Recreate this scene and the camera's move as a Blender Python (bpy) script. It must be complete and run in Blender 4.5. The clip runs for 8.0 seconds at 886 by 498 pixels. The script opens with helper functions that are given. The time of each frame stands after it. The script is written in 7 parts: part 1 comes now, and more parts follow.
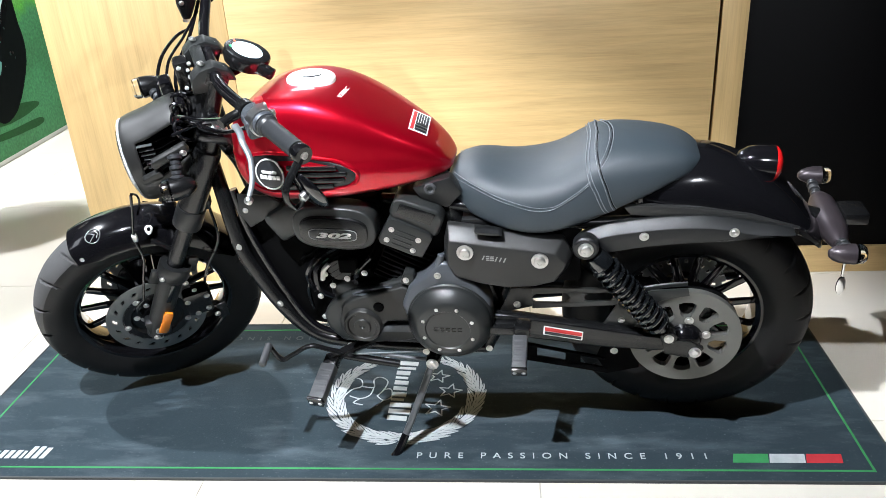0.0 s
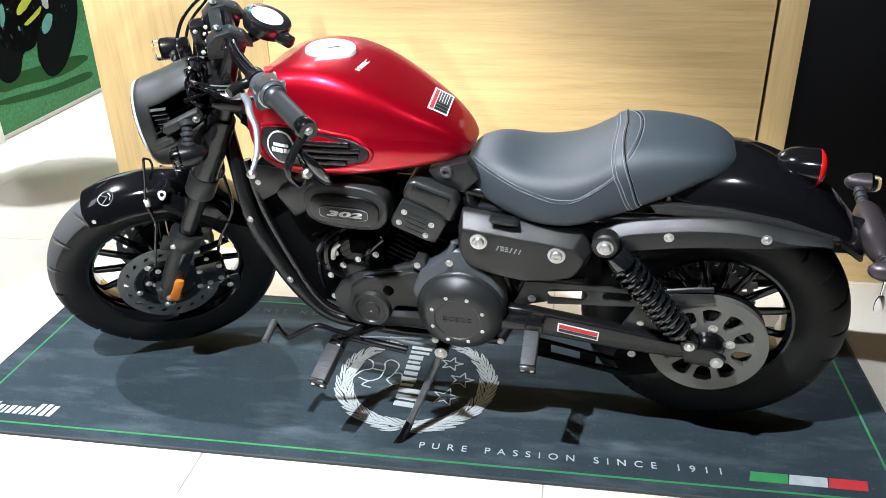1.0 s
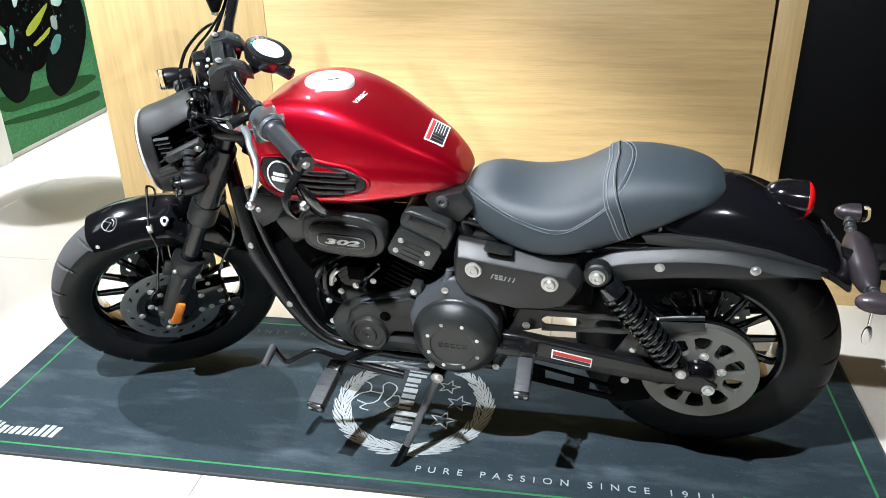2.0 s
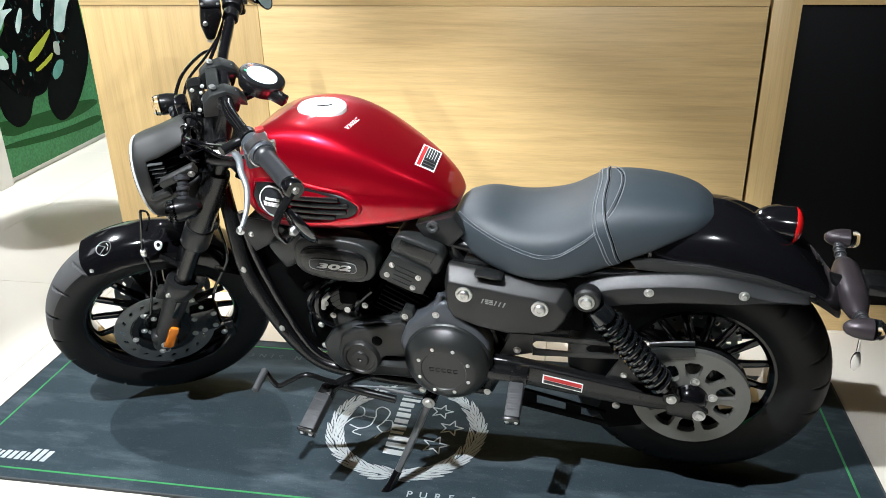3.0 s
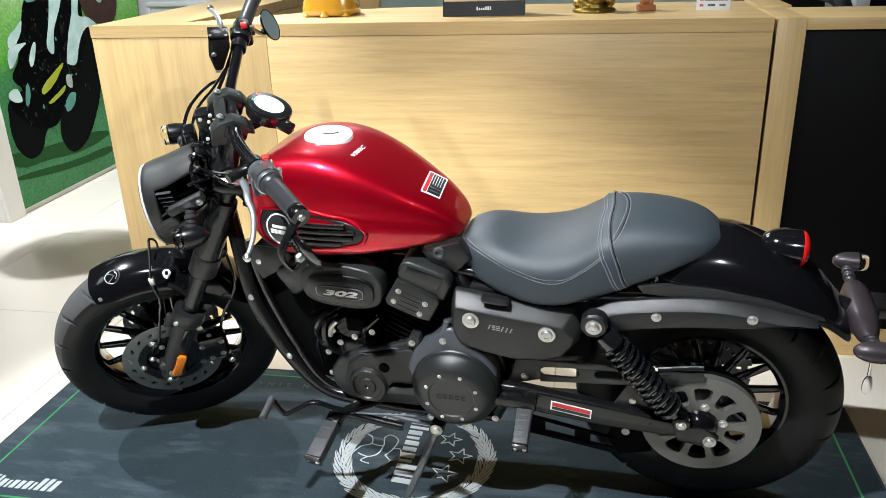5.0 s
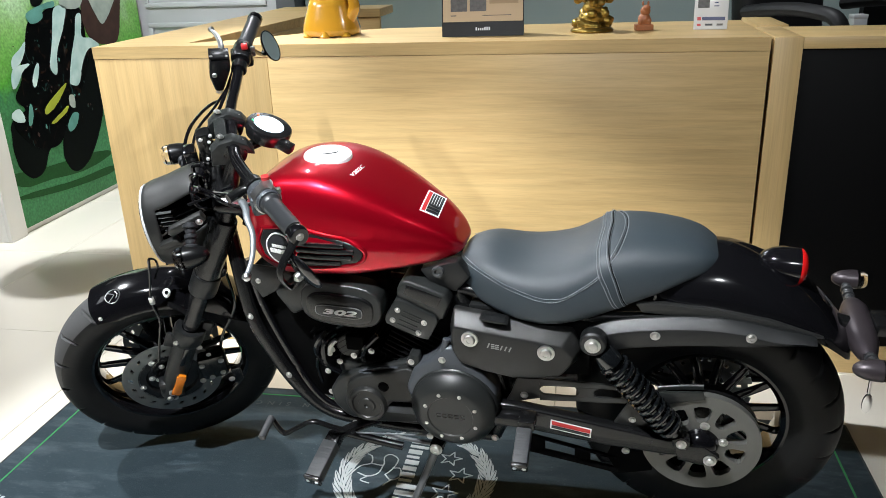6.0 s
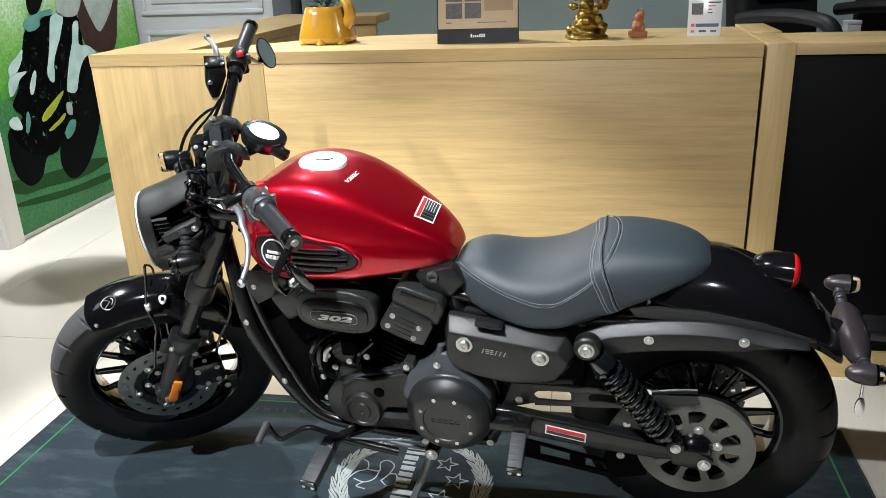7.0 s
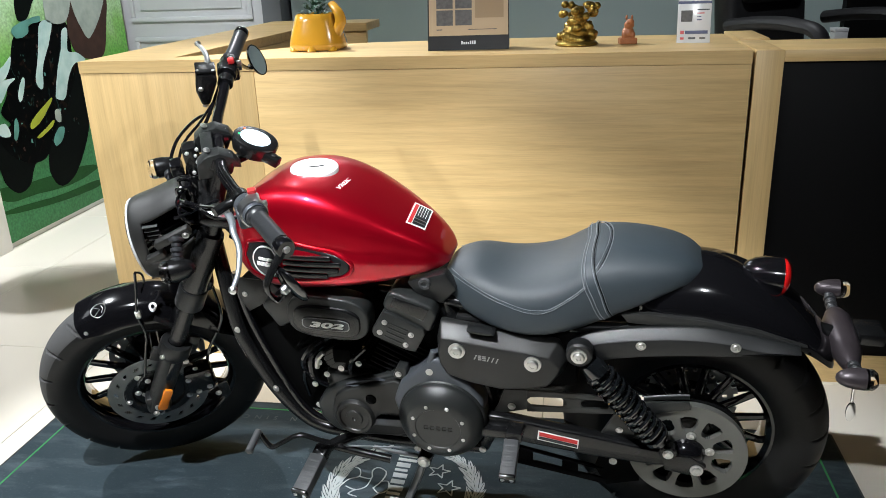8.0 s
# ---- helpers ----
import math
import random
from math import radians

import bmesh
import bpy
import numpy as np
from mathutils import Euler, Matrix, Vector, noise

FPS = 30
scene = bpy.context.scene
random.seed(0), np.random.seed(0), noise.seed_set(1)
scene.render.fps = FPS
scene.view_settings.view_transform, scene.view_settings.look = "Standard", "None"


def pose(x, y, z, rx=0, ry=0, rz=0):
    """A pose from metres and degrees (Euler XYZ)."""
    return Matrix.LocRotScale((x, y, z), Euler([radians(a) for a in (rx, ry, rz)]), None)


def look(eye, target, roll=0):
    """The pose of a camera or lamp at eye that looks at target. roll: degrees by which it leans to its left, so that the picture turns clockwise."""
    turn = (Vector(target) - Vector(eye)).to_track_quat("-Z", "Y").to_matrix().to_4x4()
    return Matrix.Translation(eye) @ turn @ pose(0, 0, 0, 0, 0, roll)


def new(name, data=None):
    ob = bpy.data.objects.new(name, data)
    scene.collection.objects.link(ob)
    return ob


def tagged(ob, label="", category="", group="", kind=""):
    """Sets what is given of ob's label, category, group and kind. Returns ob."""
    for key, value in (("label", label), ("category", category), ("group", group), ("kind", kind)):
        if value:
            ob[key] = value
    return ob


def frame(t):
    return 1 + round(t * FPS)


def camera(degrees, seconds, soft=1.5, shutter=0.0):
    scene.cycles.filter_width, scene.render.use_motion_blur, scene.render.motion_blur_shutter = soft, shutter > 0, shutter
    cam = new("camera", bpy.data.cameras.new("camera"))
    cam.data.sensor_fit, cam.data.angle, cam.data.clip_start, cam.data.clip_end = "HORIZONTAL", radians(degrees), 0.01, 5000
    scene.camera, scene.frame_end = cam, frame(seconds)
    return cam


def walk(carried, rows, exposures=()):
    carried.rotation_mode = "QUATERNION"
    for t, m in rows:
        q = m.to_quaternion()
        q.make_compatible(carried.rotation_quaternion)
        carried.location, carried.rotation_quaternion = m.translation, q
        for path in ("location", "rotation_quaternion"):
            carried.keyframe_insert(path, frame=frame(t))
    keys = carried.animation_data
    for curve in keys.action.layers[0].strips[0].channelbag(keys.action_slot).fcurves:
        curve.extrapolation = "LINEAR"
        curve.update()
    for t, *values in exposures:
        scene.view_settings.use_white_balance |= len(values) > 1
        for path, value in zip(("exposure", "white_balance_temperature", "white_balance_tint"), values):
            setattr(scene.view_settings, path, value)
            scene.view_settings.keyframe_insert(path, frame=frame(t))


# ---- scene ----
cam = camera(58.2, 8.0, soft=0.85)
PATH = [
    (0, (0.294, -1.777, 1.273), (0.121, 0.029, 0.431), -3.4),
    (0.5, (0.298, -1.776, 1.273), (0.135, 0.028, 0.424), -3.3),
    (1, (0.361, -1.69, 1.262), (0.068, 0.074, 0.366), -1.3),
    (1.5, (0.375, -1.696, 1.291), (0.069, 0.069, 0.403), -1.3),
    (3, (0.411, -1.703, 1.31), (0.093, 0.096, 0.497), -1.2),
    (3.5, (0.412, -1.705, 1.309), (0.095, 0.1, 0.508), -1.3),
    (4, (0.412, -1.702, 1.308), (0.094, 0.102, 0.505), -1.3),
    (4.5, (0.415, -1.703, 1.305), (0.082, 0.109, 0.526), -1.6),
    (6, (0.427, -1.707, 1.31), (0.074, 0.131, 0.604), -2.1),
    (6.5, (0.43, -1.708, 1.308), (0.081, 0.134, 0.612), -2.1),
    (7, (0.436, -1.713, 1.311), (0.087, 0.131, 0.62), -2.2),
    (7.5, (0.436, -1.714, 1.309), (0.094, 0.134, 0.623), -2.2),
    (8, (0.432, -1.713, 1.31), (0.107, 0.141, 0.634), -2.1),
]
walk(cam, [(t, look(eye, target, roll)) for t, eye, target, roll in PATH], [(0, 0.45, 5850, 11), (1.7, 0.45, 5800, 10), (2.8, 0.2, 5920, 9.5), (4.7, 0.15, 5970, 9.5), (6, -0.03, 6010, 9), (8, -0.09, 6010, 9)])

# ---- light: unseen ceiling spots and two panels, some added only as fill ----
world = bpy.data.worlds.new("world")
scene.world = world
world.use_nodes = True
world.node_tree.nodes["Background"].inputs[0].default_value = (0.9, 0.95, 1.0, 1)
world.node_tree.nodes["Background"].inputs[1].default_value = 0.003

CEIL = 2.9
SPOTS = [  # place on the ceiling, aim, watts, cone, softness of its edge, radius of the lamp
    ((-0.60, -1.40, 2.84), (-0.10, -0.35, 0.1), 550, 54, 0.35, 0.022),
    # added fill for the left end of the counter
    ((-2.30, -1.25, 2.84), (-0.98, 0.716, 0.84), 430, 27, 0.8, 0.022),
    ((-2.00, -1.10, 2.84), (0.25, 0.716, 0.76), 200, 34, 0.8, 0.022),
    # two added fills that even out the counter front, no known source
    ((0.85, -3.20, 2.84), (0.62, 0.716, 0.80), 295, 25, 0.8, 0.03),
    ((2.60, -1.60, 2.84), (-0.55, 0.716, 0.72), 275, 20, 0.8, 0.03),
    ((-2.3, 0.3, 2.84), (-1.7, 1.0, 0.0), 335, 80, 0.35, 0.022),
    # three added fills: worktop, poster, back wall
    ((-1.1, 1.5, 2.84), (0.0, 1.10, 1.05), 300, 58, 0.6, 0.022),
    ((-1.65, 1.5, 2.84), (-2.40, 2.5, 0.85), 260, 66, 0.35, 0.022),
    ((1.25, 1.55, 2.84), (0.95, 2.6, 0.95), 90, 80, 0.6, 0.022),
]


def spot_lamp(place, aim, watts, cone, blend, radius):
    lamp = bpy.data.lights.new("spot_lamp", "SPOT")
    lamp.energy, lamp.spot_size, lamp.spot_blend = watts, radians(cone), blend
    lamp.shadow_soft_size, lamp.color = radius, (1.0, 0.985, 0.955)
    ob = new("spot_lamp", lamp)
    ob.matrix_world = look(place, aim)


for s in SPOTS:
    spot_lamp(*s)
# first panel follows the filler cap's reflection, second is added fill
PANELS = [((-0.85, 2.75, CEIL - 0.03), 0.75, 0.4, 16), ((-3.4, -0.5, CEIL - 0.03), 0.6, 1.2, 5)]
for place, sx, sy, watts in PANELS:
    lamp = bpy.data.lights.new("panel_lamp", "AREA")
    lamp.shape, lamp.size, lamp.size_y, lamp.energy, lamp.color = "RECTANGLE", sx, sy, watts, (1.0, 0.99, 0.97)
    new("panel_lamp", lamp).matrix_world = pose(*place)

# ---- materials ----
def material(name, colour, rough=0.5, metal=0.0, coat=0.0, vary=0.15, scale=8.0, bump=0.0, bump_scale=200.0, stretch=(1, 1, 1), spec=0.5, colour2=None, rough_vary=0.08):
    """A surface with two scales of variation in colour and gloss, and fine relief."""
    m = bpy.data.materials.new(name)
    m.use_nodes = True
    t = m.node_tree
    b = t.nodes["Principled BSDF"]
    link = t.links.new
    coord = t.nodes.new("ShaderNodeTexCoord")
    mapping = t.nodes.new("ShaderNodeMapping")
    mapping.inputs["Scale"].default_value = stretch
    link(coord.outputs["Object"], mapping.inputs[0])
    big = t.nodes.new("ShaderNodeTexNoise")
    big.inputs["Scale"].default_value, big.inputs["Detail"].default_value = scale, 5
    link(mapping.outputs[0], big.inputs["Vector"])
    ramp = t.nodes.new("ShaderNodeMix")
    ramp.data_type = "RGBA"
    c2 = colour2 or tuple(c * (1 - vary) for c in colour)
    ramp.inputs["A"].default_value, ramp.inputs["B"].default_value = (*colour, 1), (*c2, 1)
    link(big.outputs["Fac"], ramp.inputs["Factor"])
    link(ramp.outputs["Result"], b.inputs["Base Color"])
    fine = t.nodes.new("ShaderNodeTexNoise")
    fine.inputs["Scale"].default_value, fine.inputs["Detail"].default_value = bump_scale, 3
    link(mapping.outputs[0], fine.inputs["Vector"])
    rr = t.nodes.new("ShaderNodeMapRange")
    rr.inputs["To Min"].default_value, rr.inputs["To Max"].default_value = max(0.02, rough - rough_vary), min(1, rough + rough_vary)
    link(big.outputs["Fac"], rr.inputs["Value"])
    link(rr.outputs[0], b.inputs["Roughness"])
    b.inputs["Metallic"].default_value = metal
    b.inputs["Coat Weight"].default_value, b.inputs["Coat Roughness"].default_value = coat, 0.04
    b.inputs["Specular IOR Level"].default_value = spec
    if bump:
        bn = t.nodes.new("ShaderNodeBump")
        bn.inputs["Strength"].default_value, bn.inputs["Distance"].default_value = bump, 0.001
        link(fine.outputs["Fac"], bn.inputs["Height"])
        link(bn.outputs[0], b.inputs["Normal"])
    return m


def oak(name, along):
    """Light oak veneer, its grain along x or z."""
    m = bpy.data.materials.new(name)
    m.use_nodes = True
    t = m.node_tree
    b = t.nodes["Principled BSDF"]
    link = t.links.new
    coord = t.nodes.new("ShaderNodeTexCoord")
    mapping = t.nodes.new("ShaderNodeMapping")
    mapping.inputs["Scale"].default_value = {"x": (1.8, 42, 42), "z": (34, 34, 1.3), "y": (42, 1.8, 42)}[along]
    link(coord.outputs["Object"], mapping.inputs[0])
    warp = t.nodes.new("ShaderNodeTexNoise")
    warp.inputs["Scale"].default_value, warp.inputs["Detail"].default_value = 1.4, 6
    warp.inputs["Roughness"].default_value, warp.inputs["Distortion"].default_value = 0.62, 0.5
    link(mapping.outputs[0], warp.inputs["Vector"])
    ramp = t.nodes.new("ShaderNodeValToRGB")
    e = ramp.color_ramp.elements
    e[0].position, e[0].color = 0.25, (0.505, 0.345, 0.143, 1)
    e[1].position, e[1].color = 0.72, (0.64, 0.458, 0.205, 1)
    mid = ramp.color_ramp.elements.new(0.48)
    mid.color = (0.59, 0.412, 0.178, 1)
    link(warp.outputs["Fac"], ramp.inputs["Fac"])
    pores = t.nodes.new("ShaderNodeTexNoise")
    pores.inputs["Scale"].default_value, pores.inputs["Detail"].default_value = 9, 3
    link(mapping.outputs[0], pores.inputs["Vector"])
    pr = t.nodes.new("ShaderNodeMapRange")
    pr.inputs["From Min"].default_value, pr.inputs["From Max"].default_value = 0.3, 0.6
    pr.inputs["To Min"].default_value, pr.inputs["To Max"].default_value = 0.91, 1.0
    link(pores.outputs["Fac"], pr.inputs["Value"])
    mul = t.nodes.new("ShaderNodeMix")
    mul.data_type, mul.blend_type = "RGBA", "MULTIPLY"
    mul.inputs["Factor"].default_value = 1.0
    link(ramp.outputs[0], mul.inputs["A"])
    link(pr.outputs[0], mul.inputs["B"])
    streaks = t.nodes.new("ShaderNodeMapping")
    streaks.inputs["Scale"].default_value = {"x": (1.1, 12, 20), "z": (10, 10, 0.6), "y": (12, 1.1, 20)}[along]
    link(coord.outputs["Object"], streaks.inputs[0])
    broad = t.nodes.new("ShaderNodeTexNoise")
    broad.inputs["Scale"].default_value, broad.inputs["Detail"].default_value, broad.inputs["Distortion"].default_value = 1.6, 5, 0.9
    link(streaks.outputs[0], broad.inputs["Vector"])
    br = t.nodes.new("ShaderNodeMapRange")
    br.inputs["From Min"].default_value, br.inputs["From Max"].default_value = 0.32, 0.62
    br.inputs["To Min"].default_value, br.inputs["To Max"].default_value = 0.89, 1.03
    link(broad.outputs["Fac"], br.inputs["Value"])
    grain = t.nodes.new("ShaderNodeMix")
    grain.data_type, grain.blend_type = "RGBA", "MULTIPLY"
    grain.inputs["Factor"].default_value = 1.0
    link(mul.outputs["Result"], grain.inputs["A"])
    link(br.outputs[0], grain.inputs["B"])
    link(grain.outputs["Result"], b.inputs["Base Color"])
    b.inputs["Roughness"].default_value = 0.42
    bn = t.nodes.new("ShaderNodeBump")
    bn.inputs["Strength"].default_value, bn.inputs["Distance"].default_value = 0.12, 0.0006
    link(pores.outputs["Fac"], bn.inputs["Height"])
    link(bn.outputs[0], b.inputs["Normal"])
    return m


def glow(name, colour, strength):
    m = bpy.data.materials.new(name)
    m.use_nodes = True
    b = m.node_tree.nodes["Principled BSDF"]
    b.inputs["Base Color"].default_value = (*colour, 1)
    b.inputs["Emission Color"].default_value, b.inputs["Emission Strength"].default_value = (*colour, 1), strength
    b.inputs["Roughness"].default_value = 0.15
    return m


def glass(name, colour, rough=0.03):
    m = bpy.data.materials.new(name)
    m.use_nodes = True
    b = m.node_tree.nodes["Principled BSDF"]
    b.inputs["Base Color"].default_value, b.inputs["Roughness"].default_value = (*colour, 1), rough
    b.inputs["Transmission Weight"].default_value, b.inputs["IOR"].default_value = 1.0, 1.45
    return m


OAK_X, OAK_Z, OAK_Y = oak("oak_across", "x"), oak("oak_upright", "z"), oak("oak_deep", "y")
TILE = material("polished_cream_tile", (0.74, 0.69, 0.59), 0.16, vary=0.06, scale=3, colour2=(0.69, 0.65, 0.57), bump_scale=40)
GROUT = material("grout", (0.56, 0.53, 0.46), 0.9, vary=0.3, bump=0.4)
PLASTER = material("white_plaster", (0.78, 0.78, 0.76), 0.8, vary=0.06, scale=2, bump=0.15, bump_scale=90)
GREY_ROOM = material("dark_unseen_room", (0.075, 0.075, 0.08), 0.8, vary=0.1, scale=2)
GREY_WALL = material("grey_painted_panel", (0.50, 0.51, 0.53), 0.55, vary=0.12, scale=3, bump=0.1)
GREY_DARK = material("dark_grey_paint", (0.10, 0.105, 0.115), 0.5, vary=0.15)
GREEN_GREY = material("sage_back_wall", (0.36, 0.44, 0.44), 0.18, vary=0.12, scale=1.2)
BLACK_PANEL = material("matt_black_laminate", (0.0016, 0.0016, 0.0018), 0.6, spec=0.12, vary=0.3, scale=3)
def mat_cloth():
    """Dark woven mat: weave, broad fading, pale dust streaks and specks."""
    m = material("dark_mat_textile", (0.034, 0.050, 0.060), 0.95, vary=0.4, scale=7, bump=1.0, bump_scale=420, colour2=(0.023, 0.035, 0.0425), spec=0.15)
    t = m.node_tree
    link = t.links.new
    b = t.nodes["Principled BSDF"]
    base = b.inputs["Base Color"].links[0].from_socket
    coord = t.nodes.new("ShaderNodeTexCoord")
    turn = t.nodes.new("ShaderNodeMapping")
    turn.inputs["Scale"].default_value, turn.inputs["Rotation"].default_value = (2.5, 9.0, 1.0), (0, 0, 0.7)
    link(coord.outputs["Object"], turn.inputs[0])
    dust = t.nodes.new("ShaderNodeTexNoise")
    dust.inputs["Scale"].default_value, dust.inputs["Detail"].default_value, dust.inputs["Roughness"].default_value = 1.3, 7, 0.6
    link(turn.outputs[0], dust.inputs["Vector"])
    specks = t.nodes.new("ShaderNodeTexNoise")
    specks.inputs["Scale"].default_value, specks.inputs["Detail"].default_value = 150, 3
    link(coord.outputs["Object"], specks.inputs["Vector"])
    last = base
    for node, lo, hi, amount in ((dust, 0.50, 0.78, 0.45), (specks, 0.62, 0.78, 0.36)):
        r = t.nodes.new("ShaderNodeMapRange")
        r.inputs["From Min"].default_value, r.inputs["From Max"].default_value, r.inputs["To Max"].default_value = lo, hi, amount
        link(node.outputs["Fac"], r.inputs["Value"])
        mix = t.nodes.new("ShaderNodeMix")
        mix.data_type = "RGBA"
        mix.inputs["B"].default_value = (0.14, 0.17, 0.19, 1)
        link(r.outputs[0], mix.inputs["Factor"])
        link(last, mix.inputs["A"])
        last = mix.outputs["Result"]
    link(last, b.inputs["Base Color"])
    return m


MAT_CLOTH = mat_cloth()
MAT_EDGE = material("mat_rubber_edge", (0.05, 0.055, 0.055), 0.85, vary=0.2)
PRINT_GREEN = material("green_print", (0.04, 0.25, 0.075), 0.9, vary=0.3, scale=40, bump=0.3)
PRINT_WHITE = material("pale_print", (0.46, 0.50, 0.50), 0.9, vary=0.35, scale=60, bump=0.3, colour2=(0.30, 0.33, 0.34))
# the pale print again, darkened in colour for the shaded far edge
PRINT_SHADED = material("shaded_pale_print", (0.085, 0.10, 0.105), 0.9, vary=0.35, scale=60, bump=0.3)
PRINT_RED = material("red_print", (0.50, 0.025, 0.035), 0.9, vary=0.3, scale=60, bump=0.3)
RED = material("candy_red_paint", (0.62, 0.001, 0.019), 0.33, metal=0.78, coat=1.0, vary=0.15, scale=3, bump=0.03, bump_scale=1500)
# near-black that puts the shade of gaps and recesses into the colour
SHADE_BLACK = material("recess_shade_black", (0.0032, 0.0033, 0.0035), 0.85, spec=0.06, vary=0.3, scale=20, bump=0.3)
BRACKET = material("satin_plum_black", (0.066, 0.055, 0.061), 0.36, metal=0.5, vary=0.2, scale=18)
BLACK_GLOSS = material("gloss_black_paint", (0.0045, 0.0045, 0.0055), 0.12, coat=0.6, spec=0.35, vary=0.2, rough_vary=0.03)
BLACK_SATIN = material("satin_black_metal", (0.0078, 0.008, 0.0084), 0.24, vary=0.25, scale=30, bump=0.10, bump_scale=900)
BLACK_MATT = material("matt_black_plastic", (0.011, 0.0118, 0.0122), 0.36, vary=0.2, scale=25, bump=0.35, bump_scale=1100)
GREY_COVER = material("graphite_grey_cover", (0.027, 0.0275, 0.0265), 0.40, metal=0.3, vary=0.15, scale=12, bump=0.2, bump_scale=1200)
ENGINE = material("black_engine_coat", (0.021, 0.023, 0.0225), 0.35, vary=0.25, scale=20, bump=0.3, bump_scale=800)
ENGINE_GREY = material("blue_grey_engine_casting", (0.085, 0.094, 0.108), 0.42, metal=0.3, vary=0.2, scale=20, bump=0.3, bump_scale=700)
# dusty front tread, its grey raised further for the light falling on it
TREAD = material("dusty_lit_tread_rubber", (0.090, 0.090, 0.090), 0.62, vary=0.35, scale=9, bump=0.5, bump_scale=420, colour2=(0.050, 0.050, 0.050), spec=0.3)
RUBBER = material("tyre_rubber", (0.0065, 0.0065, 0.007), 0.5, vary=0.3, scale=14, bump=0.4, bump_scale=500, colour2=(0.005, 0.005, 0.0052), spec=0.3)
PEG_RUBBER = material("peg_rubber", (0.052, 0.055, 0.058), 0.55, vary=0.25, scale=40, bump=0.3)
GRIP_RUBBER = material("grip_rubber", (0.030, 0.032, 0.035), 0.38, vary=0.2, bump=0.3)
VINYL = material("dark_grey_seat_vinyl", (0.031, 0.042, 0.050), 0.48, vary=0.2, scale=9, bump=0.5, bump_scale=850)
VINYL_BAND = material("grey_seat_band", (0.031, 0.043, 0.052), 0.48, vary=0.2, bump=0.4, bump_scale=900)
THREAD = material("pale_grey_thread", (0.26, 0.285, 0.30), 0.8, vary=0.2)
LEVER = material("satin_lever_alloy", (0.22, 0.24, 0.255), 0.42, metal=0.6, vary=0.15, scale=30)
# the cap's glare is put in as a near-white, barely metallic colour
CAP_GLARE = material("glare_white_cap", (0.92, 0.92, 0.91), 0.40, metal=0.15, vary=0.04, scale=30)
STAND = material("dark_steel_stand", (0.20, 0.21, 0.22), 0.34, metal=0.6, vary=0.3, scale=30)
CHROME = material("chrome", (0.80, 0.80, 0.80), 0.12, metal=1.0, vary=0.05)
STEEL = material("zinc_steel", (0.66, 0.66, 0.64), 0.40, metal=1.0, vary=0.15, scale=30)
ALU = material("brushed_aluminium", (0.62, 0.63, 0.63), 0.32, metal=1.0, vary=0.12, scale=40)
DISC_STEEL = material("brake_disc_steel", (0.24, 0.25, 0.25), 0.42, metal=0.9, vary=0.2, scale=25, stretch=(1, 1, 1))
PULLEY = material("grey_pulley_alloy", (0.17, 0.172, 0.158), 0.5, metal=0.5, vary=0.15, scale=20)
SHOCK_CHROME = material("dark_chrome_spring", (0.006, 0.007, 0.008), 0.10, coat=1.0, vary=0.15)
AMBER = material("amber_reflector", (0.75, 0.22, 0.01), 0.22, coat=0.6, vary=0.2, scale=90, bump=0.4, bump_scale=400)
RED_LENS = material("red_lens", (0.60, 0.01, 0.01), 0.15, coat=1.0, vary=0.15, scale=90)
CLEAR_LENS = glass("clear_lens", (0.95, 0.95, 0.95), 0.08)
SCREEN = glow("lit_screen", (0.72, 0.86, 0.92), 1.6)
LED_GREEN = glow("green_led", (0.05, 0.9, 0.15), 2.0)
LED_RED = glow("red_led", (0.9, 0.12, 0.05), 1.5)
HEAD_RING = material("white_headlight_ring", (0.75, 0.78, 0.8), 0.2, vary=0.05)
STICKER_WHITE = material("white_sticker", (0.86, 0.86, 0.85), 0.4, vary=0.06)
GREY_MARK = material("grey_mark", (0.26, 0.26, 0.25), 0.4, vary=0.1)
STICKER_RED = material("red_sticker", (0.55, 0.03, 0.03), 0.4, vary=0.1)
STICKER_BLACK = material("black_sticker", (0.02, 0.022, 0.025), 0.4, vary=0.1)
YELLOW_MARK = material("yellow_mark", (0.55, 0.42, 0.02), 0.6)
MIRROR = material("mirror_glass", (0.85, 0.86, 0.86), 0.03, metal=1.0, vary=0.02, rough_vary=0.005)

# ---- mesh helpers ----
def part(name, bm, mat, parent=None, label="", at=None, sharp=38):
    """Links a bmesh as one mesh object, under a thing or a part."""
    me = bpy.data.meshes.new(name)
    bmesh.ops.recalc_face_normals(bm, faces=bm.faces)
    bm.to_mesh(me)
    bm.free()
    for mm in mat if isinstance(mat, (list, tuple)) else [mat]:
        me.materials.append(mm)
    me.polygons.foreach_set("use_smooth", [True] * len(me.polygons))
    me.set_sharp_from_angle(angle=radians(sharp))
    ob = new(name, me)
    if parent:
        ob.parent = parent
    if at is not None:
        ob.matrix_basis = at
    if label:
        tagged(ob, label)
    return ob


def mesh():
    return bmesh.new()


def absorb(bm, tmp, m=None):
    if m is not None:
        tmp.transform(m)
    me = bpy.data.meshes.new("scratch")
    tmp.to_mesh(me)
    tmp.free()
    bm.from_mesh(me)
    bpy.data.meshes.remove(me)
    return bm


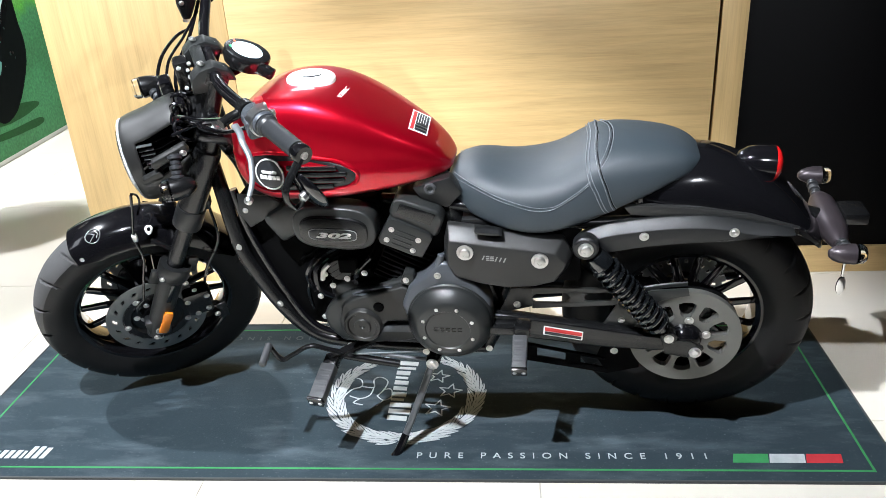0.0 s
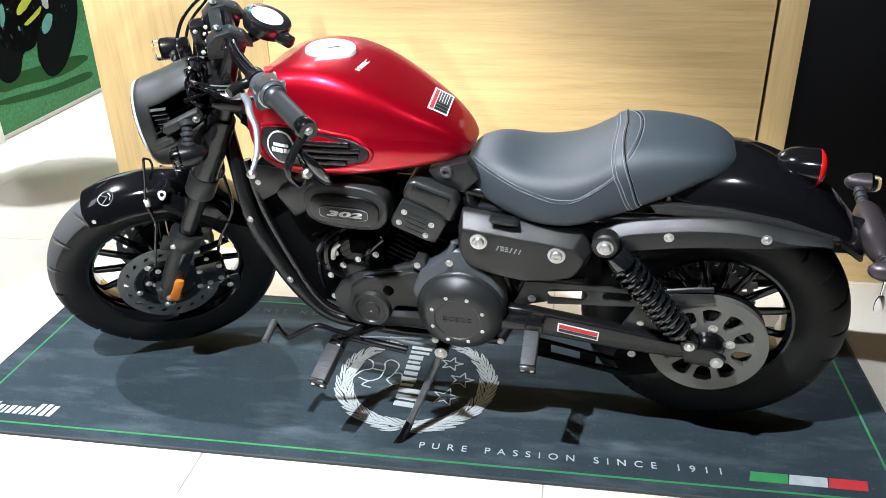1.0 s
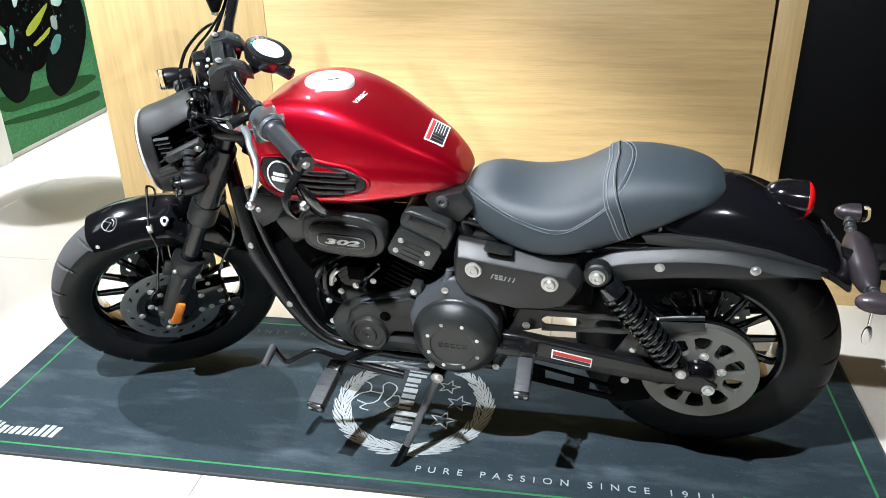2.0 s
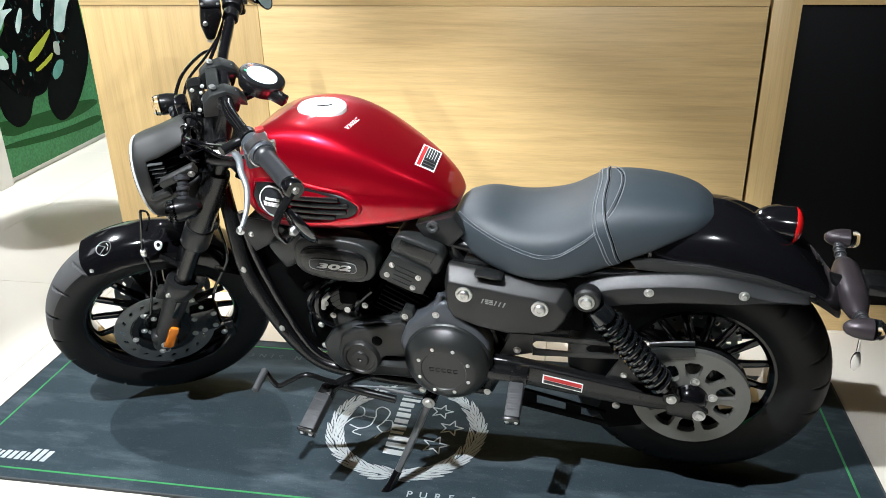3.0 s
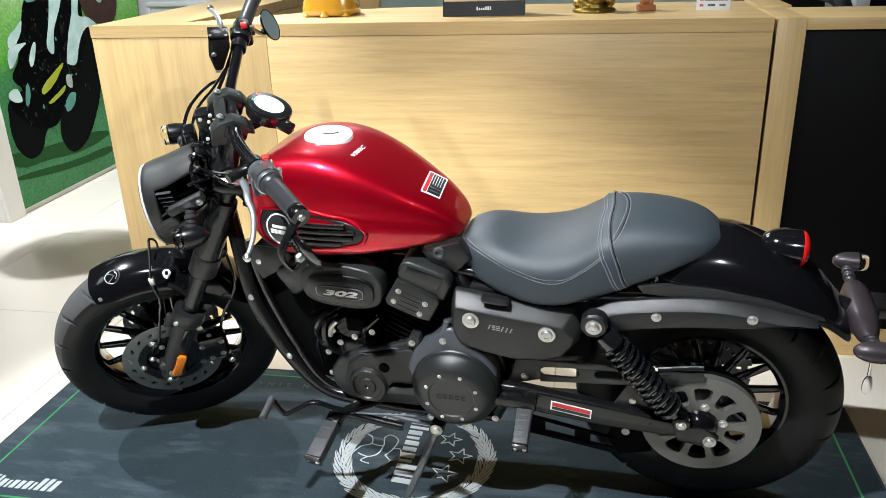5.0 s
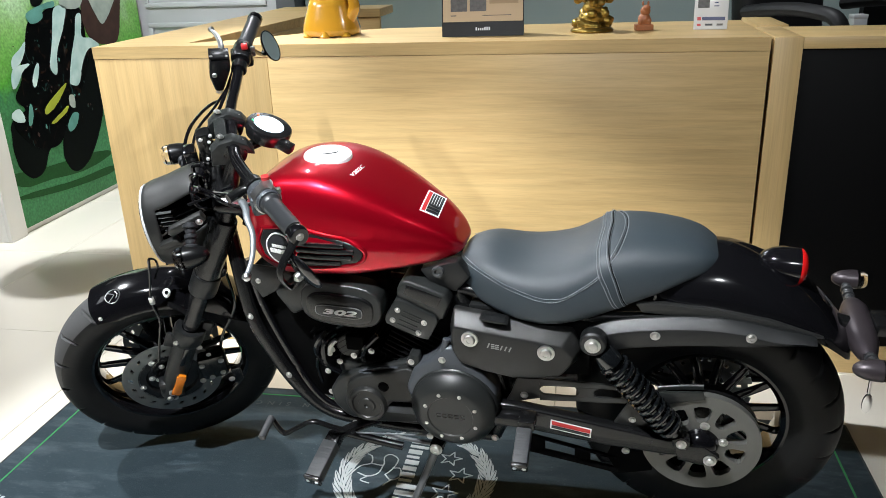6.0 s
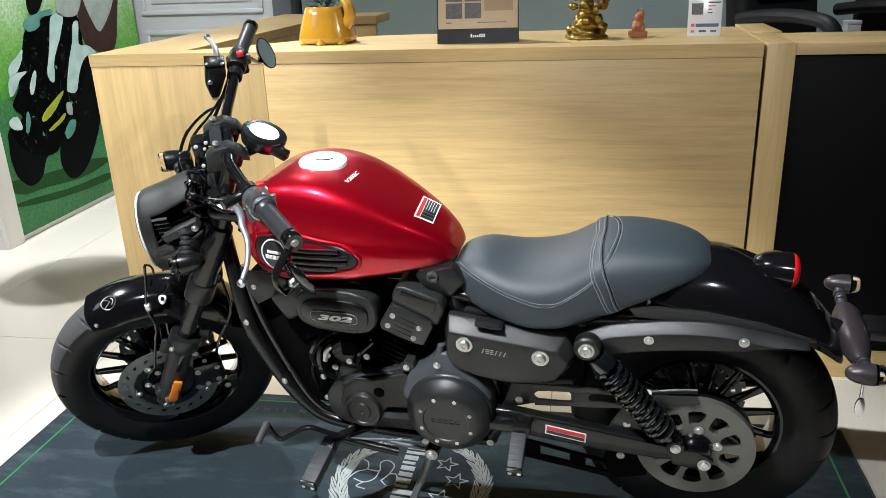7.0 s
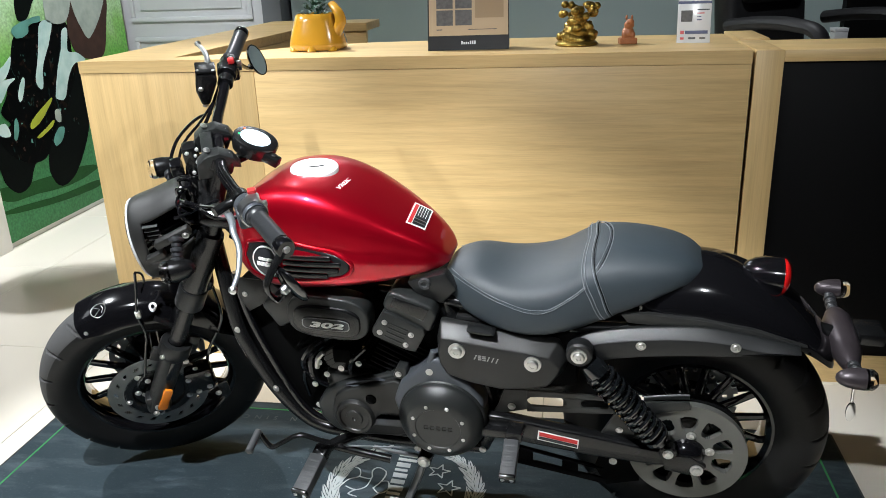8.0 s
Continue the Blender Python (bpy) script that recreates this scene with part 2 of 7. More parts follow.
def box(bm, x0, x1, y0, y1, z0, z1, r=0.003, seg=2, m=None):
    tmp = bmesh.new()
    bmesh.ops.create_cube(tmp, size=1)
    tmp.transform(Matrix.Translation(((x0 + x1) / 2, (y0 + y1) / 2, (z0 + z1) / 2)) @ Matrix.Diagonal((x1 - x0, y1 - y0, z1 - z0, 1)))
    if r:
        bmesh.ops.bevel(tmp, geom=tmp.edges[:], offset=r, segments=seg, affect="EDGES", profile=0.5)
    return absorb(bm, tmp, m)


def frame_of(d):
    d = Vector(d).normalized()
    a = Vector((0, 0, 1)) if abs(d.z) < 0.9 else Vector((1, 0, 0))
    u = d.cross(a).normalized()
    return d, u, d.cross(u)


def lathe(bm, prof, base, axis, seg=32, closed=False):
    """Turns (radius, height) pairs round an axis."""
    d, u, v = frame_of(axis)
    base = Vector(base)
    rings = []
    for r, h in prof:
        if r < 1e-5:
            rings.append([bm.verts.new(base + d * h)])
        else:
            rings.append([bm.verts.new(base + d * h + (u * math.cos(a) + v * math.sin(a)) * r) for a in [2 * math.pi * i / seg for i in range(seg)]])
    pairs = list(zip(rings, rings[1:])) + ([(rings[-1], rings[0])] if closed else [])
    for a, b in pairs:
        for i in range(seg):
            j = (i + 1) % seg
            if len(a) == 1 and len(b) == 1:
                continue
            if len(a) == 1:
                bm.faces.new((a[0], b[j], b[i]))
            elif len(b) == 1:
                bm.faces.new((a[i], a[j], b[0]))
            else:
                bm.faces.new((a[i], a[j], b[j], b[i]))
    return bm


def cyl(bm, p0, p1, r, r1=None, seg=18, bev=0.0015):
    p0, p1 = Vector(p0), Vector(p1)
    h = (p1 - p0).length
    r1 = r if r1 is None else r1
    b = min(bev, r * 0.4, r1 * 0.4, h * 0.4)
    return lathe(bm, [(0, 0), (r - b, 0), (r, b), (r1, h - b), (r1 - b, h), (0, h)], p0, p1 - p0, seg)


def smooth_line(pts, n=6):
    pts = [Vector(p) for p in pts]
    out = []
    for i in range(len(pts) - 1):
        a, b = pts[max(i - 1, 0)], pts[i]
        c, d = pts[i + 1], pts[min(i + 2, len(pts) - 1)]
        for k in range(n):
            s = k / n
            out.append(0.5 * (2 * b + (c - a) * s + (2 * a - 5 * b + 4 * c - d) * s * s + (3 * b - a - 3 * c + d) * s ** 3))
    return out + [pts[-1]]


def tube(bm, pts, r, seg=10, n=6, flat=1.0, bend=True):
    """A tube through the points; r may be one radius or two ends' radii."""
    line = smooth_line(pts, n) if bend else [Vector(p) for p in pts]
    ra, rb = r if isinstance(r, tuple) else (r, r)
    u = None
    rings = []
    for i, p in enumerate(line):
        d = (line[min(i + 1, len(line) - 1)] - line[max(i - 1, 0)]).normalized()
        u = frame_of(d)[1] if u is None else (u - d * u.dot(d)).normalized()
        v = d.cross(u)
        rad = ra + (rb - ra) * i / max(1, len(line) - 1)
        rings.append([bm.verts.new(p + u * math.cos(2 * math.pi * k / seg) * rad + v * math.sin(2 * math.pi * k / seg) * rad * flat) for k in range(seg)])
    for a, b in zip(rings, rings[1:]):
        for k in range(seg):
            bm.faces.new((a[k], a[(k + 1) % seg], b[(k + 1) % seg], b[k]))
    bm.faces.new(rings[0]), bm.faces.new(rings[-1][::-1])
    return bm


def plate(bm, poly, y0, y1, r=0.002, seg=2, m=None):
    """A flat piece: an outline in x and z, between two depths, with rounded edges."""
    tmp = bmesh.new()
    a = [tmp.verts.new((x, y0, z)) for x, z in poly]
    b = [tmp.verts.new((x, y1, z)) for x, z in poly]
    tmp.faces.new(a), tmp.faces.new(b[::-1])
    n = len(poly)
    for i in range(n):
        tmp.faces.new((a[i], b[i], b[(i + 1) % n], a[(i + 1) % n]))
    bmesh.ops.recalc_face_normals(tmp, faces=tmp.faces)
    if r:
        bmesh.ops.bevel(tmp, geom=tmp.edges[:], offset=r, segments=seg, affect="EDGES", profile=0.5)
    return absorb(bm, tmp, m)


def frustum(bm, outer, inner, y0, y1, r=0.0015):
    """A moulded cover: an outline at depth y0 that steps in to a smaller one at y1."""
    tmp = bmesh.new()
    mid = y0 + (y1 - y0) * 0.35
    rows = [[tmp.verts.new((x, y, z)) for x, z in poly] for poly, y in ((outer, y0), (outer, mid), (inner, y1))]
    n = len(outer)
    tmp.faces.new(rows[0]), tmp.faces.new(rows[2][::-1])
    for a, b in zip(rows, rows[1:]):
        for i in range(n):
            tmp.faces.new((a[i], a[(i + 1) % n], b[(i + 1) % n], b[i]))
    bmesh.ops.recalc_face_normals(tmp, faces=tmp.faces)
    if r:
        bmesh.ops.bevel(tmp, geom=tmp.edges[:], offset=r, segments=2, affect="EDGES", profile=0.5)
    return absorb(bm, tmp)


def loft(bm, rings, caps=True):
    vs = [[bm.verts.new(p) for p in ring] for ring in rings]
    n = len(vs[0])
    for a, b in zip(vs, vs[1:]):
        for i in range(n):
            bm.faces.new((a[i], a[(i + 1) % n], b[(i + 1) % n], b[i]))
    if caps:
        bm.faces.new(vs[0]), bm.faces.new(vs[-1][::-1])
    return bm


def oval(cx, cz, rx, rz, n=28, power=2.0, turn=0.0):
    out = []
    for i in range(n):
        a = 2 * math.pi * i / n
        c, s = math.cos(a), math.sin(a)
        x = rx * math.copysign(abs(c) ** (2 / power), c)
        z = rz * math.copysign(abs(s) ** (2 / power), s)
        out.append((cx + x * math.cos(turn) - z * math.sin(turn), cz + x * math.sin(turn) + z * math.cos(turn)))
    return out


def eased(table, x):
    """A value by a smooth curve through (x, value) rows."""
    xs, ys = [r[0] for r in table], [r[1] for r in table]
    if x <= xs[0]:
        return ys[0]
    if x >= xs[-1]:
        return ys[-1]
    i = max(k for k in range(len(xs) - 1) if xs[k] <= x)
    g = [(ys[min(k + 1, len(xs) - 1)] - ys[max(k - 1, 0)]) / (xs[min(k + 1, len(xs) - 1)] - xs[max(k - 1, 0)]) for k in range(len(xs))]
    h = xs[i + 1] - xs[i]
    s = (x - xs[i]) / h
    return (2 * s ** 3 - 3 * s * s + 1) * ys[i] + (s ** 3 - 2 * s * s + s) * h * g[i] + (3 * s * s - 2 * s ** 3) * ys[i + 1] + (s ** 3 - s * s) * h * g[i + 1]


def bolt(name, parent, p, axis=(0, -1, 0), r=0.006, mat=None, at=None):
    """A hex-socket bolt with a washer, its head along the axis."""
    bm = mesh()
    lathe(bm, [(0, 0), (r * 1.35, 0), (r * 1.4, r * 0.15), (r * 1.35, r * 0.3), (r, r * 0.32), (r, r * 0.6), (r * 0.85, r * 0.8), (r * 0.42, r * 0.88), (r * 0.36, r * 0.7), (0, r * 0.68)], Vector(p) - Vector(axis).normalized() * 0.001, axis, 14)
    return part(name, bm, mat or STEEL, parent, at=at)


def writing(name, body, size, mat, parent, m, spacing=1.0, depth=0.0004, shear=0.0, align="LEFT", bold=0.0):
    """Raised letters in the built-in font, as a mesh."""
    cu = bpy.data.curves.new(name, "FONT")
    cu.body, cu.size, cu.space_character, cu.extrude, cu.shear, cu.align_x, cu.offset = body, size, spacing, depth, shear, align, bold
    tmp = bpy.data.objects.new("scratch", cu)
    scene.collection.objects.link(tmp)
    me = bpy.data.meshes.new_from_object(tmp.evaluated_get(bpy.context.evaluated_depsgraph_get()))
    bpy.data.objects.remove(tmp)
    bm = bmesh.new()
    bm.from_mesh(me)
    bpy.data.meshes.remove(me)
    left = set(bm.verts)
    letters = []
    while left:
        todo, one = [left.pop()], set()
        while todo:
            v = todo.pop()
            one.add(v)
            for e in v.link_edges:
                w = e.other_vert(v)
                if w in left:
                    left.discard(w)
                    todo.append(w)
        letters.append(one)
    for one in letters:
        me = bpy.data.meshes.new(name)
        ids = {v: i for i, v in enumerate(one)}
        me.from_pydata([v.co[:] for v in ids], [], [[ids[v] for v in f.verts] for f in bm.faces if f.verts[0] in ids])
        me.materials.append(mat)
        ob = new(name, me)
        ob.parent = parent
        ob.matrix_basis = m
    bm.free()


def thing(name, label, category, m=None, group="", kind=""):
    ob = new(name)
    ob.empty_display_size = 0.05
    if m is not None:
        ob.matrix_basis = m
    return tagged(ob, label, category, group, kind)

# ---- floor, walls, ceiling ----
floor = part("floor", box(mesh(), -4.2, 3.8, -3.6, 4.4, -0.12, -0.004, r=0), GROUT)
tagged(floor, "polished cream floor of large square tiles", "floor", kind="structure")


def plain(name, label, dims, mat, category="wall"):
    return tagged(part(name, box(mesh(), *dims, r=0), mat), label, category, kind="structure")


# unseen side walls and ceiling, kept dark to hold down bounced light
plain("wall_east", "plain grey side wall", (3.8, 3.95, -3.6, 4.4, 0, CEIL), GREY_ROOM)
plain("wall_south", "plain grey wall", (-4.2, 3.8, -3.75, -3.6, 0, CEIL), GREY_ROOM)
plain("wall_west", "plain grey painted side wall", (-4.35, -4.2, -3.6, 4.4, 0, CEIL), GREY_ROOM)
plain("ceiling", "dark grey painted ceiling", (-4.35, 3.95, -3.75, 4.55, CEIL, CEIL + 0.12), GREY_ROOM, "ceiling")
plain("wall_north", "sage grey wall behind the reception counter", (-1.36, 3.8, 3.30, 3.42, 0, CEIL), GREEN_GREY)
plain("wall_recess", "black panel on the back wall", (1.90, 3.8, 3.22, 3.295, 0, CEIL), BLACK_PANEL)
plain("wall_pier", "dark grey pier beside the panelled door", (-1.50, -1.38, 3.16, 3.42, 0, CEIL), GREY_DARK)


def poster_wall():
    """A white partition that carries a wide printed landscape, seen edge on."""
    wall = tagged(part("wall_poster", box(mesh(), -2.56, -2.43, 1.60, 3.14, 0, CEIL, r=0.004), PLASTER), "white partition that carries a wide printed poster", "wall", kind="structure")
    return wall


poster_wall()


def grey_door():
    d = tagged(part("door_1", box(mesh(), -2.55, -1.50, 3.20, 3.26, 0, CEIL, r=0.002), GREY_WALL), "grey painted panelled door with raised mouldings", "door", kind="structure")
    for z0, z1 in ((0.12, 0.925), (1.02, 1.9), (2.0, 2.7)):
        for x0, x1 in ((-2.395, -1.575),):
            bm = mesh()
            for a, b, c, e in ((x0, x1, z0, z0 + 0.028), (x0, x1, z1 - 0.028, z1), (x0, x0 + 0.028, z0 + 0.028, z1 - 0.028), (x1 - 0.028, x1, z0 + 0.028, z1 - 0.028)):
                box(bm, a, b, 3.184, 3.2, c, e, r=0.005)
            part("moulding", bm, GREY_WALL, d)
            part("panel", box(mesh(), x0 + 0.07, x1 - 0.07, 3.19, 3.2, z0 + 0.07, z1 - 0.07, r=0.004), GREY_WALL, d)


grey_door()

# ---- poster: a blurred meadow with two dark machines standing in the grass ----
def meadow_print():
    m = bpy.data.materials.new("meadow_print")
    m.use_nodes = True
    t = m.node_tree
    b = t.nodes["Principled BSDF"]
    link = t.links.new
    coord = t.nodes.new("ShaderNodeTexCoord")
    sep = t.nodes.new("ShaderNodeSeparateXYZ")
    link(coord.outputs["Object"], sep.inputs[0])
    ramp = t.nodes.new("ShaderNodeValToRGB")
    e = ramp.color_ramp.elements
    e[0].position, e[0].color = 0.0, (0.045, 0.17, 0.06, 1)
    e[1].position, e[1].color = 1.0, (0.46, 0.60, 0.42, 1)
    for pos, col in ((0.20, (0.05, 0.20, 0.075, 1)), (0.33, (0.04, 0.155, 0.055, 1)), (0.48, (0.05, 0.20, 0.07, 1)), (0.56, (0.09, 0.34, 0.035, 1)), (0.70, (0.20, 0.40, 0.11, 1)), (0.84, (0.36, 0.53, 0.30, 1))):
        k = e.new(pos)
        k.color = col
    soft = t.nodes.new("ShaderNodeTexNoise")
    soft.inputs["Scale"].default_value, soft.inputs["Detail"].default_value = 6, 5
    link(coord.outputs["Object"], soft.inputs["Vector"])
    add = t.nodes.new("ShaderNodeMath")
    add.operation = "MULTIPLY_ADD"
    add.inputs[1].default_value = 0.34
    link(soft.outputs["Fac"], add.inputs[0])
    lift = t.nodes.new("ShaderNodeMath")
    lift.operation = "MULTIPLY_ADD"
    lift.inputs[1].default_value, lift.inputs[2].default_value = 0.72, -0.18
    link(sep.outputs["Z"], lift.inputs[0])
    link(lift.outputs[0], add.inputs[2])
    link(add.outputs[0], ramp.inputs["Fac"])
    grass = t.nodes.new("ShaderNodeTexNoise")
    grass.inputs["Scale"].default_value, grass.inputs["Detail"].default_value = 70, 8
    link(coord.outputs["Object"], grass.inputs["Vector"])
    gr = t.nodes.new("ShaderNodeMapRange")
    gr.inputs["To Min"].default_value, gr.inputs["To Max"].default_value = 0.35, 1.7
    link(grass.outputs["Fac"], gr.inputs["Value"])
    mul = t.nodes.new("ShaderNodeMix")
    mul.data_type, mul.blend_type = "RGBA", "MULTIPLY"
    mul.inputs["Factor"].default_value = 1
    link(ramp.outputs[0], mul.inputs["A"])
    link(gr.outputs[0], mul.inputs["B"])
    link(mul.outputs["Result"], b.inputs["Base Color"])
    b.inputs["Roughness"].default_value, b.inputs["Specular IOR Level"].default_value = 0.5, 0.2
    return m


def machine_ink():
    """Printed machinery: near black, broken by small pale, teal and brown glints."""
    m = material("poster_dark_ink", (0.0015, 0.002, 0.002), 0.5, spec=0.02, vary=0.5, scale=14)
    t = m.node_tree
    b = t.nodes["Principled BSDF"]
    last = b.inputs["Base Color"].links[0].from_socket
    coord = t.nodes.new("ShaderNodeTexCoord")
    for scale, lo, hi, colour, stretch in ((24, 0.66, 0.76, (0.05, 0.13, 0.12, 1), (1, 1, 0.5)), (12, 0.60, 0.72, (0.035, 0.018, 0.012, 1), (1, 1, 1))):
        mp = t.nodes.new("ShaderNodeMapping")
        mp.inputs["Scale"].default_value, mp.inputs["Location"].default_value = stretch, (0, scale, 0)
        t.links.new(coord.outputs["Object"], mp.inputs[0])
        n = t.nodes.new("ShaderNodeTexNoise")
        n.inputs["Scale"].default_value, n.inputs["Detail"].default_value, n.inputs["Distortion"].default_value = scale, 3, 0.8
        t.links.new(mp.outputs[0], n.inputs["Vector"])
        r = t.nodes.new("ShaderNodeMapRange")
        r.inputs["From Min"].default_value, r.inputs["From Max"].default_value, r.inputs["To Max"].default_value = lo, hi, 0.8
        t.links.new(n.outputs["Fac"], r.inputs["Value"])
        mix = t.nodes.new("ShaderNodeMix")
        mix.data_type = "RGBA"
        mix.inputs["B"].default_value = colour
        t.links.new(r.outputs[0], mix.inputs["Factor"])
        t.links.new(last, mix.inputs["A"])
        last = mix.outputs["Result"]
    t.links.new(last, b.inputs["Base Color"])
    return m


INK = machine_ink()
INK_TYRE = material("poster_tyre_ink", (0.0015, 0.002, 0.002), 0.5, spec=0.02, vary=0.5, scale=30, colour2=(0.005, 0.007, 0.006))
INK_TEAL = material("poster_teal_ink", (0.16, 0.40, 0.34), 0.5, spec=0.15, vary=0.5, scale=12, colour2=(0.04, 0.12, 0.10))
INK_PALE = material("poster_pale_ink", (0.70, 0.80, 0.76), 0.5, spec=0.15, scale=13, colour2=(0.20, 0.40, 0.38))
INK_DIM = material("poster_dim_ink", (0.030, 0.060, 0.052), 0.5, spec=0.05, vary=0.5, scale=14, colour2=(0.008, 0.014, 0.013))
INK_LIME = material("poster_lime_ink", (0.40, 0.46, 0.04), 0.5, spec=0.15, vary=0.4, scale=20)
INK_GREY = material("poster_grey_ink", (0.48, 0.52, 0.46), 0.5, spec=0.15, scale=12, colour2=(0.16, 0.22, 0.19))
INK_GRASS = material("poster_shaded_grass", (0.012, 0.085, 0.014), 0.5, spec=0.15, vary=0.5, scale=60)
INK_BROWN = material("poster_brown_ink", (0.012, 0.005, 0.004), 0.5, spec=0.15, scale=16, colour2=(0.07, 0.035, 0.025))


def poster():
    """Flat print on the partition; shapes lie in y and z."""
    face = -2.418
    p = tagged(part("poster", box(mesh(), -2.43, face, 1.72, 3.13, 0.03, 2.5, r=0), meadow_print()), "wide glossy poster of motorcycles standing on green grass", "poster")

    ragged = random.Random(8)

    def ink(name, poly, mat, lift):
        bm = mesh()
        plate(bm, [(y, z) for y, z in smooth_ring(poly)], 0, 0.0012, r=0)
        bm.transform(Matrix(((0, 1, 0, face + lift), (1, 0, 0, 0), (0, 0, 1, 0), (0, 0, 0, 1))))
        part(name, bm, mat, p)

    def smooth_ring(poly, n=6):
        pts = [Vector((a, b, 0)) for a, b in poly]
        out = []
        k = len(pts)
        for i in range(k):
            a, b, c, d = pts[i - 1], pts[i], pts[(i + 1) % k], pts[(i + 2) % k]
            for j in range(n):
                s = j / n
                q = 0.5 * (2 * b + (c - a) * s + (2 * a - 5 * b + 4 * c - d) * s * s + (3 * b - a - 3 * c + d) * s ** 3)
                out.append((q.x + ragged.uniform(-0.0012, 0.0012), q.y + ragged.uniform(-0.0012, 0.0012)))
        return out

    ink("ink_shadow", [(1.7, 0.32), (1.7, 0.28), (1.81, 0.23), (1.98, 0.22), (2.28, 0.19), (2.54, 0.21), (2.56, 0.24), (2.39, 0.27), (2.01, 0.29), (1.83, 0.31)], INK_GRASS, 0.0006)
    ink("ink_shadow", [(1.73, 0.2), (1.9, 0.19), (2.2, 0.16), (2.54, 0.15), (2.55, 0.11), (2.23, 0.12), (1.94, 0.15), (1.75, 0.18)], INK_GRASS, 0.0006)
    ink("ink_tyre", [(1.83, 0.58), (1.77, 0.48), (1.77, 0.38), (1.8, 0.31), (1.87, 0.26), (1.96, 0.28), (2.03, 0.37), (2.13, 0.4), (2.17, 0.51)], INK_TYRE, 0.0015)
    ink("ink_tyre", [(2.18, 0.45), (2.14, 0.34), (2.15, 0.27), (2.2, 0.21), (2.29, 0.21), (2.4, 0.27), (2.54, 0.43), (2.59, 0.55), (2.58, 0.69), (2.57, 0.84), (2.48, 0.83), (2.37, 0.67), (2.25, 0.54)], INK_TYRE, 0.0015)
    ink("ink_body", [(2.02, 0.95), (2.07, 1.03), (2.19, 1.07), (2.29, 1.09), (2.52, 1.07), (2.53, 0.9), (2.55, 0.82), (2.4, 0.63), (2.27, 0.54), (2.15, 0.4), (2.05, 0.38), (1.92, 0.42), (1.82, 0.52), (1.82, 0.59), (1.91, 0.61), (1.86, 0.68), (1.93, 0.76), (1.95, 0.84), (1.99, 0.89)], INK, 0.0028)
    ink("ink_helmet", [(2.13, 1.21), (2.18, 1.24), (2.3, 1.23), (2.26, 1.18), (2.21, 1.12), (2.16, 1.1), (2.12, 1.12)], INK_TYRE, 0.0028)
    ink("ink_cloth", [(2.53, 1.04), (2.61, 1.23), (2.95, 1.22), (2.92, 1.03), (2.84, 0.86), (2.69, 0.85), (2.58, 0.89), (2.54, 0.95)], INK_BROWN, 0.004)
    ink("ink_cloth", [(2.63, 1.23), (2.93, 1.22), (2.88, 1.1), (2.76, 0.99), (2.7, 0.97), (2.64, 1.06), (2.61, 1.14)], INK_GREY, 0.0055)
    ink("ink_cloth", [(2.39, 1.24), (2.6, 1.24), (2.53, 1.08), (2.37, 1.08), (2.35, 1.13)], INK_GREY, 0.0055)
    ink("ink_fork", [(2.29, 1.08), (2.39, 1.08), (2.34, 0.98), (2.25, 0.86), (2.22, 0.76), (2.19, 0.75), (2.17, 0.8), (2.23, 0.93)], INK_PALE, 0.0055)
    ink("ink_fork", [(2.47, 1.03), (2.52, 1.03), (2.49, 0.92), (2.57, 0.9), (2.64, 0.85), (2.53, 0.84), (2.45, 0.77), (2.39, 0.67), (2.33, 0.67), (2.31, 0.7), (2.37, 0.83), (2.43, 0.93)], INK_PALE, 0.0055)
    ink("ink_visor", [(2.06, 1.07), (2.15, 1.1), (2.29, 1.12), (2.29, 1.09), (2.2, 1.08), (2.18, 1.04), (2.11, 1.02), (2.07, 1.03)], INK_TEAL, 0.0068)
    ink("ink_fairing", [(1.89, 0.87), (1.96, 0.91), (2.01, 0.94), (1.99, 0.89), (1.94, 0.84), (1.88, 0.82)], INK_PALE, 0.0055)
    ink("ink_fairing", [(1.88, 0.82), (2.01, 0.83), (1.95, 0.8), (1.89, 0.74), (1.85, 0.73)], INK_PALE, 0.0055)
    ink("ink_panel", [(2.01, 0.75), (2.06, 0.82), (2.08, 0.81), (2.04, 0.73), (2.01, 0.71)], INK_PALE, 0.0055)
    ink("ink_fairing", [(1.82, 0.62), (1.87, 0.62), (1.89, 0.56), (1.84, 0.56), (1.8, 0.59)], INK_PALE, 0.0055)
    ink("ink_panel", [(1.94, 0.62), (1.96, 0.63), (1.96, 0.58), (1.93, 0.53), (1.91, 0.54)], INK_TEAL, 0.0055)
    ink("ink_stripe", [(2.05, 0.57), (2.09, 0.61), (2.24, 0.68), (2.27, 0.68), (2.17, 0.6), (2.08, 0.56)], INK_LIME, 0.0055)
    ink("ink_stripe", [(2.09, 0.51), (2.17, 0.54), (2.25, 0.57), (2.23, 0.54), (2.15, 0.51), (2.11, 0.5)], INK_LIME, 0.0055)
    ink("ink_panel", [(2.22, 0.47), (2.28, 0.52), (2.33, 0.51), (2.29, 0.45), (2.23, 0.43)], INK_TEAL, 0.0055)
    ink("ink_panel", [(2.28, 0.62), (2.32, 0.61), (2.31, 0.55), (2.27, 0.57)], INK_GREY, 0.0055)
    rnd = random.Random(3)
    for k in range(56):
        y, z, r = rnd.uniform(1.86, 2.50), rnd.uniform(0.46, 1.02), rnd.uniform(0.003, 0.009)
        stretch = rnd.uniform(0.5, 2.2)
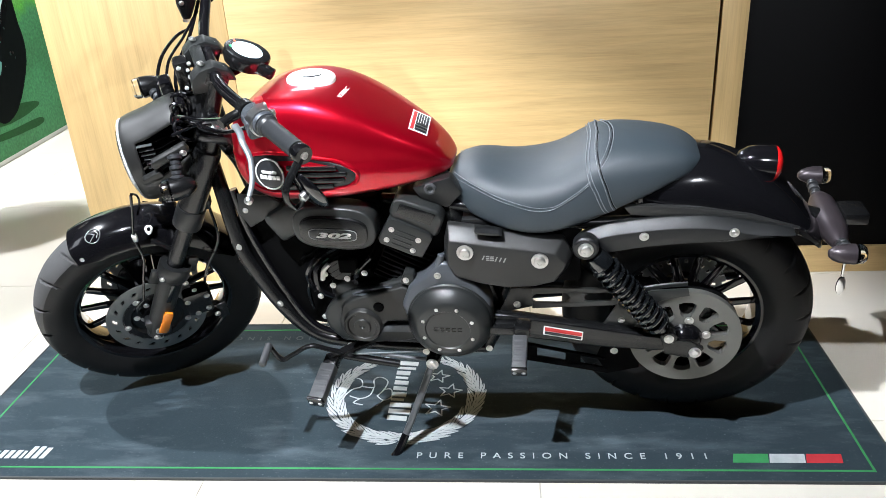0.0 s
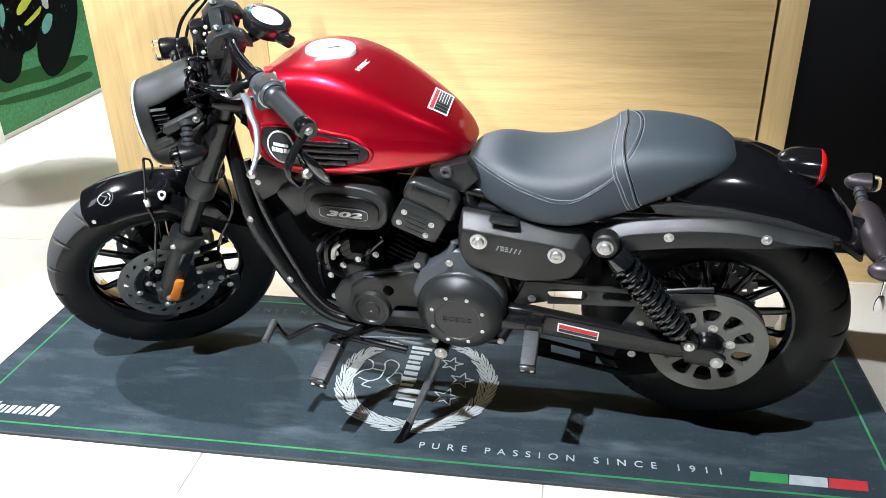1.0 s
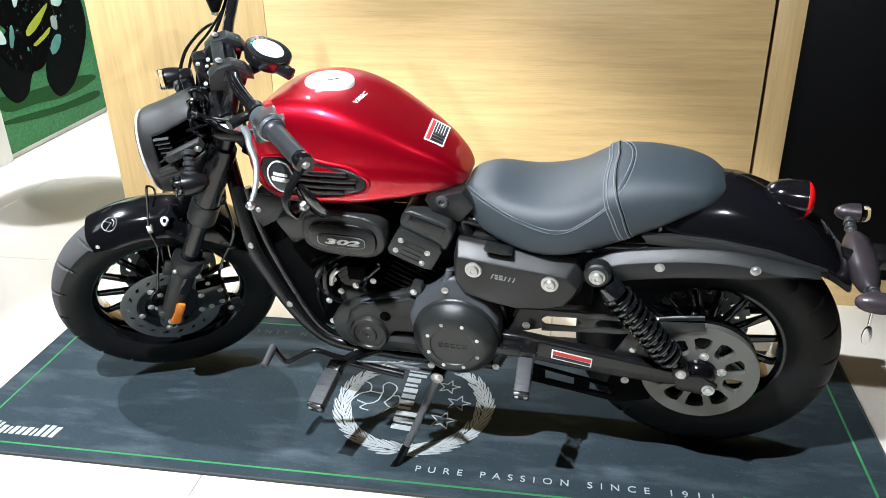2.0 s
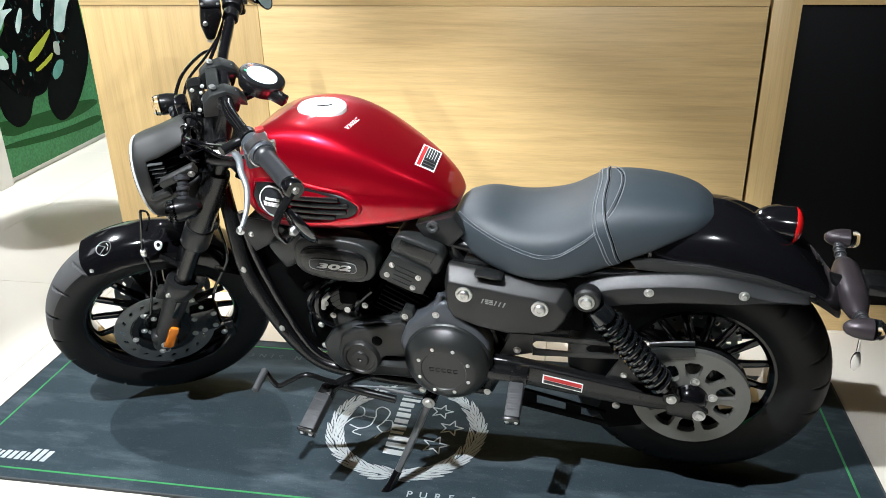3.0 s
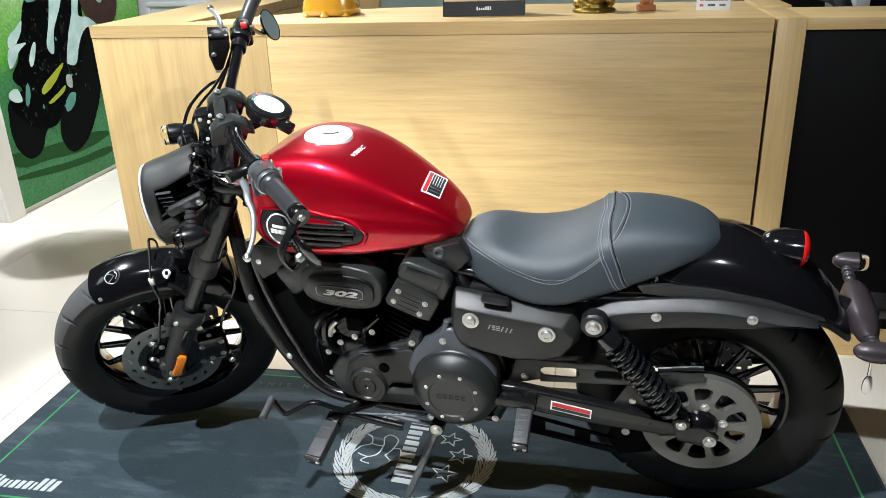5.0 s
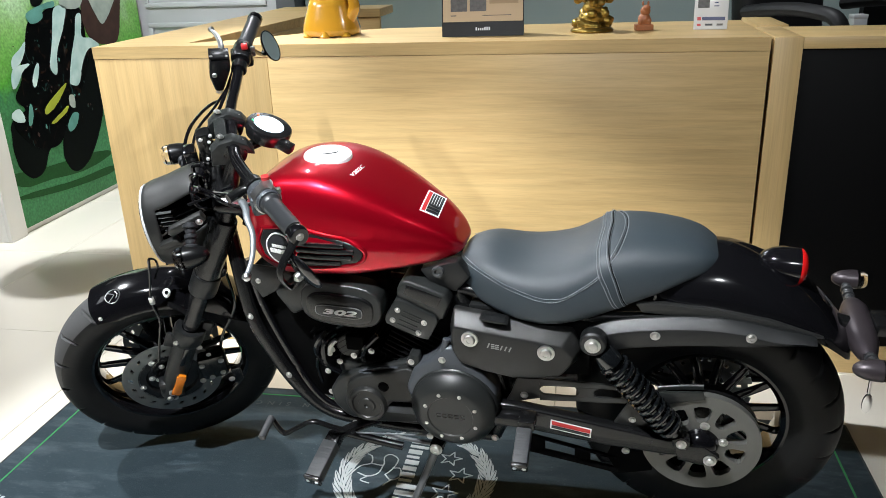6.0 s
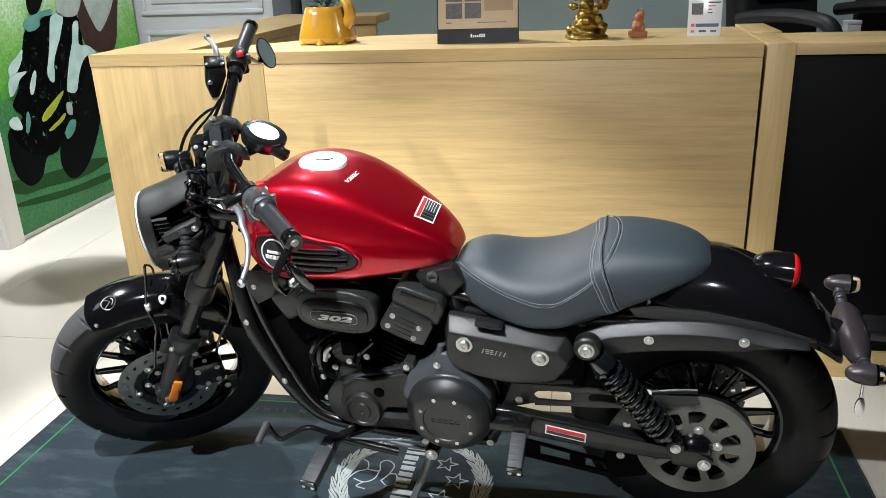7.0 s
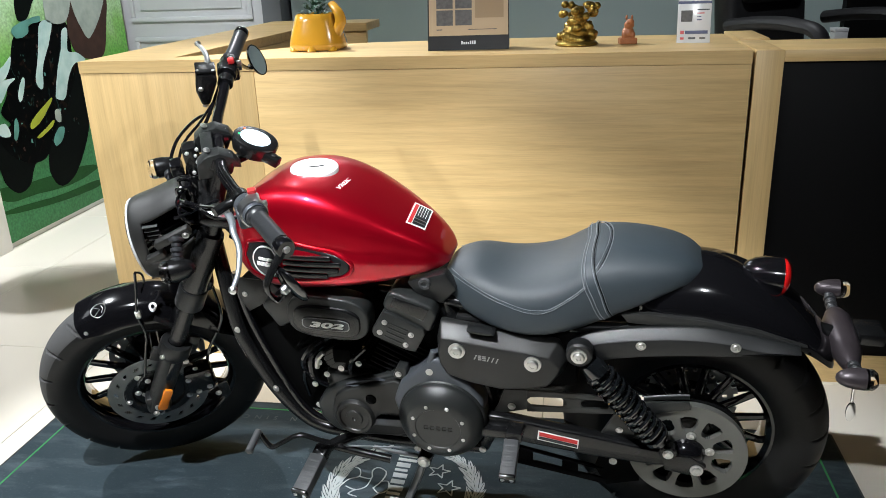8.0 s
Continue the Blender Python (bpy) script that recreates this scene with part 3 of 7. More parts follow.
        ink("ink_glint", [(y + r * math.cos(q) * rnd.uniform(0.5, 1.2), z + r * stretch * math.sin(q) * rnd.uniform(0.5, 1.0)) for q in (0, 1.1, 2.2, 3.3, 4.4, 5.4)], (INK_DIM, INK_BROWN, INK_DIM, INK_BROWN, INK_TEAL, INK_BROWN, INK_DIM)[k % 7], 0.0045)
    part("frame_strip", box(mesh(), -2.43, -2.405, 1.60, 1.72, 0.0, 2.5, r=0.003), PLASTER, p, "white frame strip")


poster()

# ---- reception counter ----
ZT, YF = 1.047, 0.716


def counter():
    c = thing("reception_counter", "light oak veneered reception counter with black side panel", "counter")
    part("body", box(mesh(), -1.165, 0.915, YF + 0.03, YF + 0.11, 0.0, 1.0, r=0), OAK_Z, c)
    part("side_panel", box(mesh(), -1.182, -0.5825, YF, YF + 0.028, 0.0, 1.0072, r=0.0006), OAK_Z, c, "upright-grained oak panel")
    part("front_panel", box(mesh(), -0.581, 0.9215, YF, YF + 0.028, 0.0, 1.0072, r=0.0006), OAK_X, c, "oak panel with the grain lying across")
    bm = mesh()
    poly = [(-1.184, YF - 0.002), (0.9225, YF - 0.002), (0.9225, 1.245), (0.26, 1.243), (-0.30, 1.19), (-0.57, 1.07), (-0.77, 0.87), (-0.885, 0.80), (-0.83, 2.22), (-1.184, 2.22)]
    lo = [bm.verts.new((x, y, 1.008)) for x, y in poly]
    hi = [bm.verts.new((x, y, ZT)) for x, y in poly]
    bm.faces.new(lo), bm.faces.new(hi[::-1])
    for i in range(len(poly)):
        j = (i + 1) % len(poly)
        bm.faces.new((lo[i], lo[j], hi[j], hi[i]))
    bmesh.ops.recalc_face_normals(bm, faces=bm.faces)
    bmesh.ops.bevel(bm, geom=[e for e in bm.edges], offset=0.0015, segments=2, affect="EDGES")
    part("worktop", bm, OAK_X, c, "pale oak worktop")
    part("wing_panel", box(mesh(), -1.182, -1.154, YF + 0.03, 2.2, 0.0, 1.006, r=0.001), OAK_Z, c)
    part("wing_inner_panel", box(mesh(), -0.875, -0.85, YF + 0.12, 2.2, 0.0, 1.006, r=0.001), OAK_Y, c)
    part("return_top", box(mesh(), -1.186, -0.60, 2.225, 2.50, 1.008, ZT, r=0.0015), OAK_X, c)
    part("return_panel", box(mesh(), -1.15, -0.605, 2.235, 2.262, 0.0, 1.006, r=0.001), OAK_X, c)
    part("stile", box(mesh(), 0.9310, 1.008, YF - 0.002, YF + 0.3, 0.0, ZT - 0.001, r=0.0012), OAK_Z, c, "oak stile beside a dark gap")
    part("gap_filler", box(mesh(), 0.9155, 0.9305, YF + 0.04, YF + 0.1, 0.0, 1.0, r=0), BLACK_PANEL, c)
    part("stile_top", box(mesh(), 0.935, 1.03, YF + 0.30, 1.30, 1.01, ZT + 0.004, r=0.0012), OAK_Y, c)
    part("ledge", box(mesh(), 1.0085, 3.1, YF - 0.002, YF + 0.29, 1.013, ZT - 0.001, r=0.0012), OAK_X, c)
    part("black_panel", box(mesh(), 1.0085, 3.1, YF + 0.012, YF + 0.04, 0.0925, 1.0125, r=0.001), BLACK_PANEL, c, "matt black front panel")
    part("plinth", box(mesh(), 1.0085, 3.1, YF - 0.002, YF + 0.04, 0.0, 0.092, r=0.001), OAK_X, c, "oak plinth strip")
    part("shelf", box(mesh(), -0.84, 0.92, YF + 0.13, 1.22, 0.70, 0.73, r=0.001), OAK_X, c)


counter()

# ---- mat ----
MX, MY0, MY1, MZ = 1.165, -0.330, 0.390, 0.006


def star(cx, cy, r, turn=0.0):
    return [(cx + (r if i % 2 == 0 else r * 0.42) * math.sin(turn + math.pi * i / 5), cy + (r if i % 2 == 0 else r * 0.42) * math.cos(turn + math.pi * i / 5)) for i in range(10)]


def flat(bm, poly, z0=MZ, z1=MZ + 0.0008):
    lo = [bm.verts.new((x, y, z0)) for x, y in poly]
    hi = [bm.verts.new((x, y, z1)) for x, y in poly]
    bm.faces.new(hi)
    n = len(poly)
    for i in range(n):
        bm.faces.new((lo[i], lo[(i + 1) % n], hi[(i + 1) % n], hi[i]))
    return bm


def stroke(bm, pts, w, closed=False):
    """A printed line of width w."""
    k = len(pts)
    for i in range(k if closed else k - 1):
        a, b = Vector(pts[i]), Vector(pts[(i + 1) % k])
        d = (b - a).normalized() * w / 2
        n = Vector((-d.y, d.x))
        a, b = a - d * 0.6, b + d * 0.6
        flat(bm, [tuple(a + n), tuple(a - n), tuple(b - n), tuple(b + n)], z1=MZ + 0.0008 + 0.00003 * (i % 5))


def leaf(cx, cy, a, s, side, half=0.16):
    pts = []
    for i in range(9):
        u = i / 8
        pts.append((u - 0.5, 0.02 + half * math.sin(math.pi * u ** 0.8)))
    pts += [(0.5, 0.02), (-0.5, 0.02)]
    pts = [(x, y * side) for x, y in pts]
    return [(cx + s * (x * math.cos(a) - y * math.sin(a)), cy + s * (x * math.sin(a) + y * math.cos(a))) for x, y in pts]


def block_word(mat, ink, x0, y0, w, h, turn=0.0, at=None):
    """A brand mark as a row of plain upright bars, tall and low, slanting a little."""
    c, s = math.cos(turn), math.sin(turn)
    cell = w / 12.6
    x = 0.0
    for full, ww in ((1.0, 0.85), (0.92, 0.5), (0.68, 0.8), (0.62, 0.45), (0.68, 0.8), (0.66, 0.75), (0.68, 0.8), (0.62, 0.45), (1.0, 0.8), (1.0, 0.8), (0.9, 0.8)):
        q = [(x, 0), (x + ww * cell, 0), (x + ww * cell + full * h * 0.12, full * h), (x + full * h * 0.12, full * h)]
        part("mark_block", flat(mesh(), [(x0 + u * c - v * s, y0 + u * s + v * c) for u, v in q]), ink, mat, at=at)
        x += (ww + 0.38) * cell


def display_mat():
    bm = mesh()
    box(bm, -MX, MX, MY0, MY1, 0.0, MZ, r=0.002)
    mat = tagged(part("display_mat", bm, MAT_CLOTH), "dark blue-grey display mat with green border and faded emblem", "mat")
    bm = mesh()
    for x0, x1, y0, y1 in ((-MX, MX, MY0 - 0.003, MY0 + 0.002), (-MX, MX, MY1 - 0.002, MY1 + 0.003), (-MX - 0.003, -MX + 0.002, MY0, MY1), (MX - 0.002, MX + 0.003, MY0, MY1)):
        box(bm, x0, x1, y0, y1, 0.0, MZ + 0.0012, r=0.0006)
    part("hem", bm, MAT_EDGE, mat)
    i0, i1, j0, j1, w = -1.112, 1.106, -0.297, 0.357, 0.0055
    bm = mesh()
    for x0, x1, y0, y1 in ((i0, i1, j0, j0 + w), (i0, i1, j1 - w, j1), (i0, i0 + w, j0 + w, j1 - w), (i1 - w, i1, j0 + w, j1 - w)):
        flat(bm, [(x0, y0), (x1, y0), (x1, y1), (x0, y1)])
    part("border_line", bm, PRINT_GREEN, mat)
    cy = (MY0 + MY1) / 2
    for side in (1, -1):
        turn = pose(0, 0, 0) if side == 1 else pose(0, 2 * cy, 0, 0, 0, 180)
        # far-edge copy takes the darker print, for the shade behind the bike
        writing("letter", "PURE PASSION SINCE 1911", 0.029, PRINT_WHITE if side == 1 else PRINT_SHADED, mat, turn @ pose(0.052, -0.255, MZ + 0.0006), spacing=2.105)
        for k, pm in enumerate((PRINT_GREEN, PRINT_WHITE, PRINT_RED)):
            bm = mesh()
            x = 0.797 + 0.083 * k
            flat(bm, [(x, -0.267), (x + 0.081, -0.267), (x + 0.087, -0.236), (x + 0.008, -0.236)])
            part("flag_bar", bm, pm, mat, at=turn)
        block_word(mat, PRINT_WHITE if side == 1 else PRINT_SHADED, -1.085, -0.262, 0.21, 0.046, at=turn)
    # wreath emblem
    bm = mesh()
    rnd = random.Random(4)
    for ring, rad in enumerate((0.176, 0.191, 0.206)):
        for k in range(21):
            for s in (1, -1):
                a = -math.pi / 2 + s * (0.05 + (k + 0.33 * ring) * 0.130)
                taper = min(1.0, 0.62 + 0.06 * (20 - k))
                lean_out = s * (math.pi / 2 + (0.36, 0.0, -0.36)[ring])
                r = 0.191 + (rad - 0.191) * taper + rnd.uniform(-0.003, 0.003)
                turn_leaf, size = a + lean_out + rnd.uniform(-0.12, 0.12), (0.050 + rnd.uniform(-0.005, 0.005)) * taper
                for half in (1, -1):
                    flat(bm, leaf(r * math.cos(a), 0.008 + r * math.sin(a), turn_leaf, size, half, 0.115), z1=MZ + 0.0006 + 0.0001 * ((k * 3 + ring) % 7))
    part("wreath_print", bm, PRINT_WHITE, mat, "pale laurel wreath print")
    block_word(mat, PRINT_WHITE, -0.040, 0.172, 0.300, 0.058, turn=-math.pi / 2)
    for x, y, r in ((0.088, -0.055, 0.036), (0.118, 0.022, 0.033), (0.082, 0.092, 0.031)):
        bm = mesh()
        stroke(bm, star(x, y, r, 0.2), 0.0035, True)
        part("star_print", bm, PRINT_WHITE, mat)
    bm = mesh()
    for pts in ([(-0.17, 0.0), (-0.155, 0.03), (-0.13, 0.045), (-0.135, 0.075), (-0.15, 0.085)], [(-0.13, 0.045), (-0.095, 0.04), (-0.10, 0.075), (-0.085, 0.09), (-0.06, 0.07), (-0.065, 0.03), (-0.08, 0.0)],
                [(-0.155, 0.0), (-0.125, -0.012), (-0.10, 0.005), (-0.095, 0.04)], [(-0.08, 0.0), (-0.06, -0.02), (-0.04, -0.005), (-0.045, 0.03), (-0.065, 0.03)], [(-0.125, -0.012), (-0.14, -0.03), (-0.115, -0.04)], [(-0.06, -0.02), (-0.075, -0.045)]):
        stroke(bm, [tuple(q)[:2] for q in smooth_line([(x, y, 0) for x, y in pts], 4)], 0.0035)
    part("animal_print", bm, PRINT_WHITE, mat, "pale line drawing of a prancing beast")


display_mat()

# ---- motorcycle: built upright along x (front at -x), then leant on its side stand ----
BIKE = pose(0, 0.012, MZ + 0.002, 0, 0, -4.8) @ pose(0, 0, 0, 6.5)
HEAD = Vector((-0.40, 0, 0.80))
STEER = Matrix.Translation(HEAD) @ Matrix.Rotation(radians(33), 4, Vector((math.sin(radians(28)), 0, math.cos(radians(28))))) @ Matrix.Translation(-HEAD)
bike = thing("motorcycle", "red and black cruiser motorcycle leaning on its side stand", "motorcycle", BIKE)
REAR, FRONT = Vector((0.708, 0.034, 0.294)), Vector((-0.662, 0, 0.296))


def tyre(bm, c, big, rim, half, count):
    """A tyre with cut tread: a grid round the axle whose grooves are sunk."""
    seg, prof = 640, []
    shape = [(rim - 0.006, 0.72), (rim + 0.008, 0.84), (rim + 0.020, 0.93), (rim + 0.031, 0.975)]
    prof += [(r, -half * k) for r, k in shape]
    n = 24
    r_sh = (rim + big) / 2 - 0.002
    for i in range(n + 1):
        a = -math.pi / 2 + math.pi * i / n
        prof.append((r_sh + (big - r_sh) * max(0.0, math.cos(a)) ** 0.85, half * math.sin(a) * 0.985))
    prof += [(r, half * k) for r, k in shape[::-1]]
    rings = []
    for s in range(seg):
        a = 2 * math.pi * s / seg
        ring = []
        for r, y in prof:
            u = abs(y) / half
            p = (a * count / (2 * math.pi) + 0.38 * u + (0.5 if y > 0 else 0)) % 1
            sunk = 0.0
            if r > r_sh + 0.001 and u > 0.2:
                if abs(p - 0.5) < 0.034:
                    sunk = 0.008 if u < 0.93 else 0.004
                elif 0.27 < u < 0.34 and 0.5 < p < 0.8:
                    sunk = 0.007
            ring.append(bm.verts.new((c.x + (r - sunk) * math.cos(a), c.y + y, c.z + (r - sunk) * math.sin(a))))
        rings.append(ring)
    for s in range(seg):
        a, b = rings[s], rings[(s + 1) % seg]
        for i in range(len(prof) - 1):
            f = bm.faces.new((a[i], a[i + 1], b[i + 1], b[i]))
            f.material_index = 1 if abs(prof[i][1] + prof[i + 1][1]) < 1.72 * half and prof[i][0] > r_sh else 0
    return bm


def pierced(bm, c, radii, bands, count, open_part, y0, y1, seg=120, shift=0.0, skew=0.0):
    """A flat ring with windows through the named bands."""
    tmp = bmesh.new()
    vs = [[tmp.verts.new((c.x + r * math.cos(2 * math.pi * k / seg + shift), y0, c.z + r * math.sin(2 * math.pi * k / seg + shift))) for k in range(seg)] for r in radii]
    for b in range(len(radii) - 1):
        for k in range(seg):
            share = open_part[bands.index(b)] if b in bands and isinstance(open_part, tuple) else open_part
            if b in bands and abs((k * count / seg + skew * b) % 1 - 0.5) < share / 2:
                continue
            j = (k + 1) % seg
            tmp.faces.new((vs[b][k], vs[b][j], vs[b + 1][j], vs[b + 1][k]))
    lonely = [v for v in tmp.verts if not v.link_faces]
    bmesh.ops.delete(tmp, geom=lonely, context="VERTS")
    ext = bmesh.ops.extrude_face_region(tmp, geom=tmp.faces[:])
    bmesh.ops.translate(tmp, verts=[v for v in ext["geom"] if isinstance(v, bmesh.types.BMVert)], vec=(0, y1 - y0, 0))
    return absorb(bm, tmp)


def wheel(name, c, big, rim, half, count, spokes, tread, at=None, label=""):
    w = part(name, lathe(mesh(), [(0.0, -0.05), (0.034, -0.05), (0.04, -0.045), (0.042, -0.03), (0.07, -0.012), (0.074, 0.0), (0.07, 0.012), (0.042, 0.03), (0.04, 0.05), (0, 0.05)], c, (0, 1, 0), 28), BLACK_SATIN, bike, label, at)
    part("tyre", tyre(mesh(), c, big, rim, half, count), [RUBBER, tread], w, "black rubber tyre with cut tread", sharp=50)
    hw = half * 0.72
    part("rim", lathe(mesh(), [(rim + 0.004, -hw), (rim + 0.004, -hw + 0.006), (rim - 0.012, -hw + 0.012), (rim - 0.016, -0.012), (rim - 0.016, 0.012), (rim - 0.012, hw - 0.012), (rim + 0.004, hw - 0.006), (rim + 0.004, hw), (rim - 0.012, hw), (rim - 0.022, hw - 0.01), (rim - 0.026, 0.0), (rim - 0.022, -hw + 0.01), (rim - 0.012, -hw)], c, (0, 1, 0), 96, closed=True), BLACK_GLOSS, w, "gloss black alloy rim")
    bm = mesh()
    tube(bm, [(0.004, 0, 0.034), (0, 0, rim * 0.5), (-0.002, 0, rim - 0.022)], (0.0105, 0.0068), seg=8, n=3, flat=1.3)
    me = None
    for k in range(spokes):
        m = Matrix.Translation(c) @ Matrix.Rotation(2 * math.pi * k / spokes + 0.2, 4, "Y")
        if me is None:
            ob = part("spoke", bm, BLACK_GLOSS, w, at=m)
            me = ob.data
        else:
            ob = new("spoke", me)
            ob.parent, ob.matrix_basis = w, m
    return w


# shade on the rear tyre is put in by giving its tread dark rubber
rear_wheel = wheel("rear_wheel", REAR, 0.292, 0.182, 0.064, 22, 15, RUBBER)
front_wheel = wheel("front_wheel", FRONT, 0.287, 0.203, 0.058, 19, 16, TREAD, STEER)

# rear pulley, disc
pulley = part("belt_pulley", pierced(mesh(), Vector((0.695, 0, 0.308)), (0.034, 0.055, 0.0575, 0.061, 0.066, 0.086, 0.090, 0.0935, 0.096, 0.110, 0.124), (1, 2, 3, 4, 5, 6, 7), 10, (0.36, 0.52, 0.62, 0.70, 0.70, 0.62, 0.44), -0.112, -0.096, seg=360), PULLEY, rear_wheel, "grey alloy belt pulley with ten rounded windows")
part("pulley_hub", lathe(mesh(), [(0, 0.035), (0.018, 0.034), (0.03, 0.026), (0.036, 0.012), (0.04, 0.0), (0.0, 0.0)], (0.695, -0.108, 0.308), (0, -1, 0), 28), BLACK_GLOSS, rear_wheel)
for k in range(5):
    a = 2 * math.pi * (k + 0.15) / 5
    bolt("pulley_bolt", rear_wheel, (0.695 + 0.047 * math.cos(a), -0.112, 0.308 + 0.047 * math.sin(a)), r=0.0075)
part("pulley_rim", lathe(mesh(), [(0.122, -0.097), (0.122, -0.066), (0.115, -0.066), (0.115, -0.097)], (0.695, 0, 0.308), (0, 1, 0), 72, closed=True), BLACK_SATIN, rear_wheel)
part("yellow_mark", tube(mesh(), [(0.695 + 0.1195 * math.cos(a), -0.085 + 0.006 * (a - 0.6), 0.308 + 0.1195 * math.sin(a)) for a in (0.35, 0.5, 0.65, 0.8)], 0.0022), YELLOW_MARK, rear_wheel)
part("rear_brake_disc", pierced(mesh(), REAR, (0.05, 0.075, 0.085, 0.1, 0.11), (1, 3), 24, 0.3, 0.108, 0.112), DISC_STEEL, rear_wheel)

# front discs
for side in (-1, 1):
    y = side * 0.072
    part("brake_disc", pierced(mesh(), FRONT, (0.082, 0.099, 0.1025, 0.106, 0.1095, 0.125), (1, 2, 3), 18, 0.34, y - 0.002, y + 0.002, seg=216, skew=0.09), DISC_STEEL, front_wheel, "drilled steel brake disc")
    part("disc_carrier", lathe(mesh(), [(0, 0.0), (0.036, 0.0), (0.040, -0.006), (0.062, -0.006), (0.066, 0.002), (0.086, 0.002), (0.086, -0.008), (0.0, -0.03)], (FRONT.x, y, FRONT.z), (0, side, 0), 48), BLACK_SATIN, front_wheel)
for k in range(5):
    a = 2 * math.pi * (k + 0.6) / 5
    bolt("disc_bolt", front_wheel, (FRONT.x + 0.079 * math.cos(a), -0.075, FRONT.z + 0.079 * math.sin(a)), r=0.006)

# ---- fuel tank ----
TANK_T = [(-0.304, 0.792), (-0.297, 0.820), (-0.272, 0.855), (-0.23, 0.880), (-0.187, 0.892), (-0.122, 0.895), (-0.061, 0.881), (0, 0.853), (0.057, 0.818), (0.116, 0.779), (0.15, 0.751), (0.170, 0.728), (0.180, 0.711)]
TANK_B = [(-0.304, 0.765), (-0.297, 0.725), (-0.272, 0.682), (-0.23, 0.661), (-0.187, 0.657), (-0.063, 0.664), (0.064, 0.680), (0.146, 0.692), (0.170, 0.698), (0.180, 0.705)]
TANK_W = [(-0.304, 0.070), (-0.297, 0.098), (-0.272, 0.120), (-0.23, 0.136), (-0.187, 0.146), (-0.1, 0.151), (-0.03, 0.146), (0.05, 0.126), (0.1, 0.105), (0.15, 0.076), (0.170, 0.056), (0.180, 0.036)]
TANK_P = [(0.0, 0.0), (0.55, 0.0), (0.86, 0.02), (0.965, 0.08), (0.995, 0.16), (1.0, 0.26), (1.0, 0.36), (0.99, 0.425), (0.955, 0.45), (0.955, 0.52), (0.95, 0.62), (0.935, 0.74), (0.89, 0.865), (0.80, 0.952), (0.60, 0.992), (0.28, 1.0), (0.0, 1.0)]


def tank_point(x, k, f, out=0.0):
    """A point of the tank's skin: k across, f up, on the near side."""
    zb, zt, w = eased(TANK_B, x), eased(TANK_T, x), eased(TANK_W, x)
    return Vector((x, -(w * k + out), zb + (zt - zb) * f))


def tank_across(x, z):
    zb, zt, w = eased(TANK_B, x), eased(TANK_T, x), eased(TANK_W, x)
    f = min(1.0, max(0.08, (z - zb) / (zt - zb)))
    fs = [p[1] for p in TANK_P[3:]]
    return w * float(np.interp(f, fs, [p[0] for p in TANK_P[3:]]))


def tank_up(x, y):
    """The height of the tank's upper skin."""
    zb, zt, w = eased(TANK_B, x), eased(TANK_T, x), eased(TANK_W, x)
    ks, fs = [p[0] for p in TANK_P[:7:-1]], [p[1] for p in TANK_P[:7:-1]]
    return zb + (zt - zb) * float(np.interp(abs(y) / w, ks, fs))


def tank_patch(bm, corners, lift, u0=0.0, u1=1.0, v0=0.0, v1=1.0, n=8):
    """A thin label on the upper skin; corners in x and y: start, along, across, opposite."""
    a, b, c, d = [Vector((*q, 0)) for q in corners]
    rows = []
    for i in range(n + 1):
        u = u0 + (u1 - u0) * i / n
        row = []
        for j in range(n + 1):
            v = v0 + (v1 - v0) * j / n
            p = a.lerp(b, u).lerp(c.lerp(d, u), v)
            row.append(bm.verts.new((p.x, p.y, tank_up(p.x, p.y) + lift)))
        rows.append(row)
    for r, s in zip(rows, rows[1:]):
        for j in range(n):
            bm.faces.new((r[j], r[j + 1], s[j + 1], s[j]))
    return bm


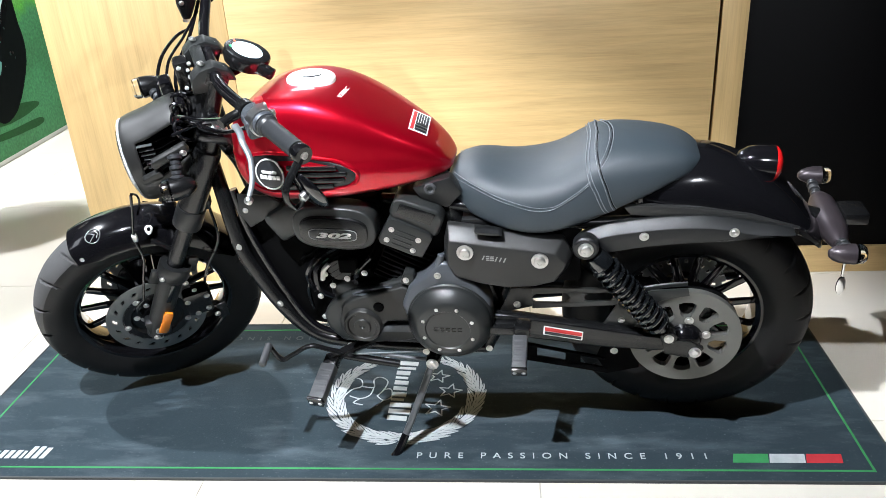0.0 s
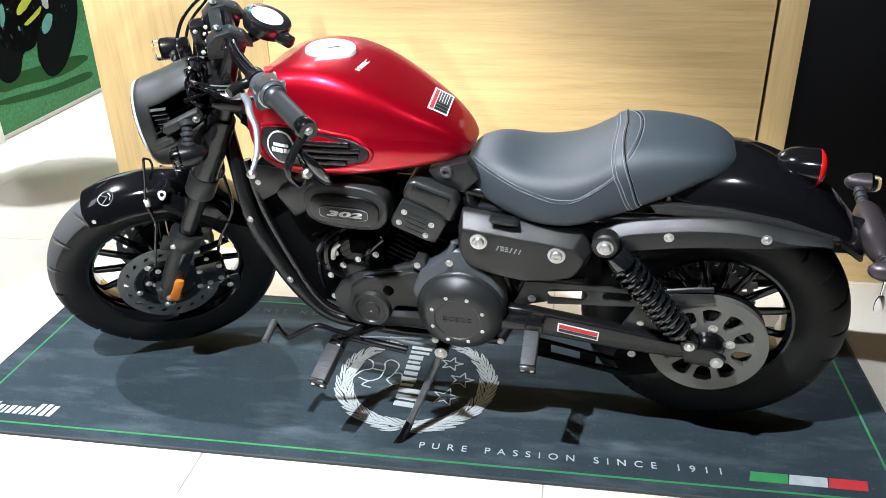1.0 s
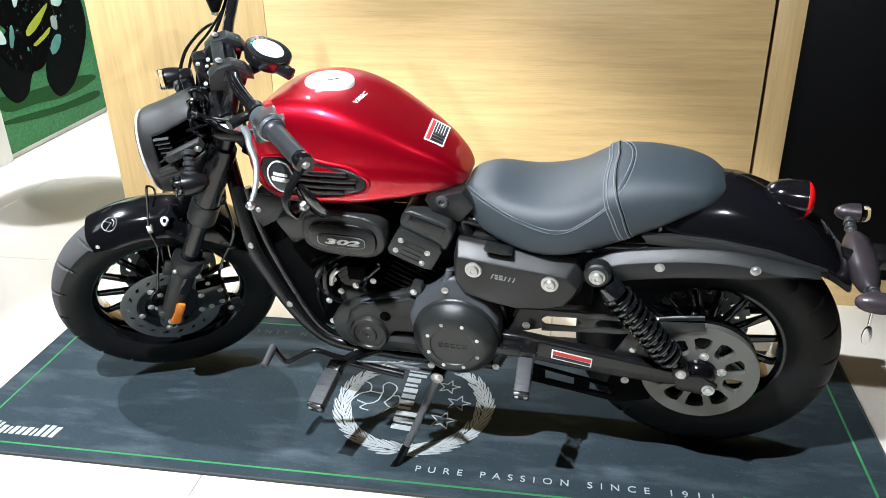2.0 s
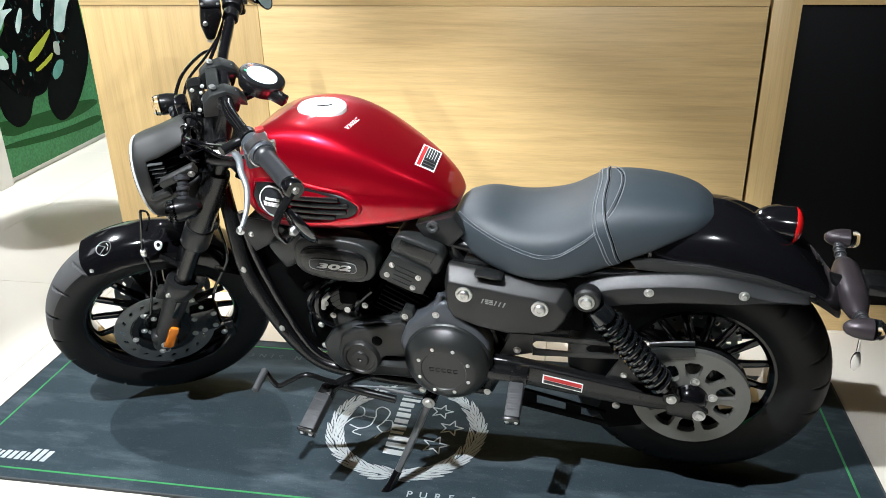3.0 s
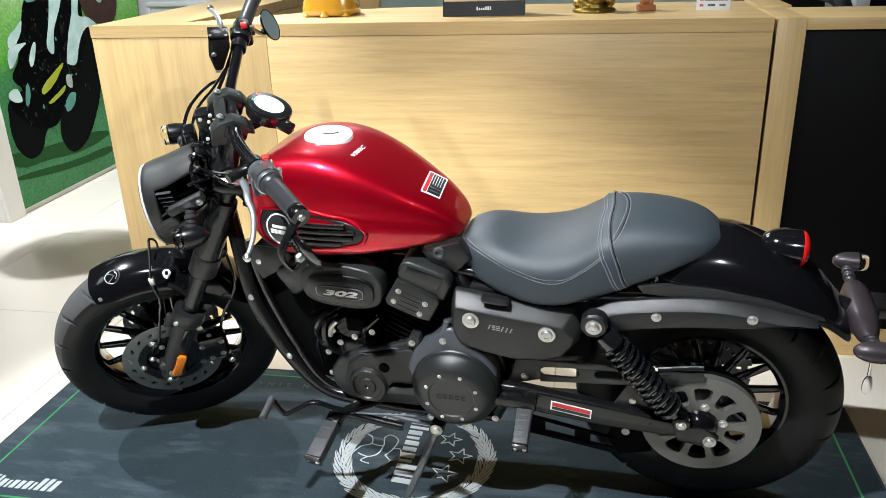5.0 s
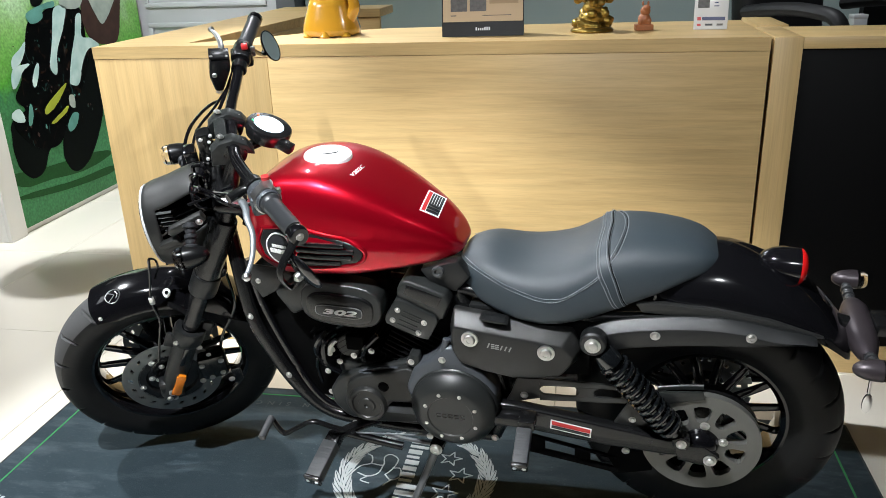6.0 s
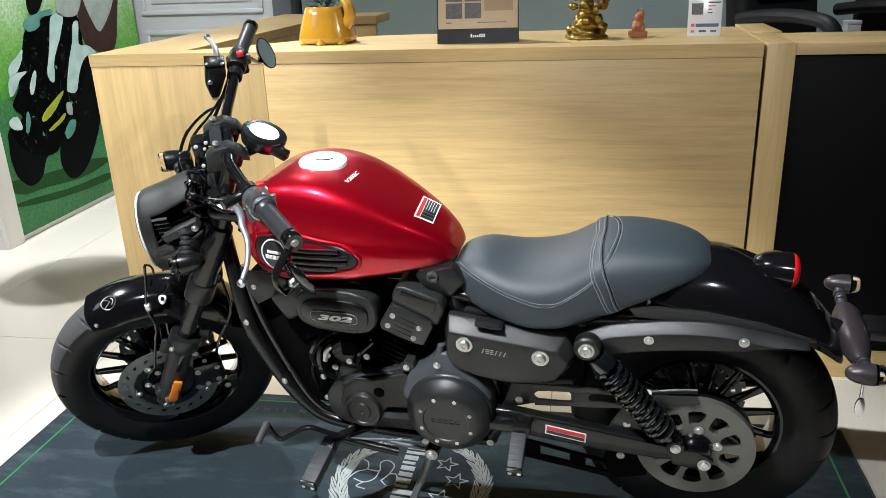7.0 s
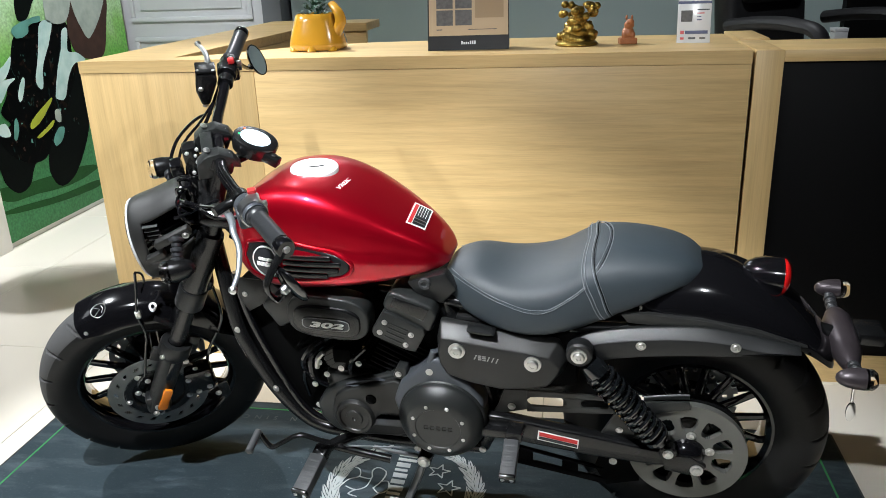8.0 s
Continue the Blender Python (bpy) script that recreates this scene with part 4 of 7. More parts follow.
def fuel_tank():
    rings = []
    xs = [-0.304, -0.300, -0.292] + [-0.28 + 0.02 * i for i in range(23)] + [0.168, 0.175, 0.180]
    for x in xs:
        lip = 1.0 if x < -0.02 else max(0.0, 1 - (x + 0.02) / 0.09)
        ring = []
        for side in (1, -1):
            seq = TANK_P if side == 1 else TANK_P[-2:0:-1]
            for k, f in seq:
                if 0.43 < f < 0.52:
                    k = k + (1 - lip) * (0.035 if f < 0.47 else 0.022)
                p = tank_point(x, k, f)
                ring.append((p.x, p.y * side, p.z))
        rings.append(ring)
    tank = part("fuel_tank", loft(mesh(), rings), RED, bike, "candy red metallic fuel tank", sharp=60)
    m = tank.modifiers.new("smooth", "SUBSURF")
    m.levels = m.render_levels = 1

    def hug(bm, out):
        for v in bm.verts:
            v.co.y += -tank_across(v.co.x, v.co.z) - out
        return bm

    outline = [(-0.243, 0.768), (-0.205, 0.776), (-0.166, 0.777), (-0.13, 0.775), (-0.093, 0.768), (-0.06, 0.763), (-0.034, 0.755), (-0.012, 0.738), (-0.014, 0.722), (-0.028, 0.711), (-0.065, 0.705), (-0.104, 0.701), (-0.15, 0.698), (-0.194, 0.697), (-0.228, 0.700), (-0.246, 0.712), (-0.254, 0.74)]
    part("side_inset", hug(plate(mesh(), outline, -0.002, 0.012, r=0.003), 0.0015), BLACK_MATT, tank, "black ribbed side panel")
    cx, cz = -0.12, 0.737
    rim = [Vector((cx + (x - cx) * 1.03, 0, cz + (z - cz) * 1.08)) for x, z in outline]
    bm = tube(mesh(), [(p.x, 0, p.z) for p in rim + rim[:1]], 0.0045, seg=8, n=3)
    part("inset_lip", hug(bm, 0.0005), RED, tank)
    for z0, x0, x1 in ((0.752, -0.158, -0.05), (0.738, -0.158, -0.03), (0.724, -0.158, -0.035), (0.711, -0.158, -0.06)):
        bm = mesh()
        for i in range(8):
            u0, u1 = x0 + (x1 - x0) * i / 8, x0 + (x1 - x0) * (i + 1) / 8
            box(bm, u0, u1 + 0.0005, -0.006, 0.002, z0 - 0.0045, z0 + 0.0045, r=0.0012)
        part("rib", hug(bm, 0.0025), BLACK_SATIN, tank)
    badge = part("badge", hug(plate(mesh(), oval(-0.199, 0.736, 0.033, 0.034, 36), -0.007, 0, r=0.0015), 0.002), STICKER_BLACK, tank, "round black badge with white rim")
    ring = [(-0.199 + 0.0325 * math.cos(a), 0, 0.736 + 0.0335 * math.sin(a)) for a in [2 * math.pi * i / 30 for i in range(31)]]
    part("badge_rim", hug(tube(mesh(), ring, 0.0018, seg=6, n=1), 0.0095), STICKER_WHITE, badge)
    bm = mesh()
    for i in range(5):
        box(bm, -0.222 + 0.0098 * i, -0.2142 + 0.0098 * i, -0.0015, 0.0015, 0.7255, 0.7345, r=0.0003)
    for i in range(6):
        box(bm, -0.216 + 0.006 * i, -0.2112 + 0.006 * i, -0.0015, 0.0015, 0.739, 0.745, r=0.0003)
    part("badge_mark", hug(bm, 0.0093), STICKER_WHITE, badge)
    # filler cap on the crown
    up = Vector((0.06, -0.03, 1)).normalized()
    base = Vector((-0.126, 0.0, 0.8960))
    cap = part("filler_cap", lathe(mesh(), [(0.053, -0.022), (0.053, -0.001), (0.0515, 0.0012), (0.047, 0.002), (0.045, 0.0012), (0.043, 0.002), (0.02, 0.0032), (0, 0.0036)], base, up, 48), CAP_GLARE, tank, "aluminium filler cap, coloured white for its glare")
    bm = mesh()
    tube(bm, [base + Vector((-0.020, -0.004, 0.0036)), base + Vector((0.0, -0.006, 0.0042)), base + Vector((0.014, -0.002, 0.0042)), base + Vector((0.022, 0.006, 0.0040))], 0.0012, seg=6)
    part("key_flap", bm, BLACK_SATIN, cap)
    # stickers on the upper skin
    quad = STICKER_QUAD
    st = part("sticker", tank_patch(mesh(), quad, 0.0012), STICKER_WHITE, tank, "square white sticker with red edge and black marks")
    part("sticker_edge", tank_patch(mesh(), quad, 0.0017, 0.08, 0.26, 0.05, 0.95), STICKER_RED, st)
    part("sticker_field", tank_patch(mesh(), quad, 0.0016, 0.30, 0.94, 0.06, 0.94), STICKER_BLACK, st)
    for k in range(4):
        part("mark_bar", tank_patch(mesh(), quad, 0.0020, 0.40 + 0.13 * k, 0.43 + 0.13 * k, 0.08, 0.55, n=3), STICKER_WHITE, st)
    for k in range(2):
        part("mark_bar", tank_patch(mesh(), quad, 0.0020, 0.34, 0.90, 0.66 + 0.14 * k, 0.70 + 0.14 * k, n=4), ALU, st)
    (x0, y0), (x1, y1) = MODEL_LINE
    a = Vector((x0, y0, tank_up(x0, y0) + 0.001))
    b = Vector((x1, y1, tank_up(x1, y1) + 0.001))
    ex = (b - a).normalized()
    up = Vector((-0.9, -0.2, 0.3))
    ey = (up - ex * up.dot(ex)).normalized()
    ez = ex.cross(ey)
    m = Matrix((ex, ey, ez)).transposed().to_4x4()
    m.translation = a
    writing("model_mark", "V302C", 0.0175, STICKER_WHITE, tank, m @ Matrix.Diagonal((1.25, 0.8, 1, 1)), shear=0.25, depth=0.0008)
    return tank, hug


STICKER_QUAD = [(0.084, 0.046), (0.1205, 0.060), (0.090, -0.054), (0.126, -0.036)]
MODEL_LINE = [(-0.044, -0.070), (-0.038, 0.012)]
tank, hug = fuel_tank()

# ---- seat ----
SEAT_T = [(0.166, 0.682), (0.180, 0.698), (0.205, 0.708), (0.236, 0.711), (0.298, 0.701), (0.348, 0.702), (0.409, 0.717), (0.456, 0.746), (0.488, 0.763), (0.538, 0.769), (0.596, 0.766), (0.655, 0.754), (0.694, 0.735), (0.712, 0.714)]
SEAT_B = [(0.166, 0.660), (0.185, 0.636), (0.244, 0.606), (0.304, 0.590), (0.377, 0.587), (0.46, 0.609), (0.528, 0.638), (0.583, 0.660), (0.646, 0.690), (0.694, 0.706), (0.712, 0.708)]
SEAT_W = [(0.166, 0.050), (0.185, 0.078), (0.22, 0.104), (0.27, 0.124), (0.33, 0.138), (0.40, 0.143), (0.47, 0.138), (0.53, 0.127), (0.60, 0.110), (0.66, 0.088), (0.694, 0.062), (0.712, 0.030)]
SEAT_P = [(0.0, 0.0), (0.6, 0.0), (0.92, 0.01), (0.985, 0.06), (1.0, 0.16), (1.0, 0.30), (0.985, 0.46), (0.95, 0.62), (0.875, 0.77), (0.74, 0.89), (0.52, 0.965), (0.26, 0.992), (0.0, 1.0)]


def seat_point(x, s, out=0.0):
    """A point of the seat's skin, s from 0 under the middle to 1 on the crest."""
    zb, zt, w = eased(SEAT_B, x), eased(SEAT_T, x), eased(SEAT_W, x)
    t = s * (len(SEAT_P) - 1)
    ks = list(range(len(SEAT_P)))
    k, f = float(np.interp(t, ks, [p[0] for p in SEAT_P])), float(np.interp(t, ks, [p[1] for p in SEAT_P]))
    return Vector((x, -(w + out) * k, zb + (zt - zb) * f + out * f))


def seat_at(x, z, out=0.0):
    """The near side's point at that height."""
    best = min((abs(seat_point(x, 0.25 + 0.75 * i / 80).z - z), i) for i in range(81))[1]
    return seat_point(x, 0.25 + 0.75 * best / 80, out)


def seat():
    rings = []
    xs = [0.166, 0.170, 0.176] + [0.185 + 0.0165 * i for i in range(31)] + [0.70, 0.708, 0.712]
    n = len(SEAT_P)
    for x in xs:
        half = [seat_point(x, i / (n - 1)) for i in range(n)]
        rings.append([tuple(p) for p in half] + [(p.x, -p.y, p.z) for p in half[-2:0:-1]])
    st = part("seat", loft(mesh(), rings), VINYL, bike, "dark grey stitched vinyl saddle", sharp=70)
    m = st.modifiers.new("smooth", "SUBSURF")
    m.levels = m.render_levels = 1
    # band over the hump: its front and back edges by height on the skin
    front = [(0.22, 0.513), (0.26, 0.509), (0.49, 0.4875), (0.62, 0.4735), (0.79, 0.4675), (1.0, 0.472)]
    back = [(0.22, 0.530), (0.27, 0.525), (0.49, 0.5085), (0.67, 0.492), (0.82, 0.486), (1.0, 0.489)]
    strip = []
    for side in (1, -1):
        for i in range(28) if side == 1 else range(26, -1, -1):
            t = 0.23 + 0.77 * i / 27
            strip.append([Vector((p.x, p.y * side, p.z)) for p in (seat_point(eased(e, t), t, 0.0026) for e in (front, back))])
    bm = mesh()
    vs = [[bm.verts.new(q) for q in row] for row in strip]
    for p, q in zip(vs, vs[1:]):
        bm.faces.new((p[0], p[1], q[1], q[0]))
    ext = bmesh.ops.extrude_face_region(bm, geom=bm.faces[:])
    mid = Vector((0.5, 0, 0.66))
    for v in ext["geom"]:
        if isinstance(v, bmesh.types.BMVert):
            v.co += (mid - v.co).normalized() * 0.006
    part("seat_band", bm, VINYL_BAND, st, "grey vinyl band across the saddle")

    threads = mesh()

    def stitches(line):
        pts = smooth_line(line, 36)
        run, last = 0.0, pts[0]
        on = []
        for p in pts[1:]:
            run += (p - last).length
            if run % 0.0048 < 0.0036:
                on.append((last, p))
            last = p
        for a, b in on:
            if (b - a).length > 1e-5:
                tube(threads, [a, b], 0.0008, seg=4, bend=False)

    low = [(0.183, 0.694), (0.2165, 0.690), (0.247, 0.680), (0.279, 0.669), (0.310, 0.660), (0.3505, 0.6525), (0.381, 0.652), (0.408, 0.660), (0.440, 0.682), (0.4595, 0.697), (0.478, 0.713)]
    for dz in (0.0, -0.006):
        line = [seat_at(x, z + dz, 0.0012) for x, z in low]
        stitches(line)
        stitches([Vector((p.x, -p.y, p.z)) for p in line])
    crease = tube(mesh(), [seat_at(x, z - 0.003, 0.0002) for x, z in low], 0.0016, seg=6)
    part("seam", crease, VINYL_BAND, st)
    for edge, off in ((front, -0.0025), (front, 0.0035), (back, -0.003), (back, 0.0025)):
        line = [seat_point(eased(edge, 0.24 + 0.76 * i / 30) + off, 0.24 + 0.76 * i / 30, 0.0042 if (edge is front) == (off > 0) else 0.0012) for i in range(31)]
        stitches(line)
        stitches([Vector((p.x, -p.y, p.z)) for p in line])
    # teardrop of double stitching behind the band, over the crest
    def over(x, t, out=0.0012):
        p = seat_point(x, min(t, 2 - t), out)
        return p if t <= 1 else Vector((p.x, -p.y, p.z))

    outer = [(0.494, 0.67), (0.5015, 0.70), (0.510, 0.75), (0.518, 0.84), (0.522, 0.95), (0.520, 1.05), (0.512, 1.13), (0.500, 1.19), (0.492, 1.22)]
    inner = [(0.490, 0.69), (0.502, 0.77), (0.510, 0.85), (0.5145, 0.94), (0.513, 1.04), (0.506, 1.11), (0.496, 1.17)]
    for line in (outer, inner):
        stitches([over(x, t) for x, t in line])
    # dark cords stand in for the shade in the seam creases
    groove = mesh()
    tube(groove, [over((a[0] + b[0]) / 2 + 0.001, (a[1] + b[1]) / 2, 0.0001) for a, b in zip(outer[1:8], inner)], 0.0006, seg=6)
    tube(groove, [over(eased(back, min(t, 2 - t)) + 0.0012, t, 0.0014) for t in (0.25 + 0.05 * i for i in range(20))], 0.0015, seg=6)
    part("seam", groove, SHADE_BLACK, st)
    tagged(part("stitching", threads, THREAD, st), "pale grey double stitching", kind="stuff")
    base = mesh()
    box(base, 0.20, 0.64, -0.105, 0.105, 0.592, 0.606, r=0.004)
    part("seat_base", base, BLACK_MATT, st)
    return st


seat()

# ---- rear fender, struts, tail ----
FEN = [  # x, crest, lower edge, half width
    (0.56, 0.690, 0.618, 0.100), (0.63, 0.722, 0.612, 0.106), (0.70, 0.735, 0.606, 0.108), (0.75, 0.724, 0.600, 0.108), (0.80, 0.703, 0.594, 0.107), (0.85, 0.673, 0.588, 0.104), (0.90, 0.634, 0.575, 0.098), (0.935, 0.598, 0.548, 0.088), (0.958, 0.566, 0.524, 0.074), (0.968, 0.545, 0.515, 0.060)]


def rear_fender():
    rings = []
    for x, top, low, w in FEN:
        outer, inner = [], []
        for i in range(17):
            a = math.pi * i / 16
            c = math.cos(a)
            y = -w * math.copysign(abs(c) ** 0.75, c)
            z = low + (top - low) * math.sin(a) ** 0.75
            outer.append((x, y, z))
            inner.append((x - 0.004, y * 0.955, low + (z - low) * 0.95))
        rings.append(outer + inner[::-1])
    f = part("rear_fender", loft(mesh(), rings), BLACK_GLOSS, bike, "gloss black bobbed rear fender", sharp=50)
    m = f.modifiers.new("smooth", "SUBSURF")
    m.levels = m.render_levels = 1
    bm = mesh()
    poly = [(0.545, 0.645), (0.60, 0.649), (0.70, 0.643), (0.80, 0.628), (0.87, 0.607), (0.90, 0.598), (0.86, 0.597), (0.78, 0.612), (0.68, 0.622), (0.60, 0.625), (0.56, 0.626)]
    plate(bm, poly, -0.118, -0.104, r=0.002)
    part("fender_trim", bm, GREY_COVER, f)
    return f


rear_fender()
for side in (-1, 1):
    bm = mesh()
    poly = [(0.443, 0.553), (0.452, 0.578), (0.475, 0.594), (0.52, 0.609), (0.597, 0.622), (0.65, 0.628), (0.709, 0.630), (0.76, 0.625), (0.81, 0.616), (0.885, 0.602), (0.83, 0.592), (0.77, 0.580), (0.70, 0.575), (0.63, 0.568), (0.566, 0.558), (0.51, 0.546), (0.47, 0.536), (0.45, 0.538)]
    drop = [0.008 if i == 0 else 0.019 if i < 9 else 0.006 if i == 9 else -0.002 for i in range(len(poly))]
    fine = smooth_line([(x, d, z) for (x, z), d in zip(poly + poly[:1], drop + drop[:1])], 5)[:-1]
    face = [(q[0], q[2] - q[1]) for q in fine]
    poly = [(q[0], q[2]) for q in fine]
    frustum(bm, poly, face, 0.112, 0.143, r=0.0015)
    if side == -1:
        bm.transform(Matrix.Diagonal((1, -1, 1, 1)))
    strut = part("fender_strut", bm, BLACK_MATT, bike, "matt black fender strut")
    if side == -1:
        for x, z in ((0.587, 0.590), (0.765, 0.602)):
            bolt("strut_bolt", strut, (x, -0.142, z), r=0.0075)


def bullet(name, parent, p, length, r, body, lens, axis=(1, 0, 0), at=None, lens_len=0.3):
    """A bullet-shaped lamp: rounded shell and a lens at the end of the axis."""
    ax = Vector(axis).normalized()
    base = Vector(p) - ax * length * 0.5
    k = length * (1 - lens_len)
    shell = part(name, lathe(mesh(), [(0, 0), (r * 0.35, length * 0.03), (r * 0.62, length * 0.12), (r * 0.85, length * 0.28), (r * 0.97, length * 0.48), (r, k), (r * 0.94, k + 0.001), (0, k + 0.001)], base, ax, 28), body, parent, at=at)
    if lens == CLEAR_LENS:
        part("reflector", lathe(mesh(), [(0, k + 0.0012), (r * 0.3, k + 0.0012), (r * 0.9, k + 0.005), (r * 0.92, k + 0.0045), (0, k + 0.0008)], base, ax, 24), CHROME, shell)
    part("lens", lathe(mesh(), [(0, k), (r * 0.96, k), (r * 0.97, k + 0.002), (r * 0.93, length * 0.9), (r * 0.7, length * 0.98), (0, length)], base, ax, 28), lens, shell)
    return shell


tail = bullet("tail_light", bike, (0.822, 0, 0.692), 0.096, 0.039, BLACK_GLOSS, RED_LENS, (1, 0, -0.06), lens_len=0.17)
part("mount_ring", tube(mesh(), [(0.785 + 0.014 * math.cos(a) * 1.2, 0.036 * math.sin(a), 0.672 - 0.034 * math.cos(a)) for a in [2 * math.pi * i / 24 for i in range(25)]], 0.003, seg=6, n=1), ALU, tail)
part("tail_stalk", cyl(mesh(), (0.82, 0, 0.672), (0.81, 0, 0.63), 0.018), BLACK_SATIN, tail)
bracket = part("signal_bracket", lathe(mesh(), [(0, -0.11), (0.012, -0.11), (0.02, -0.095), (0.028, -0.06), (0.029, 0.0), (0.028, 0.06), (0.02, 0.085), (0.012, 0.1), (0, 0.1)], (0.984, 0, 0.560), (0.02, 1, 0.0), 24), BRACKET, bike, "plum-black cross bar of the rear signals")
part("bracket_arm", tube(mesh(), [(0.94, 0, 0.57), (0.962, 0, 0.565), (0.984, 0, 0.56)], 0.018), BLACK_SATIN, bracket)
for side, x, z in ((-1, 0.977, 0.573), (1, 0.992, 0.578)):
    bm = mesh()
    for i in range(6):
        y0 = side * (0.098 + 0.009 * i)
        cyl(bm, (0.984, y0, 0.562 + 0.0015 * i), (0.984, y0 + side * 0.007, 0.562 + 0.0015 * i), 0.0105 if i % 2 else 0.0125, seg=14)
    cyl(bm, (0.984, side * 0.095, 0.562), (0.982, side * 0.158, 0.572), 0.0075, seg=12)
    part("signal_stalk", bm, GRIP_RUBBER, bracket)
    bullet("rear_signal", bracket, (x, side * 0.17, z), 0.072, 0.021, BRACKET, CLEAR_LENS)
part("plate_lamp", box(mesh(), 1.005, 1.058, -0.035, 0.03, 0.560, 0.588, r=0.006), BLACK_SATIN, bracket)
bm = mesh()
plate(bm, oval(0.978, 0.498, 0.009, 0.022, 20), -0.173, -0.168, r=0.0015)
cyl(bm, (0.977, -0.17, 0.52), (0.976, -0.17, 0.556), 0.003, seg=8)
part("hanging_tag", bm, CHROME, bracket, "shiny metal tag")
part("plate_lamp_lens", box(mesh(), 1.055, 1.061, -0.02, 0.015, 0.561, 0.567, r=0.001), AMBER, bracket)

# ---- swingarm, guards, shocks ----
for side in (-1, 1):
    sw = part("swingarm", plate(mesh(), [(0.235, 0.375), (0.30, 0.372), (0.45, 0.352), (0.60, 0.331), (0.70, 0.320), (0.715, 0.308), (0.70, 0.292), (0.63, 0.284), (0.50, 0.290), (0.36, 0.305), (0.25, 0.322)], side * 0.122 - 0.015, side * 0.122 + 0.015, r=0.007, seg=3), BLACK_SATIN, bike, "satin black swingarm")
    if side == -1:
        part("axle_block", plate(mesh(), [(0.64, 0.322), (0.70, 0.325), (0.735, 0.300), (0.70, 0.275), (0.65, 0.283)], -0.145, -0.13, r=0.003), BLACK_SATIN, sw)
        bolt("axle_nut", sw, (0.715, -0.146, 0.292), r=0.010, mat=ALU)
        stk = part("warning_sticker", plate(mesh(), [(0.379, 0.347), (0.468, 0.333), (0.466, 0.309), (0.377, 0.323)], -0.1382, -0.137, r=0), STICKER_WHITE, sw, "white and red warning sticker")
        part("sticker_band", plate(mesh(), [(0.382, 0.344), (0.465, 0.331), (0.4645, 0.321), (0.3815, 0.334)], -0.1388, -0.1381, r=0), STICKER_RED, stk)
        part("sticker_band", plate(mesh(), [(0.381, 0.3325), (0.464, 0.3195), (0.4635, 0.312), (0.3805, 0.325)], -0.1388, -0.1381, r=0), STICKER_BLACK, stk)


def slotted_guard():
    """A pressed plate over the belt: two long rounded slots, a tab at the front and a triangular foot."""
    y0, y1 = -0.117, -0.112
    bm = mesh()
    plate(bm, [(0.272, 0.362), (0.288, 0.392), (0.303, 0.434), (0.352, 0.4365), (0.352, 0.386)], y0, y1, r=0.001)
    plate(bm, [(0.352, 0.4365), (0.41, 0.4385), (0.49, 0.4395), (0.56, 0.4360), (0.56, 0.4285), (0.49, 0.4270), (0.41, 0.4235), (0.352, 0.4195)], y0, y1, r=0.0008)
    plate(bm, [(0.352, 0.3980), (0.41, 0.3990), (0.49, 0.4050), (0.56, 0.4110), (0.575, 0.3995), (0.49, 0.3910), (0.42, 0.3860), (0.352, 0.3800)], y0, y1, r=0.0008)
    plate(bm, [(0.437, 0.425), (0.468, 0.426), (0.468, 0.402), (0.437, 0.399)], y0, y1, r=0.0008)
    plate(bm, [(0.533, 0.4285), (0.600, 0.430), (0.600, 0.392), (0.533, 0.4075)], y0, y1, r=0.0008)
    for cx, cz, sx in ((0.352, 0.4085, 1), (0.437, 0.4115, -1), (0.468, 0.4135, 1), (0.533, 0.4180, -1)):
        for sz in (1, -1):
            plate(bm, [(cx - sx * 0.001, cz + sz * 0.0115), (cx + sx * 0.009, cz + sz * 0.0115), (cx + sx * 0.003, cz + sz * 0.007), (cx - sx * 0.001, cz + sz * 0.001)], y0 + 0.0003, y1, r=0)
    plate(bm, [(0.543, 0.402), (0.575, 0.400), (0.593, 0.3575), (0.579, 0.333), (0.512, 0.340)], y0 - 0.001, y1, r=0.001)
    plate(bm, [(0.600, 0.430), (0.615, 0.437), (0.6915, 0.444), (0.696, 0.426), (0.639, 0.412), (0.600, 0.392)], y0, y1, r=0.001)
    tube(bm, [(0.60, -0.098, 0.430), (0.65, -0.098, 0.440), (0.692, -0.098, 0.445)], 0.004, seg=8, flat=1.5)
    g = part("belt_guard", bm, ENGINE, bike, "slotted black belt guard")
    for x, z in ((0.318, 0.390), (0.552, 0.355)):
        bolt("guard_bolt", g, (x, -0.117, z), r=0.0065)
    bm = mesh()
    plate(bm, [(0.325, 0.2690), (0.3416, 0.2654), (0.5195, 0.2313), (0.5195, 0.2250), (0.3416, 0.2590), (0.325, 0.2620)], -0.103, -0.095, r=0.001)
    plate(bm, [(0.325, 0.2325), (0.3735, 0.2270), (0.428, 0.2180), (0.528, 0.1990), (0.528, 0.1830), (0.428, 0.1990), (0.325, 0.2150)], -0.1, -0.096, r=0.001)
    for x in (0.325, 0.428):
        z = 0.2625 - (x - 0.325) * 0.19
        plate(bm, [(x, z + 0.003), (x + 0.036, z - 0.004), (x + 0.036, z - 0.044), (x, z - 0.037)], -0.1, -0.096, r=0.0005)
    plate(bm, [(0.5173, 0.290), (0.574, 0.285), (0.60, 0.235), (0.60, 0.205), (0.528, 0.183), (0.500, 0.232)], -0.1, -0.096, r=0.001)
    g2 = part("lower_guard", bm, SHADE_BLACK, bike)
    bolt("guard_bolt", g2, (0.541, -0.1, 0.252), r=0.0065)


slotted_guard()


